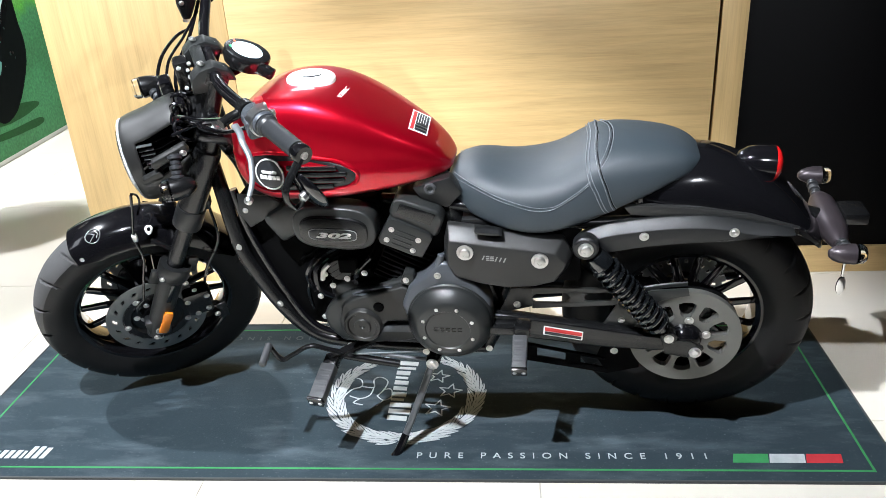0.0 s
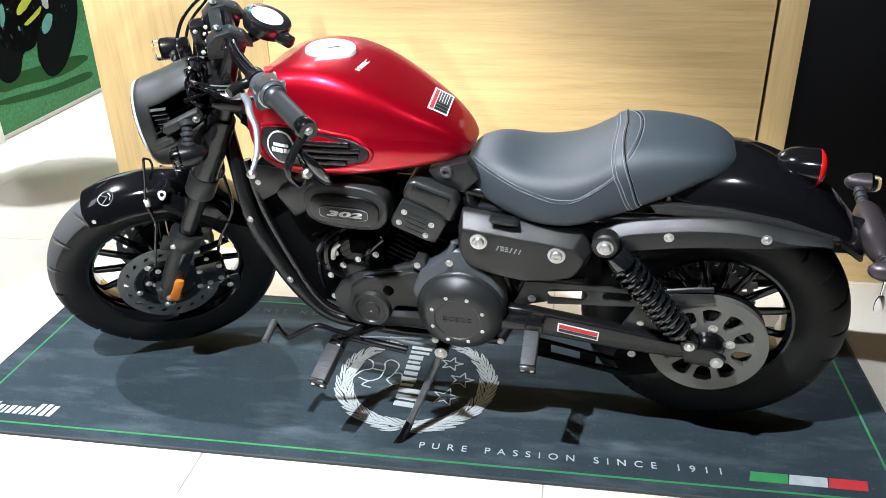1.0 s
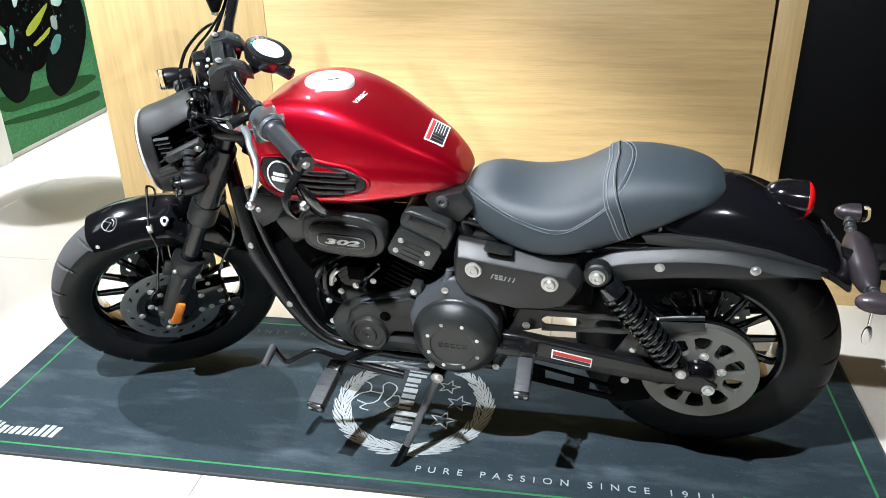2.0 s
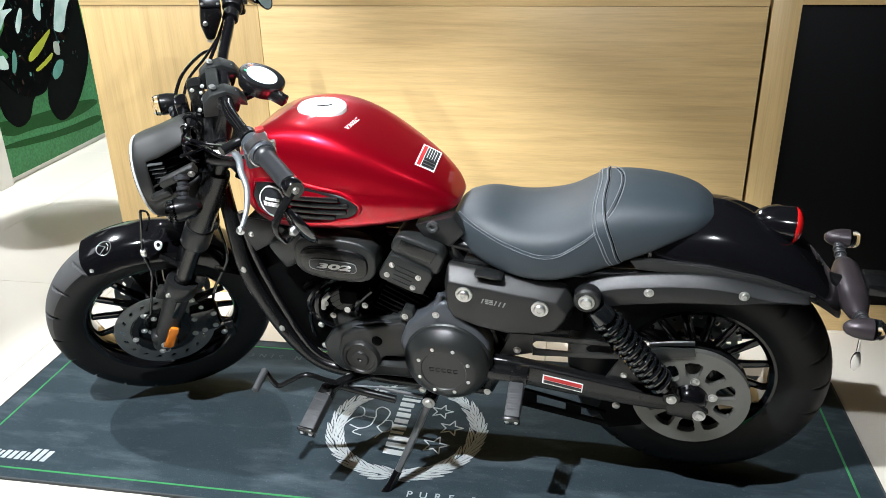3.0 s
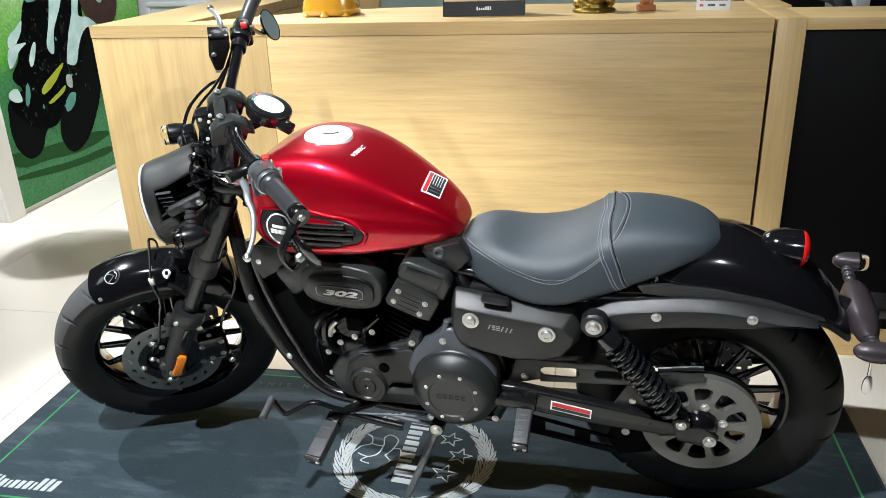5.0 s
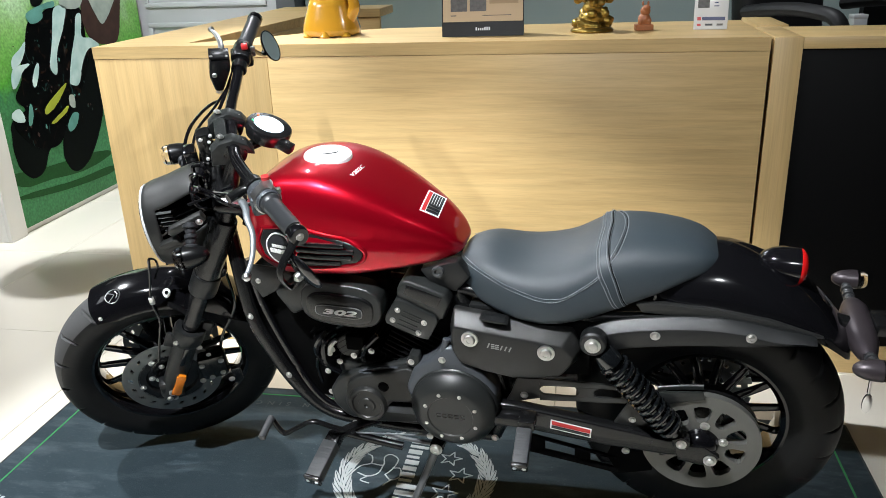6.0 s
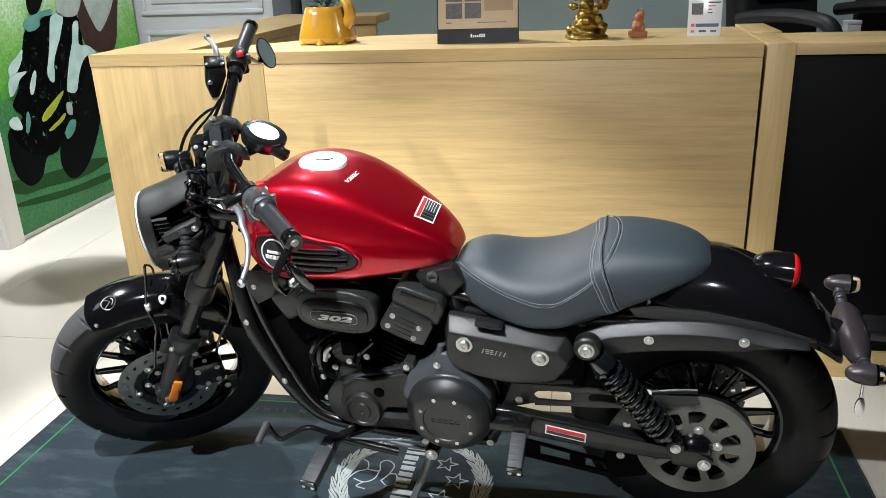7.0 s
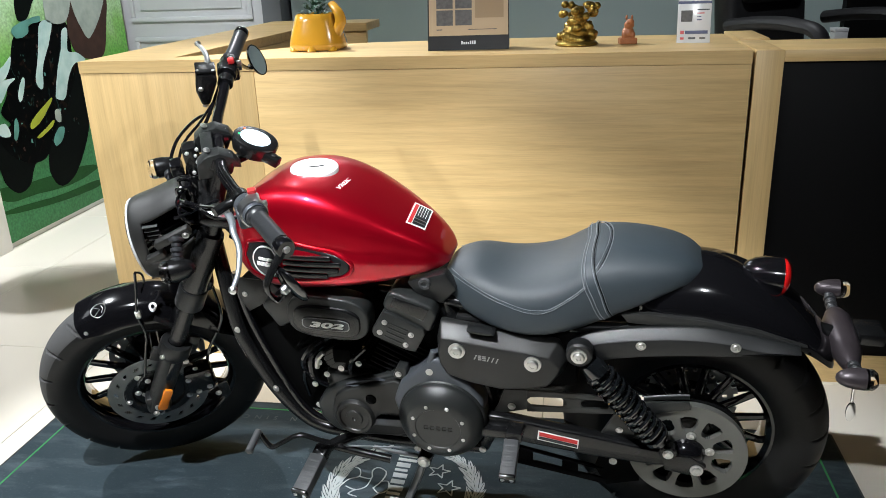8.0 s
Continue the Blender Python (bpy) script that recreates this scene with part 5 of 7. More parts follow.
def shock(side):
    top, low = Vector((0.468, side * 0.160, 0.576)), Vector((0.654, side * 0.145, 0.338))
    d = (low - top).normalized()
    n = (low - top).length
    s = part("shock_absorber", cyl(mesh(), top + d * 0.03, low - d * 0.02, 0.0135, seg=18), SHOCK_CHROME, bike, "black coil-over shock absorber")
    _, u, v = frame_of(d)
    pts = []
    turns = 11
    for i in range(turns * 14 + 1):
        a = 2 * math.pi * i / 14
        h = 0.062 + (n - 0.062 - 0.045) * i / (turns * 14)
        pts.append(top + d * h + (u * math.cos(a) + v * math.sin(a)) * 0.0265)
    part("spring", tube(mesh(), pts, 0.0052, seg=8, n=1), SHOCK_CHROME, s, "gloss black coil spring")
    part("spring_seat", cyl(mesh(), top + d * 0.028, top + d * 0.062, 0.022, 0.026, seg=22), SHOCK_CHROME, s)
    part("spring_seat", cyl(mesh(), low - d * 0.047, low - d * 0.036, 0.027, seg=22), SHOCK_CHROME, s)
    bm = mesh()
    cyl(bm, top - Vector((0, 0.016, 0)), top + Vector((0, 0.016, 0)), 0.027, seg=28, bev=0.004)
    part("upper_eye", bm, BLACK_MATT, s)
    bm = mesh()
    cyl(bm, low - Vector((0, 0.014, 0)), low + Vector((0, 0.014, 0)), 0.018, seg=24, bev=0.003)
    part("lower_eye", bm, BLACK_SATIN, s)
    if side == -1:
        bolt("eye_bolt", s, top + Vector((0, -0.017, 0)), r=0.012)
        bolt("eye_bolt", s, low + Vector((0, -0.015, 0)), r=0.008)


shock(-1), shock(1)

# ---- frame ----
frame_part = part("frame", cyl(mesh(), HEAD + Vector((-0.052, 0, -0.098)), HEAD + Vector((0.015, 0, 0.028)), 0.034, seg=24), BLACK_SATIN, bike, "black steel frame with twin downtubes")
for side in (-1, 1):
    y = side * 0.072
    part("downtube", tube(mesh(), [(-0.385, y * 0.5, 0.735), (-0.362, y * 0.9, 0.66), (-0.339, y * 1.15, 0.518), (-0.305, y * 1.15, 0.425), (-0.269, y * 1.1, 0.348), (-0.23, y, 0.285), (-0.177, y, 0.246), (-0.10, y, 0.232), (0.05, y, 0.226), (0.24, y, 0.232)], 0.0175, seg=14), BLACK_SATIN, frame_part)
    part("inner_tube", tube(mesh(), [(-0.33, y * 1.0, 0.66), (-0.306, y * 1.05, 0.53), (-0.238, y, 0.345), (-0.19, y, 0.275), (-0.14, y, 0.255)], 0.010, seg=10), BLACK_GLOSS, frame_part)
    part("seat_rail", tube(mesh(), [(-0.34, side * 0.03, 0.74), (-0.1, side * 0.05, 0.64), (0.15, side * 0.08, 0.635), (0.40, side * 0.10, 0.60), (0.60, side * 0.10, 0.605)], 0.014, seg=10), BLACK_SATIN, frame_part)
    part("rear_tube", tube(mesh(), [(0.24, side * 0.072, 0.232), (0.275, side * 0.08, 0.35), (0.22, side * 0.09, 0.50), (0.17, side * 0.08, 0.64)], 0.015, seg=10), BLACK_SATIN, frame_part)
for x, z in ((-0.335, 0.520), (-0.262, 0.360)):
    bolt("frame_bolt", frame_part, (x, -0.099, z), axis=(-0.2, -1, 0), r=0.006)
for side in (-1, 1):
    bm = plate(mesh(), [(-0.316, 0.655), (-0.235, 0.650), (-0.215, 0.632), (-0.244, 0.600), (-0.300, 0.567), (-0.320, 0.605)], side * 0.085 - 0.003, side * 0.085 + 0.003, r=0.002)
    np_ = part("neck_plate", bm, BLACK_MATT, frame_part)
    if side == -1:
        bolt("plate_bolt", np_, (-0.303, -0.089, 0.613), r=0.0048)
# enlarged solid block; its near-black colour stands for shade in the gap
part("radiator", plate(mesh(), [(-0.335, 0.63), (-0.350, 0.52), (-0.322, 0.41), (-0.292, 0.375), (-0.225, 0.285), (-0.12, 0.265), (-0.12, 0.64)], -0.06, 0.06, r=0.006), SHADE_BLACK, bike, "dark radiator behind the downtubes")
part("tank_tail_bracket", plate(mesh(), [(0.095, 0.680), (0.18, 0.706), (0.205, 0.668), (0.17, 0.630), (0.112, 0.655)], -0.102, -0.07, r=0.005), BLACK_MATT, frame_part)
part("grommet", lathe(mesh(), [(0, 0.002), (0.005, 0.002), (0.007, 0.006), (0.012, 0.006), (0.014, 0.0), (0, 0)], (0.136, -0.102, 0.679), (0, -1, 0), 20), PEG_RUBBER, frame_part)

# ---- engine ----
engine = part("engine", box(mesh(), -0.13, 0.22, -0.10, 0.10, 0.245, 0.43, r=0.02, seg=3), ENGINE, bike, "black two-cylinder engine with graphite covers")
bm = mesh()
plate(bm, [(-0.148, 0.345), (-0.13, 0.375), (-0.105, 0.395), (-0.07, 0.412), (0.0, 0.432), (0.055, 0.452), (0.088, 0.445), (0.09, 0.42), (0.09, 0.285), (0.045, 0.272), (-0.06, 0.262), (-0.115, 0.276), (-0.142, 0.305)], -0.120, -0.09, r=0.008, seg=3)
case = part("left_case", bm, ENGINE, engine, "black left crankcase half")
part("belt_cover", plate(mesh(), [(-0.104, 0.345), (-0.092, 0.386), (-0.067, 0.403), (0.0, 0.424), (0.056, 0.443), (0.080, 0.432), (0.080, 0.350), (0.012, 0.343), (-0.003, 0.325), (-0.013, 0.304), (-0.036, 0.289), (-0.062, 0.283), (-0.092, 0.297), (-0.103, 0.320)], -0.137, -0.112, r=0.005, seg=3), GREY_COVER, case, "teardrop graphite cover beside the crank")
part("case_rib", tube(mesh(), [(-0.066, -0.122, 0.412), (-0.02, -0.124, 0.428), (0.02, -0.124, 0.434), (0.03, -0.124, 0.428), (-0.03, -0.124, 0.412), (-0.066, -0.122, 0.410)], 0.0035, seg=8, flat=0.7), ENGINE_GREY, case)
part("crank_cover", lathe(mesh(), [(0, 0.010), (0.004, 0.010), (0.006, 0.013), (0.019, 0.013), (0.021, 0.009), (0.034, 0.009), (0.036, 0.012), (0.043, 0.012), (0.047, 0.005), (0.048, -0.008), (0, -0.008)], (-0.047, -0.136, 0.3345), (0, -1, 0), 40), GREY_COVER, case, "round crank cover with stepped rings")
part("case_step", plate(mesh(), [(-0.003, 0.327), (0.075, 0.333), (0.075, 0.310), (-0.008, 0.307)], -0.132, -0.115, r=0.003), ENGINE_GREY, case)
for x, z, y in ((-0.004, 0.386, -0.137), (0.020, 0.336, -0.121)):
    part("case_port", lathe(mesh(), [(0, 0.0005), (0.010, 0.0005), (0.012, 0.003), (0.013, 0), (0, -0.002)], (x, y, z), (0, -1, 0), 18), SHADE_BLACK, case)
bolt("case_bolt", case, (0.068, -0.136, 0.462), r=0.0055)
part("case_post", plate(mesh(), [(0.052, 0.452), (0.064, 0.480), (0.086, 0.478), (0.088, 0.440)], -0.134, -0.10, r=0.004), ENGINE, case)
# clutch cover
bm = mesh()
plate(bm, [(0.055, 0.40), (0.075, 0.452), (0.115, 0.483), (0.152, 0.520), (0.172, 0.518), (0.195, 0.488), (0.235, 0.458), (0.262, 0.410), (0.262, 0.33), (0.08, 0.30)], -0.150, -0.09, r=0.010, seg=3)
part("clutch_shroud", bm, ENGINE_GREY, engine, "blue-grey cast shroud over the clutch")
clutch = part("clutch_cover", lathe(mesh(), [(0.099, -0.045), (0.101, -0.004), (0.099, 0.002), (0.0965, 0.004), (0.0965, 0.012), (0.093, 0.018), (0.074, 0.036), (0.066, 0.040), (0.052, 0.041), (0.050, 0.0385), (0, 0.0385)], (0.166, -0.150, 0.365), (0, -1, 0), 64), ENGINE, engine, "round graphite clutch cover ringed by bolts")
for k in range(8):
    a = 2 * math.pi * (k + 0.5) / 8
    bolt("cover_bolt", clutch, (0.166 + 0.060 * math.cos(a), -0.189, 0.365 + 0.060 * math.sin(a)), r=0.0046)
bm = mesh()
for k in range(5):
    x = 0.134 + 0.0135 * k
    box(bm, x, x + 0.010, -0.190, -0.1885, 0.361, 0.363, r=0.0003)
    box(bm, x, x + 0.010, -0.190, -0.1885, 0.369, 0.371, r=0.0003)
    box(bm, x, x + 0.002, -0.190, -0.1885, 0.363, 0.369, r=0.0003)
part("cover_mark", bm, BLACK_SATIN, clutch)
for x, z in ((0.145, 0.487),):
    bolt("case_bolt", engine, (x, -0.152 if x > 0.1 else -0.130, z), r=0.006)
part("cover_post", cyl(mesh(), (0.142, -0.142, 0.487), (0.155, -0.138, 0.535), 0.008, seg=12), ENGINE_GREY, engine)
for x, z in ((0.250, 0.268), (0.135, 0.256), (-0.09, 0.262)):
    bolt("sump_bolt", engine, (x, -0.128, z), r=0.006)


def cylinder(name, foot, turn, y_out, n_fin=9):
    """One finned cylinder with its head and cover, tilted about the crank."""
    m = pose(foot[0], 0, foot[1], 0, turn, 0)
    # block and fins coloured as dark as the shaded hollow round them
    cyl_part = part(name, box(mesh(), -0.055, 0.055, -y_out * 0.8, 0.08, 0.0, 0.26, r=0.008), SHADE_BLACK, engine, at=m)
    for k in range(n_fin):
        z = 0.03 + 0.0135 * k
        part("fin", box(mesh(), -0.066, 0.066, -y_out * 0.9, 0.09, z, z + 0.005, r=0.0015), SHADE_BLACK, cyl_part)
    return cyl_part


rear_cyl = cylinder("rear_cylinder", (0.03, 0.40), 27, 0.115)
R = rear_cyl.matrix_basis.inverted()


def in_cyl(poly):
    """Outline corners of the bike's frame, in the rear cylinder's own."""
    return [((R @ Vector((x, 0, z))).x, (R @ Vector((x, 0, z))).z) for x, z in poly]


head_cover = part("head_cover", plate(mesh(), in_cyl([(0.044, 0.634), (0.056, 0.660), (0.072, 0.666), (0.155, 0.637), (0.165, 0.614), (0.148, 0.572), (0.130, 0.575), (0.050, 0.617)]), -0.128, 0.09, r=0.008, seg=3), ENGINE, rear_cyl, "black head cover")
part("cover_recess", plate(mesh(), in_cyl([(0.072, 0.656), (0.148, 0.629), (0.134, 0.602), (0.062, 0.634)]), -0.1295, -0.12, r=0.001), BLACK_SATIN, head_cover)
hp = part("head_plate", plate(mesh(), in_cyl([(0.044, 0.620), (0.064, 0.617), (0.134, 0.584), (0.137, 0.571), (0.112, 0.524), (0.091, 0.527), (0.019, 0.558), (0.015, 0.572)]), -0.135, -0.09, r=0.003), ENGINE, rear_cyl, "head side plate with four bolts")
for x, z in ((0.0485, 0.595), (0.035, 0.569), (0.106, 0.568), (0.0915, 0.5415)):
    q = R @ Vector((x, -0.136, z))
    bolt("head_bolt", hp, q, r=0.0048)
for k in range(4):
    a, b = Vector((0.060 - 0.005 * k, 0, 0.594 - 0.011 * k)), Vector((0.100 - 0.005 * k, 0, 0.577 - 0.011 * k))
    tmp = tube(mesh(), [R @ Vector((a.x, -0.135, a.z)), R @ Vector((b.x, -0.135, b.z))], 0.0022, seg=6, bend=False)
    part("rib", tmp, ENGINE, hp)
front_cyl = cylinder("front_cylinder", (-0.06, 0.40), -33, 0.10)
part("front_head_cover", box(mesh(), -0.062, 0.062, -0.105, 0.09, 0.20, 0.275, r=0.012), ENGINE, front_cyl)
# air cleaner with raised numeral plate
air = part("air_cleaner", plate(mesh(), oval(-0.078, 0.602, 0.094, 0.053, 44, power=3.0, turn=-0.06), -0.150, -0.095, r=0.006, seg=3), ENGINE, bike, "oval matt black air cleaner cover")
part("air_face", plate(mesh(), oval(-0.078, 0.598, 0.077, 0.037, 40, power=3.2, turn=-0.06), -0.158, -0.145, r=0.004), BLACK_SATIN, air)
part("air_plate", plate(mesh(), oval(-0.078, 0.594, 0.054, 0.0140, 32, power=4, turn=-0.03), -0.161, -0.155, r=0.0015), STICKER_BLACK, air)
writing("numeral", "302", 0.030, STICKER_WHITE, air, pose(-0.078, -0.1615, 0.5872, 90, 1.5, 0) @ Matrix.Diagonal((1.75, 0.58, 1, 1)), spacing=1.0, depth=0.0012, align="CENTER", shear=0.2, bold=0.0011)
rim = oval(-0.078, 0.594, 0.054, 0.0140, 32, power=4, turn=-0.03)
part("plate_rim", tube(mesh(), [(x, -0.1612, z) for x, z in rim + rim[:1]], 0.0009, seg=6, n=1), GREY_MARK, air)
part("intake_box", box(mesh(), -0.15, 0.02, -0.10, 0.09, 0.56, 0.65, r=0.012), SHADE_BLACK, air)
# clutter in front of the cases: starter, hoses, clips
clut = part("starter_motor", cyl(mesh(), (-0.10, -0.09, 0.455), (-0.10, 0.05, 0.455), 0.032, seg=24, bev=0.005), ENGINE, engine)
for pts, r in (([(-0.165, -0.09, 0.40), (-0.175, -0.10, 0.45), (-0.14, -0.10, 0.50), (-0.09, -0.09, 0.53)], 0.009), ([(-0.12, -0.105, 0.39), (-0.15, -0.115, 0.42), (-0.15, -0.11, 0.47), (-0.12, -0.10, 0.50)], 0.006),
               ([(-0.19, -0.07, 0.33), (-0.185, -0.09, 0.40), (-0.16, -0.09, 0.46)], 0.005), ([(-0.06, -0.10, 0.43), (-0.05, -0.11, 0.47), (-0.02, -0.10, 0.50)], 0.007)):
    part("hose", tube(mesh(), pts, r, seg=8), BLACK_GLOSS, engine)
for p in ((-0.128, -0.118, 0.462), (-0.112, -0.12, 0.432), (-0.075, -0.12, 0.452), (-0.15, -0.112, 0.395), (-0.148, -0.112, 0.335), (-0.035, -0.11, 0.462)):
    bolt("clip_bolt", engine, p, r=0.0055, mat=STEEL)
part("ground_strap", tube(mesh(), [(-0.135, -0.118, 0.448), (-0.128, -0.122, 0.475), (-0.115, -0.118, 0.49)], 0.006, seg=8), STEEL, engine)
part("sensor", box(mesh(), -0.095, -0.05, -0.115, -0.095, 0.462, 0.500, r=0.006), SHADE_BLACK, engine)
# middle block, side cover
part("battery_box", box(mesh(), 0.17, 0.46, -0.11, 0.11, 0.45, 0.60, r=0.01), SHADE_BLACK, bike, "black box under the saddle")
outer = [(0.170, 0.604), (0.235, 0.596), (0.30, 0.588), (0.36, 0.581), (0.422, 0.573), (0.442, 0.530), (0.434, 0.502), (0.408, 0.470), (0.36, 0.458), (0.30, 0.453), (0.235, 0.463), (0.178, 0.481), (0.159, 0.515), (0.161, 0.565)]
inner = [(0.176, 0.578), (0.237, 0.570), (0.30, 0.562), (0.355, 0.556), (0.404, 0.550), (0.428, 0.527), (0.421, 0.507), (0.402, 0.480), (0.358, 0.467), (0.30, 0.462), (0.238, 0.472), (0.186, 0.489), (0.172, 0.517), (0.172, 0.552)]
side_cover = part("side_cover", frustum(mesh(), outer, inner, -0.105, -0.156, r=0.004), GREY_COVER, bike, "graphite side cover with two large bolts")
for x, z in ((0.211, 0.552), (0.372, 0.5345)):
    b = bolt("cover_bolt", side_cover, (x, -0.157, z), r=0.0125, mat=STEEL)
    part("washer", lathe(mesh(), [(0.012, 0.0), (0.0185, 0.0), (0.018, 0.0035), (0.012, 0.0035)], (x, -0.156, z), (0, -1, 0), 24, closed=True), ALU, b)
bm = mesh()
for k in range(6):
    x, z = 0.247 + 0.0092 * k, 0.5385 - 0.0011 * k
    if k in (1, 2):
        for dz in (0, 0.0045, 0.009):
            box(bm, x, x + 0.0075, -0.1572, -0.1555, z + dz - 0.0045, z + dz - 0.0023, r=0)
    else:
        plate(bm, [(x, z - 0.0045), (x + 0.0028, z - 0.0045), (x + 0.0075, z + 0.0065), (x + 0.0045, z + 0.0065)], -0.1572, -0.1555, r=0)
part("brand_mark", bm, GREY_MARK, side_cover)
part("cover_tab", plate(mesh(), [(0.232, 0.601), (0.284, 0.597), (0.292, 0.593), (0.272, 0.592), (0.238, 0.596)], -0.153, -0.12, r=0.001), BLACK_MATT, side_cover)

# ---- pegs, shifter, side stand ----
def footpeg(name, root, tip, r, label):
    root, tip = Vector(root), Vector(tip)
    d = (tip - root).normalized()
    peg = part(name, box(mesh(), -r, r, -r * 0.75, r * 0.75, 0, (tip - root).length, r=0.004), PEG_RUBBER, bike, label, at=Matrix.Translation(root) @ d.to_track_quat("Z", "Y").to_matrix().to_4x4())
    n = (tip - root).length
    for k in range(5):
        part("rubber_rib", box(mesh(), -r * 0.8, r * 0.8, r * 0.75, r * 0.75 + 0.0009, n * (0.15 + 0.15 * k), n * (0.22 + 0.15 * k), r=0.0005), PEG_RUBBER, peg)
    part("end_cap", box(mesh(), -r * 1.05, r * 1.05, -r * 0.8, r * 0.9, n - 0.004, n + 0.005, r=0.003), BLACK_SATIN, peg)
    for s in (-1, 1):
        bolt("cap_bolt", peg, (s * r * 0.6, 0, n + 0.005), axis=(0, 0, 1), r=0.0035)
    part("hinge", box(mesh(), -r * 0.9, r * 0.9, -r, r * 0.6, -0.03, 0.004, r=0.004), BLACK_SATIN, peg)
    return peg


footpeg("footpeg", (-0.122, -0.205, 0.260), (-0.134, -0.297, 0.230), 0.0185, "rubber-topped rider footpeg")
footpeg("footpeg", (0.328, -0.178, 0.345), (0.330, -0.260, 0.313), 0.0165, "rubber-topped passenger footpeg")
bm = mesh()
box(bm, 0.255, 0.335, -0.165, -0.13, 0.335, 0.358, r=0.005)
box(bm, 0.315, 0.35, -0.185, -0.14, 0.345, 0.37, r=0.004)
part("peg_bracket", bm, BLACK_SATIN, bike)
bm = mesh()
tube(bm, [(-0.122, -0.20, 0.268), (-0.09, -0.15, 0.265), (-0.04, -0.10, 0.258)], 0.013, seg=10)
tube(bm, [(-0.10, -0.165, 0.262), (-0.04, -0.158, 0.245), (0.035, -0.155, 0.232)], 0.010, seg=10)
part("peg_bracket", bm, BLACK_SATIN, bike)
shifter = part("gear_shifter", tube(mesh(), [(-0.095, -0.19, 0.292), (-0.115, -0.20, 0.304), (-0.156, -0.215, 0.326), (-0.20, -0.22, 0.303), (-0.231, -0.222, 0.288), (-0.252, -0.226, 0.330)], 0.0075, seg=10, flat=0.7), BLACK_SATIN, bike, "black gear shift lever")
part("toe_peg", cyl(mesh(), (-0.252, -0.225, 0.334), (-0.252, -0.284, 0.320), 0.0085, seg=16, bev=0.002), PEG_RUBBER, shifter)
part("linkage", tube(mesh(), [(-0.105, -0.165, 0.262), (0.10, -0.150, 0.270)], 0.0022, seg=8, bend=False), LEVER, shifter)
for p in ((-0.108, -0.17, 0.262), (0.102, -0.152, 0.270)):
    bolt("link_joint", shifter, p, r=0.006)
stand = part("side_stand", tube(mesh(), [(0.112, -0.140, 0.228), (0.090, -0.165, 0.170), (0.052, -0.210, 0.078), (0.022, -0.248, 0.016)], (0.0095, 0.0085), seg=12), STAND, bike, "gloss black side stand on the mat")
part("stand_foot", tube(mesh(), [(0.046, -0.217, 0.064), (0.030, -0.238, 0.032), (0.022, -0.248, 0.019), (0.017, -0.253, 0.015)], (0.0098, 0.0135), seg=14), BLACK_GLOSS, stand)
part("stand_pivot", lathe(mesh(), [(0, 0.014), (0.010, 0.013), (0.017, 0.006), (0.018, -0.02), (0, -0.02)], (0.114, -0.138, 0.233), (0, -1, 0), 22), BLACK_SATIN, stand)
bolt("pivot_bolt", stand, (0.114, -0.152, 0.233), r=0.011)
part("stand_spring", tube(mesh(), [(0.10, -0.125, 0.225), (0.03, -0.12, 0.225), (-0.02, -0.115, 0.228)], 0.005, seg=8), STAND, stand)
part("exhaust", tube(mesh(), [(-0.17, 0.10, 0.55), (-0.25, 0.11, 0.42), (-0.18, 0.12, 0.28), (0.1, 0.14, 0.25), (0.45, 0.17, 0.27), (0.85, 0.18, 0.33)], (0.022, 0.045), seg=16), BLACK_SATIN, bike, "black exhaust pipe")

# ---- steering: fork, headlight, bars; built straight ahead, then turned ----
AX = Vector((-math.sin(radians(27.5)), 0, -math.cos(radians(27.5))))


def fork_at(z, y):
    return Vector((-0.384 - (0.835 - z) * math.tan(radians(27.5)), y, z))


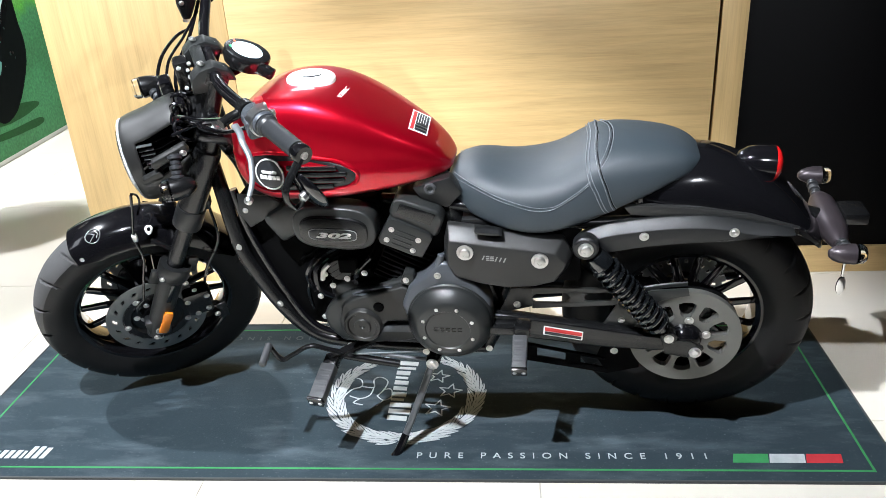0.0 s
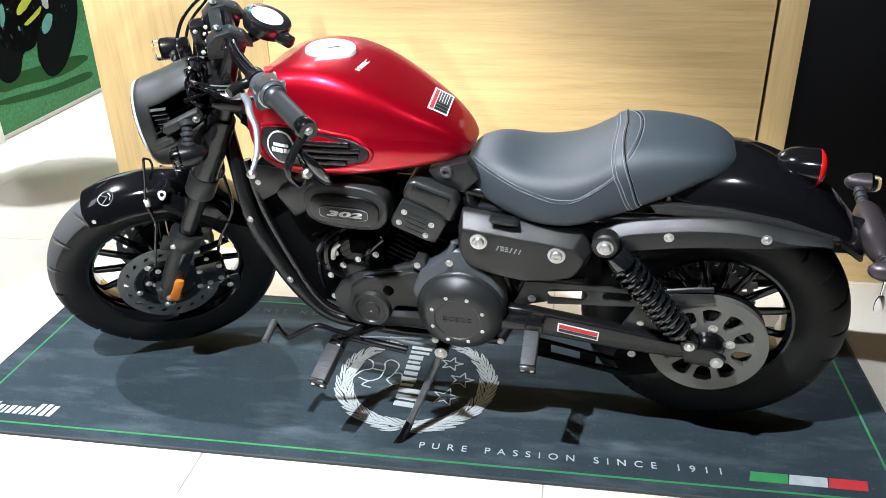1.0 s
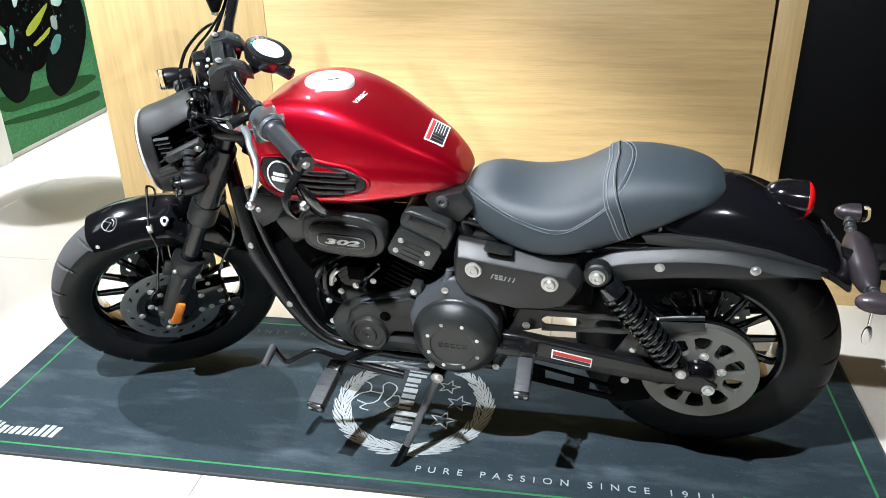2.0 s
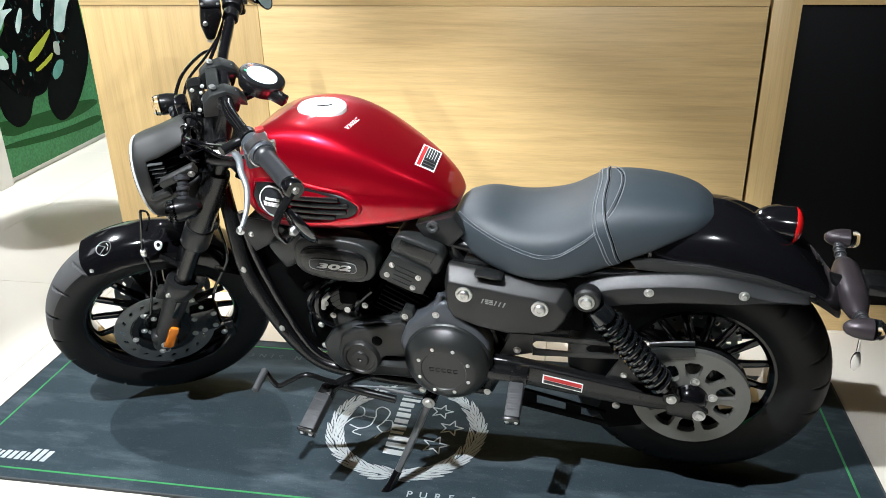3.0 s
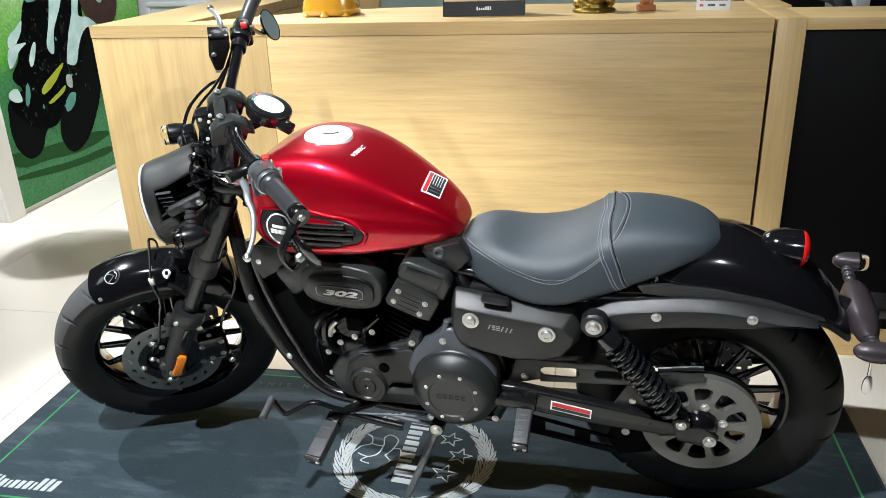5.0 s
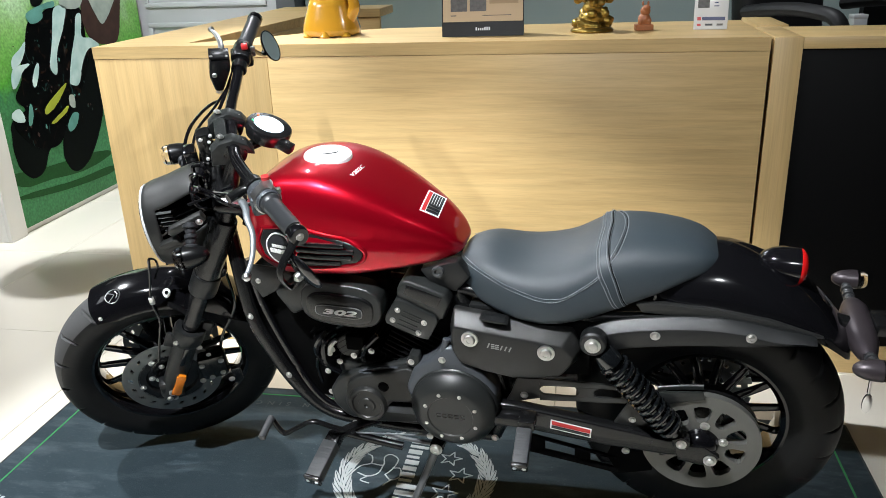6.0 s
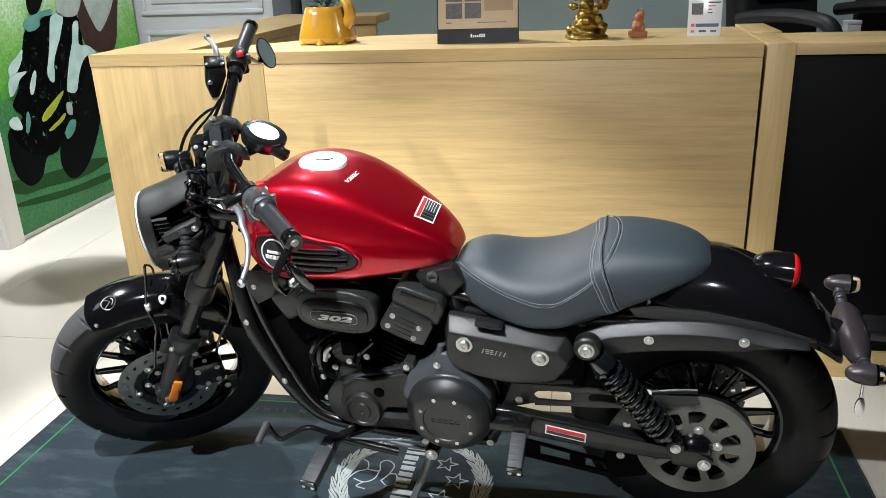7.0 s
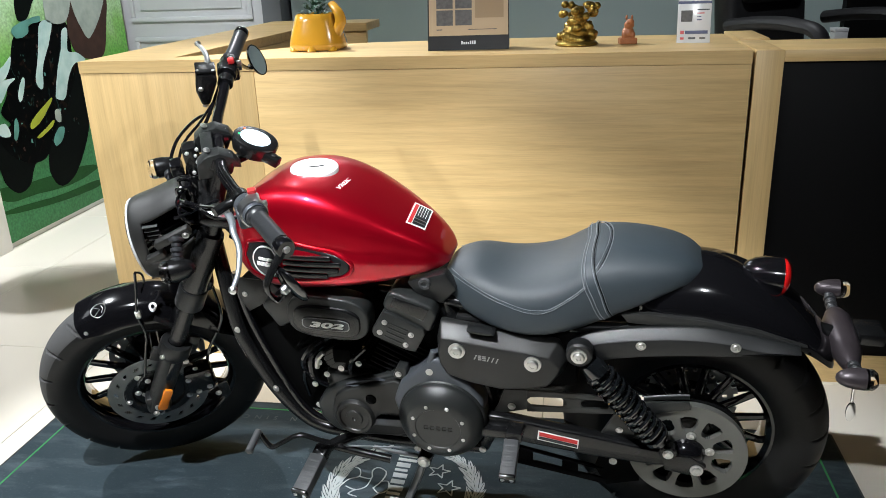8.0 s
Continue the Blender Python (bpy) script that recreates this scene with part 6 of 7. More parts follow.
def fork(side):
    y = side * 0.100
    f = part("fork_leg", cyl(mesh(), fork_at(0.475, y), fork_at(0.835, y), 0.0205, seg=24), BLACK_SATIN, bike, "black telescopic fork leg", at=STEER)
    bm = mesh()
    a, b = fork_at(0.478, y), fork_at(0.262, y)
    lathe(bm, [(0.021, -0.006), (0.0315, -0.006), (0.0325, 0.0), (0.0325, 0.03), (0.030, 0.04), (0.0285, 0.12), (0.026, 0.19), (0.022, 0.235), (0.012, (b - a).length), (0, (b - a).length)], a, b - a, 28)
    lathe(bm, [(0.022, 0.012), (0.0365, 0.012), (0.039, 0.006), (0.039, -0.024), (0.034, -0.034), (0.022, -0.034)], fork_at(0.478, y), -AX, 28, closed=True)
    for k in (-1, 1):
        box(bm, -0.013, 0.013, -0.006, 0.006, -0.030, 0.014, r=0.004, m=Matrix.Translation(fork_at(0.474, y) + Vector((k * 0.046, 0, k * 0.004))) @ pose(0, 0, 0, 0, 27.5, 0))
    box(bm, FRONT.x - 0.03, FRONT.x + 0.025, y - 0.018, y + 0.018, FRONT.z - 0.03, FRONT.z + 0.03, r=0.008)
    low = part("fork_slider", bm, BLACK_MATT, f, "matt black fork slider")
    part("slider_slot", box(mesh(), -0.006, 0.006, -0.034, -0.025, -0.03, 0.03, r=0.003, m=Matrix.Translation(fork_at(0.42, y)) @ pose(0, 0, 0, 0, 27.5, 0)), BLACK_GLOSS, low)
    part("fork_shroud", lathe(mesh(), [(0.021, 0), (0.029, 0), (0.030, 0.01), (0.030, 0.19), (0.028, 0.20), (0.02, 0.20)], fork_at(0.615, y), -AX, 26), BLACK_SATIN, f)
    bm = mesh()
    lathe(bm, [(0.028, 0), (0.033, 0.0), (0.034, 0.004), (0.034, 0.05), (0.033, 0.054), (0.028, 0.054)], fork_at(0.598, y), -AX, 26)
    part("lower_collar", bm, BLACK_MATT, f)
    part("fork_cap", lathe(mesh(), [(0.027, -0.012), (0.027, 0.0), (0.022, 0.004), (0.012, 0.004), (0.011, 0.009), (0, 0.009)], fork_at(0.846, y), -AX, 24), ALU if side == -1 else BLACK_SATIN, f, "bright fork cap" if side == -1 else "")
    if side == -1:
        bm = plate(mesh(), [(-0.012, -0.036), (0.008, -0.036), (0.012, -0.026), (0.0105, 0.0), (0.012, 0.026), (0.010, 0.036), (-0.008, 0.037), (-0.012, 0.026), (-0.0105, 0.0), (-0.0125, -0.026)], -0.005, 0.004, r=0.002)
        part("reflector", bm, AMBER, low, "amber fork reflector", at=Matrix.Translation(fork_at(0.326, -0.131) + Vector((0.010, 0, 0))) @ pose(0, 0, 0, 0, 27.5, 0))
        bolt("slider_bolt", low, fork_at(0.275, -0.124), r=0.006)
        bolt("slider_bolt", low, fork_at(0.468, -0.128) + Vector((-0.03, 0, 0.005)), r=0.0055)
        bolt("slider_bolt", low, fork_at(0.43, -0.12) + Vector((0.035, 0, 0.0)), r=0.0055)
    return f


fork(-1), fork(1)
part("lower_clamp", box(mesh(), -0.505, -0.435, -0.112, 0.112, 0.640, 0.672, r=0.010, m=Matrix.Translation((-0.47, 0, 0.656)) @ pose(0, 0, 0, 0, 27.5, 0) @ Matrix.Translation((0.47, 0, -0.656))), BLACK_SATIN, bike, "black lower fork clamp", STEER)
top = part("top_clamp", box(mesh(), -0.425, -0.345, -0.135, 0.135, 0.822, 0.846, r=0.010, m=Matrix.Translation((-0.385, 0, 0.834)) @ pose(0, 0, 0, 0, 27.5, 0) @ Matrix.Translation((0.385, 0, -0.834))), BLACK_SATIN, bike, "black top fork clamp", STEER)
part("stem_nut", lathe(mesh(), [(0.02, 0), (0.02, 0.012), (0.015, 0.016), (0, 0.016)], (-0.378, 0, 0.846), -AX, 6), BLACK_SATIN, top)

# front fender
def front_fender():
    rings = []
    for i in range(25):
        a = radians(28 + 87 * i / 24)
        taper = min(1, (0.55 + 0.45 * min(i, 24 - i) / 3))
        outer, inner = [], []
        for k in range(13):
            u = -1 + 2 * k / 12
            y = 0.070 * u * (0.9 + 0.1 * taper)
            r = 0.298 - 0.012 * u * u - 0.040 * abs(u) ** 6 * taper
            outer.append((FRONT.x + r * math.cos(a), y, FRONT.z + r * math.sin(a)))
            inner.append((FRONT.x + (r - 0.003) * math.cos(a), y * 0.965, FRONT.z + (r - 0.003) * math.sin(a)))
        rings.append(outer + inner[::-1])
    f = part("front_fender", loft(mesh(), rings), BLACK_GLOSS, bike, "gloss black front fender", STEER, sharp=50)
    for side in (-1, 1):
        bm = tube(mesh(), [(-0.60, side * 0.072, 0.555), (-0.565, side * 0.082, 0.52), (-0.555, side * 0.092, 0.49)], 0.008, seg=8, flat=0.5)
        part("fender_stay", bm, BLACK_SATIN, f)
    # emblem: a small ring with two slanting bars, laid on the crown
    def crown(t, y, lift=0.0008):
        a = radians(t)
        u = y / 0.07
        r = 0.298 - 0.012 * u * u - 0.040 * abs(u) ** 6 + lift
        return Vector((FRONT.x + r * math.cos(a), y, FRONT.z + r * math.sin(a)))
    ring = [crown(102 + 3.6 * math.cos(q), -0.032 + 0.018 * math.sin(q)) for q in [2 * math.pi * i / 24 for i in range(25)]]
    bm = tube(mesh(), ring, 0.0012, seg=6, n=1)
    tube(bm, [crown(104.2, -0.045), crown(101, -0.032), crown(104.2, -0.020)], 0.001, seg=6, bend=False)
    tube(bm, [crown(100.5, -0.042), crown(99.5, -0.032), crown(100.5, -0.022)], 0.001, seg=6, bend=False)
    part("emblem", bm, ALU, f, "pale ring emblem")
    bm = mesh()
    grid = [[bm.verts.new(crown(77 + 1.9 * math.cos(q) * s, -0.052 + 0.008 * math.sin(q) * s, 0.001)) for q in [2 * math.pi * i / 20 for i in range(20)]] for s in (0.45, 1.0)]
    for i in range(20):
        bm.faces.new((grid[0][i], grid[0][(i + 1) % 20], grid[1][(i + 1) % 20], grid[1][i]))
    part("sticker_ring", bm, STICKER_WHITE, f)
    bolt("fender_bolt", f, crown(112, -0.062), axis=(-0.3, -1, 0.3), r=0.004)
    for y0 in (-0.068,):
        bm = mesh()
        tube(bm, [(-0.601, y0 - 0.007, 0.704), (-0.615, y0 - 0.007, 0.649), (-0.633, y0 - 0.007, 0.578), (-0.632, y0 - 0.01, 0.512), (-0.650, y0 - 0.012, 0.455), (-0.672, y0 - 0.02, 0.385)], 0.0034, seg=8)
        tube(bm, [(-0.600, y0 - 0.005, 0.706), (-0.591, y0 + 0.006, 0.690), (-0.592, y0 + 0.008, 0.666), (-0.606, y0 - 0.002, 0.640)], 0.0026, seg=8)
        part("brake_hose", bm, BLACK_GLOSS, f, "thin black brake hose")
        part("hose_clip", box(mesh(), -0.637, -0.625, y0 - 0.014, y0 - 0.002, 0.570, 0.590, r=0.003), STEEL, f)


front_fender()
bm = mesh()
box(bm, -0.585, -0.515, -0.105, -0.055, 0.285, 0.365, r=0.012)
caliper = part("brake_caliper", bm, BLACK_SATIN, bike, "black brake caliper", STEER)
for p in ((-0.575, -0.106, 0.345), (-0.53, -0.106, 0.305), (-0.56, -0.106, 0.296), (-0.525, -0.106, 0.35)):
    bolt("caliper_bolt", caliper, p, r=0.0055)
part("caliper_hose", tube(mesh(), [(-0.53, -0.07, 0.33), (-0.506, -0.066, 0.40), (-0.458, -0.064, 0.479), (-0.447, -0.062, 0.535), (-0.449, -0.06, 0.63)], 0.004, seg=8), BLACK_GLOSS, caliper)
for p, r in (((-0.690, -0.082, 0.372), 0.006), ((-0.674, -0.082, 0.355), 0.0055), ((-0.708, -0.082, 0.320), 0.006), ((-0.694, -0.082, 0.310), 0.0055), ((-0.548, -0.108, 0.385), 0.0045), ((-0.515, -0.106, 0.272), 0.006)):
    bolt("caliper_bolt", caliper, p, r=r)
part("sensor_lead", tube(mesh(), [(-0.672, -0.088, 0.385), (-0.690, -0.090, 0.372), (-0.700, -0.088, 0.345), (-0.690, -0.086, 0.322)], 0.003, seg=8), BLACK_GLOSS, caliper)
part("caliper_tab", box(mesh(), -0.512, -0.486, -0.100, -0.085, 0.245, 0.30, r=0.004), BLACK_SATIN, caliper)
part("axle", cyl(mesh(), (FRONT.x, -0.128, FRONT.z), (FRONT.x, 0.128, FRONT.z), 0.011, seg=16), STEEL, front_wheel)

# headlight
NACELLE = [(-0.573, 0.083, 0.097, 0.733), (-0.569, 0.088, 0.101, 0.733), (-0.555, 0.092, 0.104, 0.735), (-0.518, 0.093, 0.105, 0.745), (-0.482, 0.089, 0.105, 0.760), (-0.455, 0.083, 0.102, 0.773), (-0.438, 0.076, 0.095, 0.780)]


def headlight():
    tip = -0.07
    turn = STEER @ Matrix.Translation((-0.45, 0, 0.75)) @ pose(0, 0, 0, 0, 0, -7) @ Matrix.Translation((0.45, 0, -0.75))
    xs = [q[0] for q in NACELLE]
    bm = mesh()
    rings, cuts = [], [-0.573, -0.569, -0.562] + [-0.555 + 0.0065 * i for i in range(19)]
    for x in cuts:
        rx, rz, z = [float(np.interp(x, xs, [q[k] for q in NACELLE])) for k in (1, 2, 3)]
        k = tip * min(1.0, (-0.43 - x) / 0.13)
        rings.append([(x + k * (zz - z), yy, zz) for yy, zz in oval(0, z, rx, rz, 96, power=2.15)])
    loft(bm, rings, caps=False)
    gone = []
    bm.faces.ensure_lookup_table()
    for k, x in enumerate(cuts[:-1]):
        if x > -0.545:
            gone += [bm.faces[96 * k + i] for i in list(range(35, 49)) + list(range(0, 13)) + [95]]
    bmesh.ops.delete(bm, geom=gone, context="FACES")
    h = part("headlight", bm, GREY_COVER, bike, "matt black headlight nacelle with white rim", turn, sharp=45)
    m = h.modifiers.new("wall", "SOLIDIFY")
    m.thickness, m.offset = 0.004, -1
    part("rim", tube(mesh(), [(-0.5745 + tip * 0.098 * math.sin(a), 0.084 * math.cos(a), 0.733 + 0.098 * math.sin(a)) for a in [2 * math.pi * i / 48 for i in range(49)]], 0.0028, seg=8, n=1), HEAD_RING, h, "white headlight rim")
    part("lens", loft(mesh(), [[(-0.574 - d + tip * (zz - 0.733), yy, zz) for yy, zz in oval(0, 0.733, 0.083 * s, 0.097 * s, 40)] for s, d in ((1.0, 0.0), (0.85, 0.010), (0.5, 0.016), (0.1, 0.018))]), CLEAR_LENS, h)
    part("lamp_bowl", loft(mesh(), [[(x, yy, zz) for yy, zz in oval(0, z, r, r * 1.1, 32)] for x, r, z in ((-0.566, 0.078, 0.737), (-0.54, 0.064, 0.742), (-0.49, 0.052, 0.758), (-0.44, 0.040, 0.775))]), BLACK_GLOSS, h)
    for side in (-1, 1):
        for k in range(6):
            z = 0.812 - 0.0120 * k
            part("slat", box(mesh(), -0.545 + 0.002 * k, -0.512 + 0.001 * k, side * 0.066 - 0.005, side * 0.066 + 0.004, z - 0.0008, z + 0.0008, r=0.0003), PEG_RUBBER if side == -1 else BLACK_SATIN, h)
        for x0, z0, x1, z1, thick in ((-0.522, 0.783, -0.436, 0.816, 0.011), (-0.552, 0.744, -0.505, 0.759, 0.009)):
            n = Vector((x1 - x0, z1 - z0)).normalized()
            ux, uz = -n.y * thick, n.x * thick
            poly = [(x0 - ux, z0 - uz), (x1 - ux, z1 - uz), (x1 + ux, z1 + uz), (x0 + ux + 0.006, z0 + uz), (x0, z0 + 0.3 * thick)]
            part("lamp_bracket", plate(mesh(), poly, side * 0.100 - 0.010, side * 0.100 + 0.010, r=0.004), GREY_COVER, h, "graphite lamp bracket")
        bolt("bracket_bolt", h, (-0.447, side * 0.110, 0.806), axis=(0, side, 0), r=0.006)
    return h


headlight()
for side, p in ((-1, (-0.490, -0.172, 0.766)), (1, (-0.497, 0.172, 0.812))):
    s = bullet("front_signal", bike, p, 0.078, 0.026, BLACK_SATIN, CLEAR_LENS, (-1, 0, 0.02), at=STEER)
    bm = mesh()
    root = Vector((-0.478, side * 0.122, 0.820 if side == -1 else 0.80))
    for i in range(5):
        a = root.lerp(Vector(p), 0.05 + 0.15 * i)
        b = root.lerp(Vector(p), 0.17 + 0.15 * i)
        cyl(bm, a, b, (0.016, 0.0115, 0.014, 0.0115, 0.0145)[i], seg=16)
    cyl(bm, root, p, 0.010, seg=12)
    part("stalk", bm, GRIP_RUBBER, s)

# handlebar
BAR = [(-0.345, 0.0, 0.945), (-0.347, 0.07, 0.948), (-0.343, 0.13, 0.956), (-0.331, 0.19, 0.966), (-0.317, 0.25, 0.978), (-0.302, 0.31, 0.988), (-0.284, 0.36, 0.992), (-0.254, 0.462, 1.002)]
BAR_FAR = [(-0.345, 0.03, 0.945), (-0.344, 0.08, 0.946), (-0.336, 0.13, 0.949), (-0.322, 0.19, 0.953), (-0.305, 0.26, 0.961), (-0.288, 0.33, 0.972), (-0.243, 0.462, 0.982)]
line = [(x, -y, z) for x, y, z in BAR[:0:-1]] + BAR_FAR
bar = part("handlebar", tube(mesh(), line, 0.0128, seg=14), BLACK_GLOSS, bike, "gloss black wide handlebar", STEER)
for side in (-1, 1):
    y = side * 0.052
    bm = mesh()
    cyl(bm, (-0.382, y, 0.842), (-0.350, y, 0.936), 0.022, 0.024, seg=20)
    box(bm, -0.373, -0.317, y - 0.020, y + 0.020, 0.917, 0.957, r=0.008, m=Matrix.Translation((-0.345, 0, 0.941)) @ pose(0, 0, 0, 0, 25, 0) @ Matrix.Translation((0.345, 0, -0.941)))
    riser = part("riser", bm, BLACK_SATIN, bar)
    for dx, dz in ((-0.024, 0.036), (0.016, 0.016)):
        bolt("clamp_bolt", riser, (-0.345 + dx, y, 0.938 + dz), axis=(0.42, 0, 0.9), r=0.006)
for side in (-1, 1):
    part("bar_clamp", plate(mesh(), [(-0.402, 0.915), (-0.396, 0.950), (-0.376, 0.966), (-0.345, 0.970), (-0.318, 0.952), (-0.306, 0.924), (-0.338, 0.935), (-0.362, 0.912)], side * 0.054 - 0.017, side * 0.054 + 0.017, r=0.003), ENGINE, bar, "graphite bar clamp")
part("clamp_bridge", box(mesh(), -0.382, -0.356, -0.040, 0.040, 0.946, 0.965, r=0.003), ENGINE, bar)


def bar_at(y):
    rows = BAR_FAR if y > 0 else BAR
    ys = [p[1] for p in rows]
    return Vector((float(np.interp(abs(y), ys, [p[0] for p in rows])), y, float(np.interp(abs(y), ys, [p[2] for p in rows]))))


for side in (-1, 1):
    a, b = bar_at(side * 0.345), bar_at(side * 0.452)
    g = part("grip", lathe(mesh(), [(0, -0.004), (0.021, -0.004), (0.0215, 0.003), (0.0175, 0.008)] + [(0.0172 + 0.0008 * (k % 2), 0.01 + 0.0052 * k) for k in range(20)] + [(0.0185, (b - a).length), (0, (b - a).length)], a, b - a, 24), GRIP_RUBBER, bar, "dark ribbed rubber grip")
    c = bar_at(side * 0.458)
    d = (b - a).normalized()
    part("bar_end", lathe(mesh(), [(0, 0), (0.0175, 0), (0.019, 0.003), (0.019, 0.018), (0.0165, 0.022), (0.006, 0.022), (0.005, 0.018), (0, 0.018)], b + d * 0.001, d, 24), BLACK_GLOSS, bar)
    bolt("bar_end_bolt", bar, b + d * 0.022, axis=d, r=0.0065)
    a2, b2 = bar_at(side * 0.285), bar_at(side * 0.340)
    bm = mesh()
    lathe(bm, [(0, 0), (0.022, 0), (0.0245, 0.004), (0.0245, (b2 - a2).length - 0.004), (0.022, (b2 - a2).length), (0, (b2 - a2).length)], a2, b2 - a2, 22)
    m = (a2 + b2) / 2
    box(bm, m.x - 0.028, m.x + 0.024, m.y - 0.022, m.y + 0.022, m.z - 0.030, m.z + 0.012, r=0.008)
    sw = part("switch_housing", bm, ENGINE_GREY if side == -1 else BLACK_SATIN, bar)
    if side == -1:
        part("switch_collar", lathe(mesh(), [(0.020, 0), (0.0275, 0.001), (0.0275, 0.024), (0.020, 0.025)], a2.lerp(b2, 0.45), b2 - a2, 24, closed=True), ALU, sw, "silver switch collar")
    part("switch_plate", box(mesh(), m.x - 0.004, m.x + 0.022, m.y - 0.017, m.y + 0.017, m.z + 0.013, m.z + 0.027, r=0.005), ALU if side == -1 else BLACK_SATIN, sw, "silver switch block" if side == -1 else "")
    part("button", box(mesh(), m.x + 0.002, m.x + 0.018, m.y - side * 0.018 - 0.007, m.y - side * 0.018 + 0.007, m.z + 0.020, m.z + 0.034, r=0.003), STICKER_RED, sw, "red switch button")
    part("button", box(mesh(), m.x + 0.022, m.x + 0.034, m.y - 0.012, m.y - 0.002, m.z + 0.006, m.z + 0.018, r=0.003), ALU, sw)
    part("button", box(mesh(), m.x + 0.020, m.x + 0.032, m.y + 0.004, m.y + 0.014, m.z - 0.016, m.z - 0.004, r=0.003), GRIP_RUBBER, sw)
# levers
perch = bar_at(-0.262)
bm = mesh()
cyl(bm, bar_at(-0.272), bar_at(-0.248), 0.019, seg=20)
tube(bm, [perch, perch + Vector((-0.03, -0.005, -0.004)), perch + Vector((-0.055, -0.02, -0.004))], 0.010, seg=10)
lv = part("clutch_perch", bm, BLACK_SATIN, bar)
part("clutch_lever", tube(mesh(), [(-0.345, -0.282, 0.966), (-0.340, -0.306, 0.963), (-0.341, -0.330, 0.957), (-0.337, -0.360, 0.940), (-0.346, -0.400, 0.920), (-0.362, -0.430, 0.906)], (0.0078, 0.0046), seg=12, flat=0.5), LEVER, lv, "silver clutch lever")
part("lever_ball", lathe(mesh(), [(0, -0.009), (0.006, -0.0065), (0.009, 0), (0.006, 0.0065), (0, 0.009)], (-0.363, -0.433, 0.904), (0, 1, 0), 16), ALU, lv)
bm = mesh()
cyl(bm, bar_at(0.272), bar_at(0.248), 0.019, seg=20)
q = bar_at(0.262)
plate(bm, [(-0.3665, 1.006), (-0.3225, 0.998), (-0.3235, 0.975), (-0.336, 0.950), (-0.355, 0.917), (-0.3735, 0.920), (-0.3785, 0.960)], 0.238, 0.288, r=0.006, seg=3)
mc = part("master_cylinder", bm, BLACK_SATIN, bar, "black brake fluid reservoir")
part("reservoir_lid", plate(mesh(), [(-0.3675, 1.012), (-0.3205, 1.0035), (-0.3215, 0.997), (-0.3685, 1.0055)], 0.237, 0.289, r=0.002), BLACK_SATIN, mc)
part("sight_glass", lathe(mesh(), [(0, 0.0025), (0.0042, 0.0022), (0.0062, 0), (0, 0)], (-0.366, 0.2375, 0.964), (0, -1, 0), 18), ALU, mc)
for x, z in ((-0.362, 1.0125), (-0.327, 1.006)):
    bolt("lid_screw", mc, (x, 0.243, z), axis=(0.1, 0, 1), r=0.003)
part("brake_lever", tube(mesh(), [(-0.341, 0.262, 0.990), (-0.3365, 0.290, 1.003), (-0.3377, 0.330, 1.006), (-0.344, 0.360, 1.008), (-0.3532, 0.390, 1.008)], (0.0082, 0.0052), seg=10, flat=0.7), ALU, mc, "silver brake lever")
part("lever_ball", lathe(mesh(), [(0, -0.008), (0.0055, -0.006), (0.008, 0), (0.0055, 0.006), (0, 0.008)], (-0.3534, 0.394, 1.008), (0, 1, 0), 16), ALU, mc)
part("banjo_bolt", cyl(mesh(), (-0.367, q.y, 0.904), (-0.364, q.y, 0.921), 0.009, seg=6), STEEL, mc)


# bar-end mirrors
def mirror(centre, facing, r, arm):
    c = Vector(centre)
    f = Vector(facing).normalized()
    mr = part("mirror", lathe(mesh(), [(0, -0.012), (r * 0.5, -0.011), (r * 0.9, -0.005), (r, 0.0), (r, 0.003), (r * 0.95, 0.0035), (r * 0.94, 0.002), (0, 0.002)], c, f, 36), BLACK_GLOSS, bar, "round bar-end mirror")
    part("mirror_glass", lathe(mesh(), [(0, 0.0024), (r * 0.93, 0.0024), (r * 0.93, 0.0018), (0, 0.0018)], c, f, 36), MIRROR, mr)
    part("mirror_arm", tube(mesh(), [*arm, c - f * 0.012], 0.0095, seg=10, n=3, flat=0.55), BLACK_SATIN, mr)
    part("mirror_joint", lathe(mesh(), [(0, -0.012), (0.009, -0.006), (0.009, 0.006), (0, 0.012)], c - f * 0.014, f, 16), ALU, mr)


mirror((-0.256, -0.490, 0.937), (0.85, 0.45, 0.25), 0.042, [bar_at(-0.468), (-0.299, -0.487, 0.947), (-0.291, -0.487, 0.907), (-0.276, -0.490, 0.912)])
mirror((-0.2187, 0.468, 0.898), (0.867, -0.321, 0.382), 0.043, [bar_at(0.345), bar_at(0.352) + Vector((0.012, 0.012, -0.022)), (-0.243, 0.440, 0.892)])

# gauge
gn = Vector((0.45, 0.0, 0.89)).normalized()
gc = Vector((-0.266, 0, 0.938))
gauge = part("gauge", lathe(mesh(), [(0, -0.030), (0.036, -0.029), (0.046, -0.023), (0.0505, -0.010), (0.0515, 0.006), (0.0495, 0.009), (0.047, 0.0095), (0, 0.0095)], gc, gn, 48), BLACK_SATIN, bike, "round digital gauge with lit screen", STEER)
_, gu, gv = frame_of(gn)
part("screen", lathe(mesh(), [(0, 0.0104), (0.0335, 0.0104), (0.034, 0.0098), (0, 0.0096)], gc + Vector((-0.002, 0.0, 0.001)), gn, 40), SCREEN, gauge, "lit pale blue screen")
side_v = Vector((0, 1, 0))
fore = gn.cross(side_v)
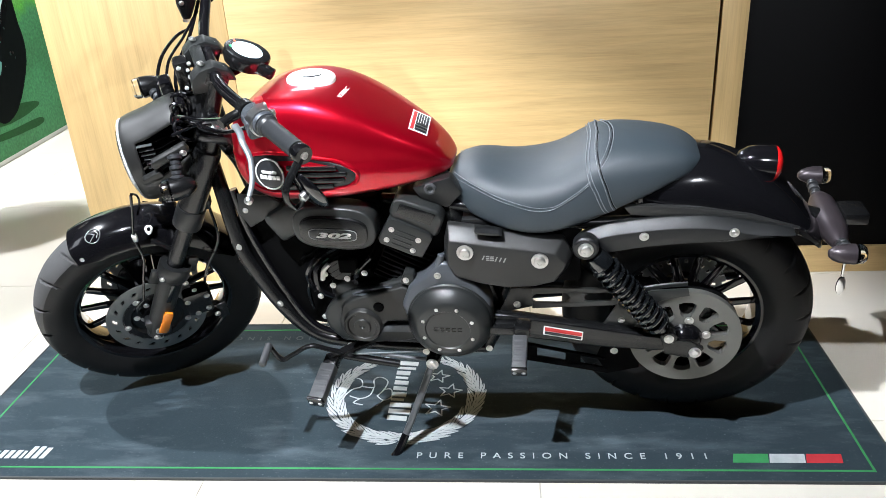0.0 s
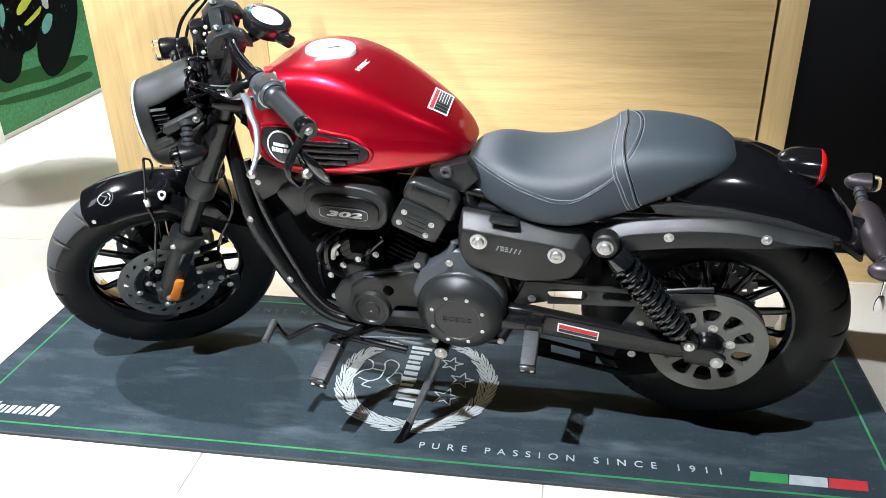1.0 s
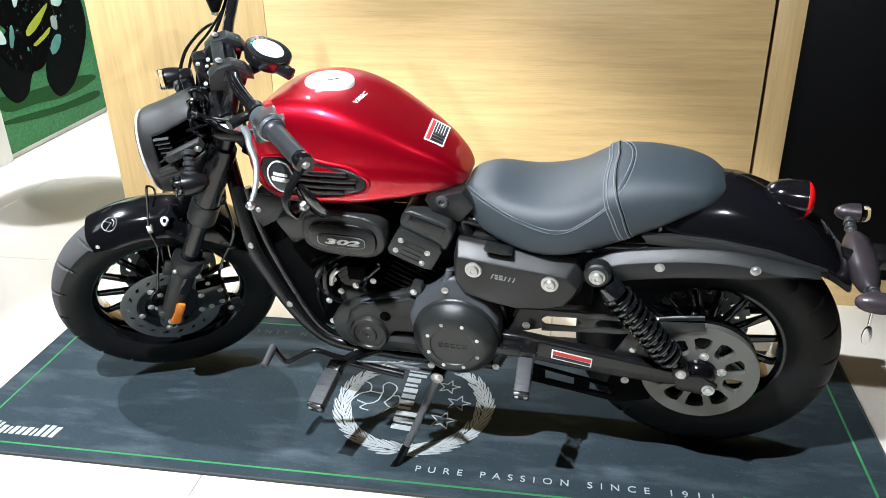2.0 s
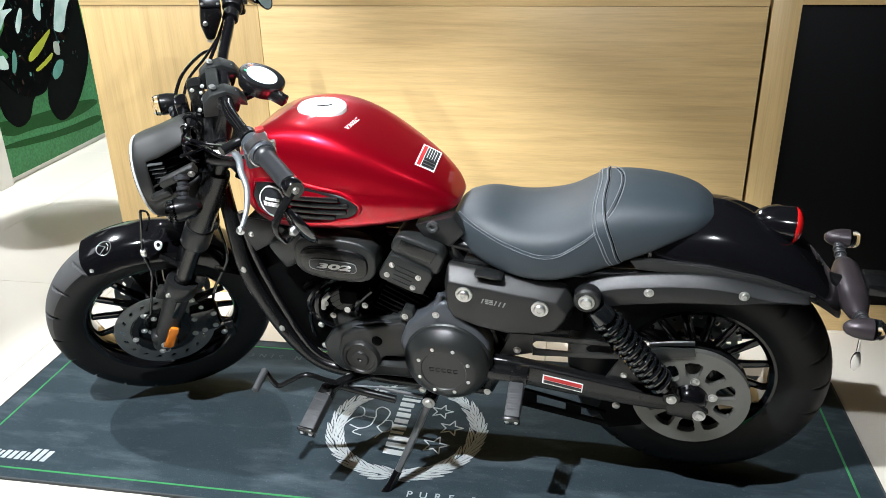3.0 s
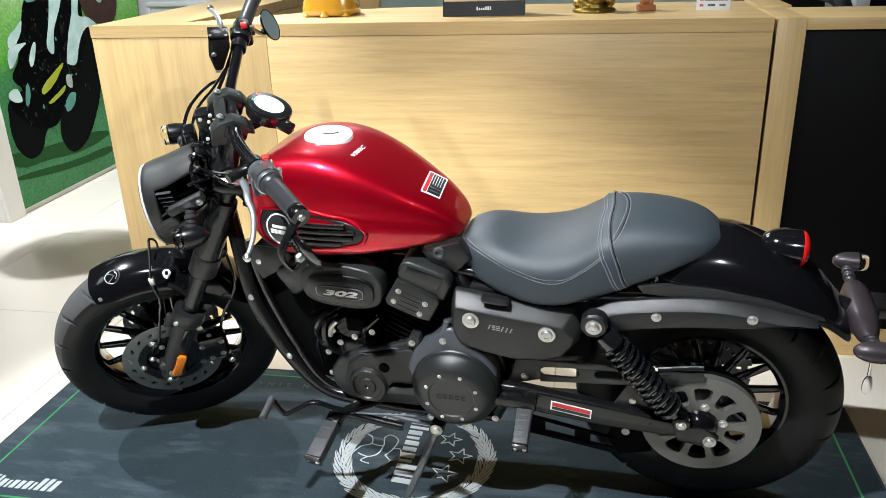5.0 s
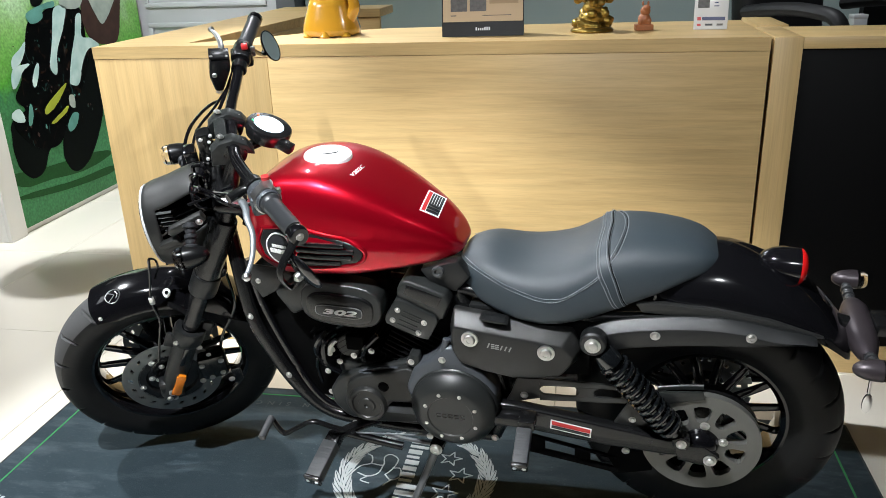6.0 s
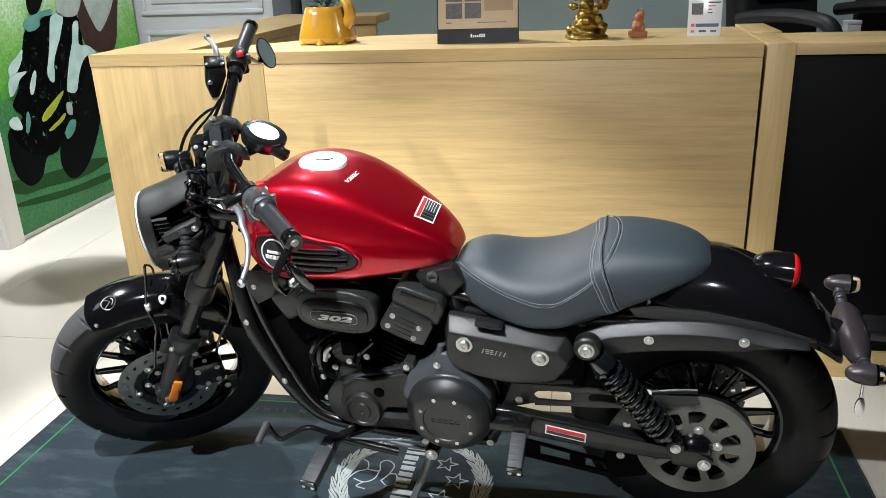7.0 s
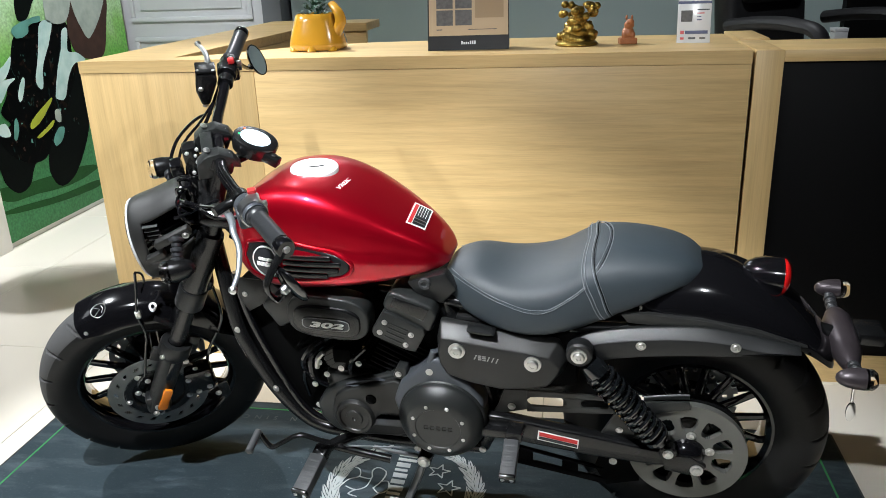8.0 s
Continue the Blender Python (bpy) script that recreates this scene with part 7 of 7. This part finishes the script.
for k, (aa, mt) in enumerate(((172, LED_GREEN), (128, LED_RED))):
    d = side_v * math.sin(radians(aa)) * 0.0425 + Vector((math.cos(radians(aa)), 0, 0)) * 0.0425
    d -= gn * d.dot(gn)
    part("tell_tale", lathe(mesh(), [(0, 0.0108), (0.0028, 0.0106), (0.003, 0.0095), (0, 0.0095)], gc + d, gn, 12), mt, gauge)
bm = box(mesh(), -0.030, 0.030, -0.012, 0.012, -0.016, 0.006, r=0.004)
for k in (-1, 1):
    cyl(bm, (k * 0.014, 0, 0.004), (k * 0.014, 0, 0.009), 0.007, seg=18)
rot = gn.to_track_quat("Z", "Y").to_matrix().to_4x4()
part("button_bar", bm, BLACK_SATIN, gauge, at=Matrix.Translation(gc + Vector((0.020, -0.042, -0.014))) @ rot @ pose(0, 0, 0, 0, 0, 55))
part("gauge_bracket", tube(mesh(), [gc - gn * 0.015, gc + Vector((-0.03, 0, -0.03)), Vector((-0.335, 0, 0.90))], 0.012, seg=10), BLACK_SATIN, gauge)

# cables and looms round the head
CABLES = [
    ([bar_at(-0.262) + Vector((-0.05, -0.01, 0)), (-0.40, -0.20, 0.940), (-0.440, -0.12, 0.905), (-0.450, -0.05, 0.860), (-0.430, 0.0, 0.78)], 0.0038),
    ([bar_at(-0.30) + Vector((-0.02, 0, -0.02)), (-0.375, -0.22, 0.915), (-0.415, -0.13, 0.885), (-0.44, -0.05, 0.84), (-0.42, 0.01, 0.76)], 0.0045),
    ([(-0.360, 0.258, 0.885), (-0.400, 0.22, 0.895), (-0.450, 0.14, 0.890), (-0.475, 0.07, 0.850), (-0.46, 0.05, 0.78)], 0.0042),
    ([(-0.335, 0.26, 0.925), (-0.385, 0.20, 0.900), (-0.435, 0.12, 0.890), (-0.455, 0.05, 0.85), (-0.44, 0.03, 0.78)], 0.0036),
    ([bar_at(0.30) + Vector((-0.02, 0, -0.02)), (-0.37, 0.2, 0.90), (-0.425, 0.10, 0.875), (-0.44, 0.03, 0.83)], 0.0045),
    ([(-0.45, -0.06, 0.86), (-0.462, -0.075, 0.85), (-0.452, -0.09, 0.83), (-0.43, -0.08, 0.81)], 0.004),
    ([(-0.44, -0.03, 0.875), (-0.455, -0.05, 0.872), (-0.462, -0.065, 0.855), (-0.44, -0.08, 0.838)], 0.004),
]
for pts, r in CABLES:
    part("cable", tube(mesh(), pts, r, seg=8), BLACK_GLOSS, bar)
ign = part("ignition_lock", cyl(mesh(), (-0.420, 0.035, 0.835), (-0.412, 0.035, 0.866), 0.016, seg=20, bev=0.003), BLACK_SATIN, bike, "ignition lock and wiring by the fork", STEER)
part("key_face", lathe(mesh(), [(0, 0.002), (0.012, 0.002), (0.013, 0)], (-0.412, 0.035, 0.866), (0.35, 0, 0.94), 18), ALU, ign)
bm = mesh()
box(bm, -0.455, -0.425, -0.02, 0.03, 0.80, 0.872, r=0.006)
box(bm, -0.468, -0.44, 0.04, 0.08, 0.845, 0.892, r=0.006)
part("connector_block", bm, BLACK_GLOSS, ign)
for pts, r in (([(-0.447, -0.040, 0.885), (-0.445, -0.040, 0.905), (-0.428, -0.042, 0.905), (-0.415, -0.044, 0.885), (-0.420, -0.046, 0.862), (-0.432, -0.05, 0.850)], 0.0042), ([(-0.455, -0.058, 0.880), (-0.452, -0.060, 0.897), (-0.432, -0.062, 0.895), (-0.424, -0.064, 0.872), (-0.438, -0.066, 0.850)], 0.0042),
               ([(-0.468, -0.120, 0.866), (-0.440, -0.128, 0.876), (-0.405, -0.132, 0.888), (-0.372, -0.134, 0.898), (-0.366, -0.132, 0.882), (-0.352, -0.13, 0.876)], 0.0038), ([(-0.452, -0.118, 0.893), (-0.438, -0.126, 0.896), (-0.412, -0.13, 0.880), (-0.385, -0.128, 0.872)], 0.0030)):
    part("wire_loop", tube(mesh(), pts, r, seg=8), BLACK_GLOSS, ign)
for p, r in (((-0.392, -0.022, 0.962), 0.0032), ((-0.398, -0.024, 0.948), 0.0028), ((-0.397, -0.022, 0.930), 0.0036), ((-0.411, -0.022, 0.905), 0.0034), ((-0.415, -0.018, 0.955), 0.0038)):
    bolt("lock_bolt", ign, p, axis=(-0.2, -0.7, 0.6), r=r)
part("lock_body", box(mesh(), -0.425, -0.392, -0.018, 0.02, 0.890, 0.965, r=0.008), BLACK_SATIN, ign)

# ---- things on and behind the counter ----
YELLOW = material("yellow_glaze", (0.50, 0.26, 0.02), 0.18, coat=0.8, vary=0.15, scale=12)
LEAF = material("succulent_leaf", (0.03, 0.10, 0.055), 0.5, vary=0.5, scale=60)
GOLD = material("gold_paint", (0.46, 0.31, 0.07), 0.30, metal=0.9, vary=0.6, scale=50, bump=0.4, bump_scale=150)
TERRA = material("brown_carved_wood", (0.42, 0.15, 0.055), 0.45, vary=0.4, scale=50, bump=0.3, bump_scale=200)
CARD_TAN = material("tan_card", (0.50, 0.38, 0.24), 0.7, vary=0.06, scale=20)
CARD_WHITE = material("white_acrylic", (0.72, 0.73, 0.74), 0.25, vary=0.04)
CARD_NAVY = material("navy_print", (0.02, 0.03, 0.12), 0.4, vary=0.1)
LEATHER = material("black_leather", (0.006, 0.006, 0.007), 0.55, vary=0.3, scale=30, bump=0.5, bump_scale=260)
PHOTO = material("grey_photo", (0.16, 0.15, 0.14), 0.5, vary=0.9, scale=90, colour2=(0.03, 0.03, 0.03))
TOP = ZT + 0.0005


def flower_pot():
    m = pose(-0.440, 0.965, TOP) @ Matrix.Diagonal((1.18, 1.18, 0.88, 1))
    p = thing("flower_pot", "glossy yellow ceramic pot with short legs and green plant", "plant pot", m)
    rings = []
    for z, r in ((0.004, 0.076), (0.010, 0.081), (0.03, 0.080), (0.07, 0.072), (0.11, 0.062), (0.132, 0.057), (0.135, 0.053), (0.125, 0.050), (0.11, 0.049)):
        rings.append([(x, y, z) for x, y in oval(0, 0, r, r * 0.9, 36, power=2.6)])
    part("body", loft(mesh(), rings), YELLOW, p, sharp=50)
    for x, y in ((-0.055, -0.05), (0.055, -0.05), (-0.055, 0.05), (0.055, 0.05), (0.0, -0.068)):
        part("foot", lathe(mesh(), [(0, 0), (0.013, 0), (0.015, 0.004), (0.010, 0.016), (0.005, 0.022), (0, 0.023)], (x, y, 0), (0, 0, 1), 16), YELLOW, p)
    part("trunk", tube(mesh(), [(0.058, -0.02, 0.06), (0.078, -0.03, 0.10), (0.075, -0.03, 0.135), (0.062, -0.02, 0.155), (0.05, -0.01, 0.17)], (0.018, 0.012), seg=14), YELLOW, p)
    part("soil", lathe(mesh(), [(0, 0.0), (0.05, 0.0), (0.05, -0.01)], (0, 0, 0.118), (0, 0, 1), 24), material("dark_soil", (0.03, 0.022, 0.015), 0.95, vary=0.4, bump=0.8), p)
    bm = mesh()
    rnd = random.Random(7)
    for k in range(260):
        a, u = rnd.uniform(0, 6.283), rnd.random()
        h = 0.125 + 0.075 * rnd.random()
        r = 0.045 * math.sqrt(u) * (1 - (h - 0.125) / 0.14)
        d = Vector((math.cos(a) * (0.5 + u), math.sin(a) * (0.5 + u), rnd.uniform(0.3, 1.4))).normalized()
        base = Vector((r * math.cos(a), r * math.sin(a), h))
        _, uu, vv = frame_of(d)
        n = 0.018 * rnd.uniform(0.7, 1.2)
        q = [base, base + d * n * 0.5 + uu * n * 0.22, base + d * n, base + d * n * 0.5 - uu * n * 0.22]
        bm.faces.new([bm.verts.new(c) for c in q])
    part("plant", bm, LEAF, p, "small green leafy plant")


flower_pot()


def desk_calendar():
    m = pose(0.085, 0.885, TOP, 0, 0, 3.5)
    c = thing("desk_calendar", "tan desk calendar on a black card stand", "calendar", m)
    lean = 12
    front = pose(0, -0.03, 0, -lean, 0, 0)
    part("stand_front", box(mesh(), -0.128, 0.128, -0.001, 0.001, 0, 0.20, r=0), LEATHER, c, at=front)
    part("stand_back", box(mesh(), -0.128, 0.128, -0.001, 0.001, 0, 0.205, r=0), STICKER_BLACK, c, at=pose(0, 0.062, 0, 14, 0, 0))
    part("stand_base", box(mesh(), -0.128, 0.128, -0.03, 0.062, 0, 0.002, r=0), STICKER_BLACK, c)
    page = part("page", box(mesh(), -0.124, 0.126, -0.0035, -0.0012, 0.045, 0.198, r=0), CARD_TAN, c, "tan page with small grey photos", at=front)
    for x, z in ((-0.1, 0.128), (-0.04, 0.128), (-0.1, 0.076), (-0.04, 0.076)):
        part("photo", box(mesh(), x, x + 0.052, -0.0042, -0.0035, z, z + 0.047, r=0), PHOTO, page)
    part("photo", box(mesh(), 0.022, 0.112, -0.0042, -0.0035, 0.098, 0.178, r=0), material("kraft_block", (0.36, 0.26, 0.15), 0.7, vary=0.08), page)
    part("text_bar", box(mesh(), -0.1, -0.082, -0.0042, -0.0035, 0.062, 0.065, r=0), PHOTO, page)
    part("text_bar", box(mesh(), 0.0, 0.09, -0.0042, -0.0035, 0.062, 0.064, r=0), PHOTO, page)
    bm = mesh()
    for k in range(7):
        box(bm, -0.022 + 0.0068 * k, -0.0175 + 0.0068 * k, -0.0016, -0.0009, 0.018, 0.0285 if k in (0, 4, 5, 6) else 0.025, r=0)
    part("brand_mark", bm, CARD_WHITE, c, at=front)


desk_calendar()


def statue():
    """A gilt seated figure on a lobed base, as one lumpy casting."""
    bm = mesh()
    rnd = random.Random(11)
    lathe(bm, [(0, 0), (0.055, 0), (0.058, 0.004), (0.055, 0.012), (0.048, 0.016), (0, 0.016)], (0, 0, 0), (0, 0, 1), 28)

    def lump(p, r, sx=1, sy=1, sz=1):
        tmp = bmesh.new()
        bmesh.ops.create_icosphere(tmp, subdivisions=2, radius=r)
        for v in tmp.verts:
            v.co *= 1 + 0.12 * noise.noise(v.co * 80 + Vector(p) * 50)
        absorb(bm, tmp, Matrix.Translation(p) @ Matrix.Diagonal((sx, sy, sz, 1)))

    for k in range(26):
        a = rnd.uniform(0, 6.283)
        lump((0.042 * math.cos(a), 0.03 * math.sin(a), 0.02 + 0.022 * rnd.random()), 0.012 + 0.004 * rnd.random())
    lump((0, 0, 0.05), 0.034, 1.1, 0.9, 0.9)
    lump((0, -0.004, 0.085), 0.027, 1.05, 0.9, 1.0)
    lump((0.004, -0.006, 0.125), 0.017)
    for k in range(34):
        h = rnd.uniform(0.045, 0.15)
        a = rnd.uniform(0, 6.283)
        wide = 0.034 - 0.08 * (h - 0.045) + (0.016 if h > 0.11 else 0)
        lump((wide * math.cos(a) + 0.10 * (h - 0.05), 0.75 * wide * math.sin(a), h), 0.007 + 0.007 * rnd.random(), 1, 1, 1.25)
    lump((0.03, 0.0, 0.145), 0.014, 1.2, 1, 0.8)
    ob = part("statue", bm, GOLD, sharp=60, at=pose(0.425, 0.945, TOP) @ Matrix.Diagonal((1.18, 1.1, 0.86, 1)))
    fuse = ob.modifiers.new("fuse", "REMESH")
    fuse.mode, fuse.voxel_size, fuse.use_smooth_shade = "VOXEL", 0.0022, True
    tagged(ob, "small gilt statue on a round base", "statue")


statue()


def figurine():
    bm = mesh()
    box(bm, -0.027, 0.027, -0.02, 0.02, 0, 0.024, r=0.003)
    for p, r, s in (((0, 0, 0.045), 0.022, (0.9, 0.8, 1.2)), ((0.002, -0.004, 0.075), 0.017, (0.95, 0.9, 1.2)), ((0.004, -0.012, 0.088), 0.012, (1, 1.1, 1)), ((-0.006, 0.0, 0.104), 0.005, (0.8, 0.8, 2.0)), ((0.011, 0.0, 0.104), 0.005, (0.8, 0.8, 2.0)), ((-0.013, -0.008, 0.036), 0.009, (1, 1, 1.8)), ((0.013, -0.008, 0.036), 0.009, (1, 1, 1.8))):
        tmp = bmesh.new()
        bmesh.ops.create_icosphere(tmp, subdivisions=2, radius=r)
        absorb(bm, tmp, Matrix.Translation(p) @ Matrix.Diagonal((*s, 1)))
    ob = part("figurine", bm, TERRA, sharp=60, at=pose(0.585, 0.955, TOP, 0, 0, 10) @ Matrix.Diagonal((1.0, 1.0, 0.78, 1)))
    fuse = ob.modifiers.new("fuse", "REMESH")
    fuse.mode, fuse.voxel_size, fuse.use_smooth_shade = "VOXEL", 0.002, True
    tagged(ob, "small brown carved animal figurine on a block", "figurine")


figurine()


def card_stand():
    m = pose(0.785, 0.945, TOP, 0, 0, -4)
    c = thing("card_stand", "white acrylic payment card stand with navy print", "sign", m)
    back = pose(0, 0, 0, -10, 0, 0)
    part("card", box(mesh(), -0.05, 0.05, -0.002, 0.002, 0, 0.16, r=0.001), CARD_WHITE, c, at=back)
    part("foot", box(mesh(), -0.05, 0.05, -0.004, 0.045, 0, 0.003, r=0.001), CARD_WHITE, c)
    for x0, x1, z0, z1, mt in ((-0.05, 0.05, 0.118, 0.126, CARD_NAVY), (-0.026, 0.042, 0.027, 0.037, CARD_NAVY), (-0.04, -0.029, 0.027, 0.037, STICKER_RED), (-0.04, -0.029, 0.010, 0.017, STICKER_RED), (-0.016, 0.006, 0.011, 0.017, STICKER_BLACK), (0.018, 0.036, 0.011, 0.017, PHOTO), (0.008, 0.044, 0.098, 0.102, STICKER_BLACK), (0.008, 0.03, 0.088, 0.091, STICKER_RED), (0.008, 0.02, 0.078, 0.081, CARD_NAVY), (0.008, 0.022, 0.068, 0.071, CARD_NAVY), (-0.04, -0.006, 0.064, 0.098, PHOTO)):
        part("print_bar", box(mesh(), x0, x1, -0.0028, -0.002, z0, z1, r=0), mt, c, at=back)


card_stand()


def office_chair():
    c = thing("office_chair", "black leather executive office chair behind the counter", "chair", pose(1.46, 2.05, 0.03, 0, 0, 38))
    part("seat", box(mesh(), -0.27, 0.27, -0.25, 0.27, 0.43, 0.55, r=0.05, seg=4), LEATHER, c)
    part("backrest", box(mesh(), -0.26, 0.26, 0.16, 0.28, 0.52, 1.32, r=0.05, seg=4, m=pose(0, 0, 0, -6)), LEATHER, c)
    part("headrest", box(mesh(), -0.2, 0.2, 0.10, 0.22, 1.08, 1.28, r=0.045, seg=4, m=pose(0, 0.03, 0, -6)), LEATHER, c)
    for s in (-1, 1):
        part("armrest", tube(mesh(), [(s * 0.31, 0.22, 0.98), (s * 0.33, 0.05, 1.00), (s * 0.33, -0.12, 1.0), (s * 0.32, -0.24, 0.96), (s * 0.31, -0.26, 0.78), (s * 0.28, -0.15, 0.52)], 0.04, seg=12, flat=0.7), LEATHER, c)
    part("column", cyl(mesh(), (0, 0, 0.10), (0, 0, 0.45), 0.03), BLACK_SATIN, c)
    for k in range(5):
        a = 2 * math.pi * k / 5
        leg = part("leg", tube(mesh(), [(0, 0, 0.11), (0.16 * math.cos(a), 0.16 * math.sin(a), 0.10), (0.30 * math.cos(a), 0.30 * math.sin(a), 0.075)], 0.02, seg=8), BLACK_SATIN, c)
        part("castor", cyl(mesh(), (0.30 * math.cos(a), 0.30 * math.sin(a) - 0.02, 0.03), (0.30 * math.cos(a), 0.30 * math.sin(a) + 0.02, 0.03), 0.03), BLACK_SATIN, leg)


office_chair()


def low_cabinet():
    c = thing("low_cabinet", "dark grey low cabinet behind the counter", "cabinet", pose(1.98, 2.62, 0))
    part("body", box(mesh(), -0.34, 0.34, -0.18, 0.18, 0.06, 0.84, r=0.004), GREY_DARK, c)
    part("cabinet_top", box(mesh(), -0.35, 0.35, -0.19, 0.19, 0.841, 0.865, r=0.003), GREY_DARK, c)
    part("kickboard", box(mesh(), -0.32, 0.32, -0.15, 0.15, 0.0, 0.059, r=0), BLACK_SATIN, c)
    for s in (-1, 1):
        d = part("door", box(mesh(), s * 0.169 - 0.165, s * 0.169 + 0.165, -0.199, -0.181, 0.07, 0.83, r=0.003), GREY_DARK, c)
        part("handle", box(mesh(), s * 0.03 - 0.006, s * 0.03 + 0.006, -0.215, -0.2, 0.55, 0.68, r=0.003), STEEL, d)


low_cabinet()
b = thing("carton", "small white carton standing on the low cabinet", "box", pose(1.690, 2.58, 0.8655, 0, 0, 8))
part("body", box(mesh(), -0.032, 0.032, -0.03, 0.03, 0, 0.078, r=0.002), CARD_WHITE, b)
part("lid", box(mesh(), -0.0335, 0.0335, -0.0315, 0.0315, 0.062, 0.080, r=0.002), CARD_WHITE, b)

# ---- floor tiles ----
def floor_tiles():
    size, gap = 0.8, 0.0022
    bm = mesh()
    box(bm, gap / 2, size - gap / 2, gap / 2, size - gap / 2, -0.010, 0.0, r=0.0008, seg=1)
    first = part("tile", bm, TILE, floor, at=pose(-4.452, -3.6 - 0.5, 0))
    for i in range(11):
        for j in range(11):
            x, y = -4.452 + size * i, -4.1 + size * j
            if (i, j) == (0, 0) or x + size > 3.9 or y + size > 4.8:
                continue
            ob = new("tile", first.data)
            ob.parent, ob.matrix_basis = floor, pose(x, y, 0)


floor_tiles()


def floor_shadow_dome():
    """A round unlit dome on a cord, above the walkway beside the counter; unseen, added to cast the floor's oval
    shadow.
    """
    c = Vector((-2.088, 0.758, 1.50))
    p = thing("shadow_dome", "unseen round white dome on a thin cord, added to cast an oval floor shadow", "lamp", Matrix.Translation(c))
    part("shade", lathe(mesh(), [(0.02, 0.075), (0.06, 0.068), (0.11, 0.045), (0.142, 0.0), (0.139, 0.0), (0.107, 0.042), (0.058, 0.064), (0.02, 0.071)], (0, 0, 0), (0, 0, 1), 40, closed=True), PLASTER, p)
    part("socket", cyl(mesh(), (0, 0, 0.03), (0, 0, 0.10), 0.022), BLACK_SATIN, p)
    part("cord", cyl(mesh(), (0, 0, 0.10), (0, 0, CEIL - 1.50), 0.003, seg=8), BLACK_SATIN, p)


floor_shadow_dome()
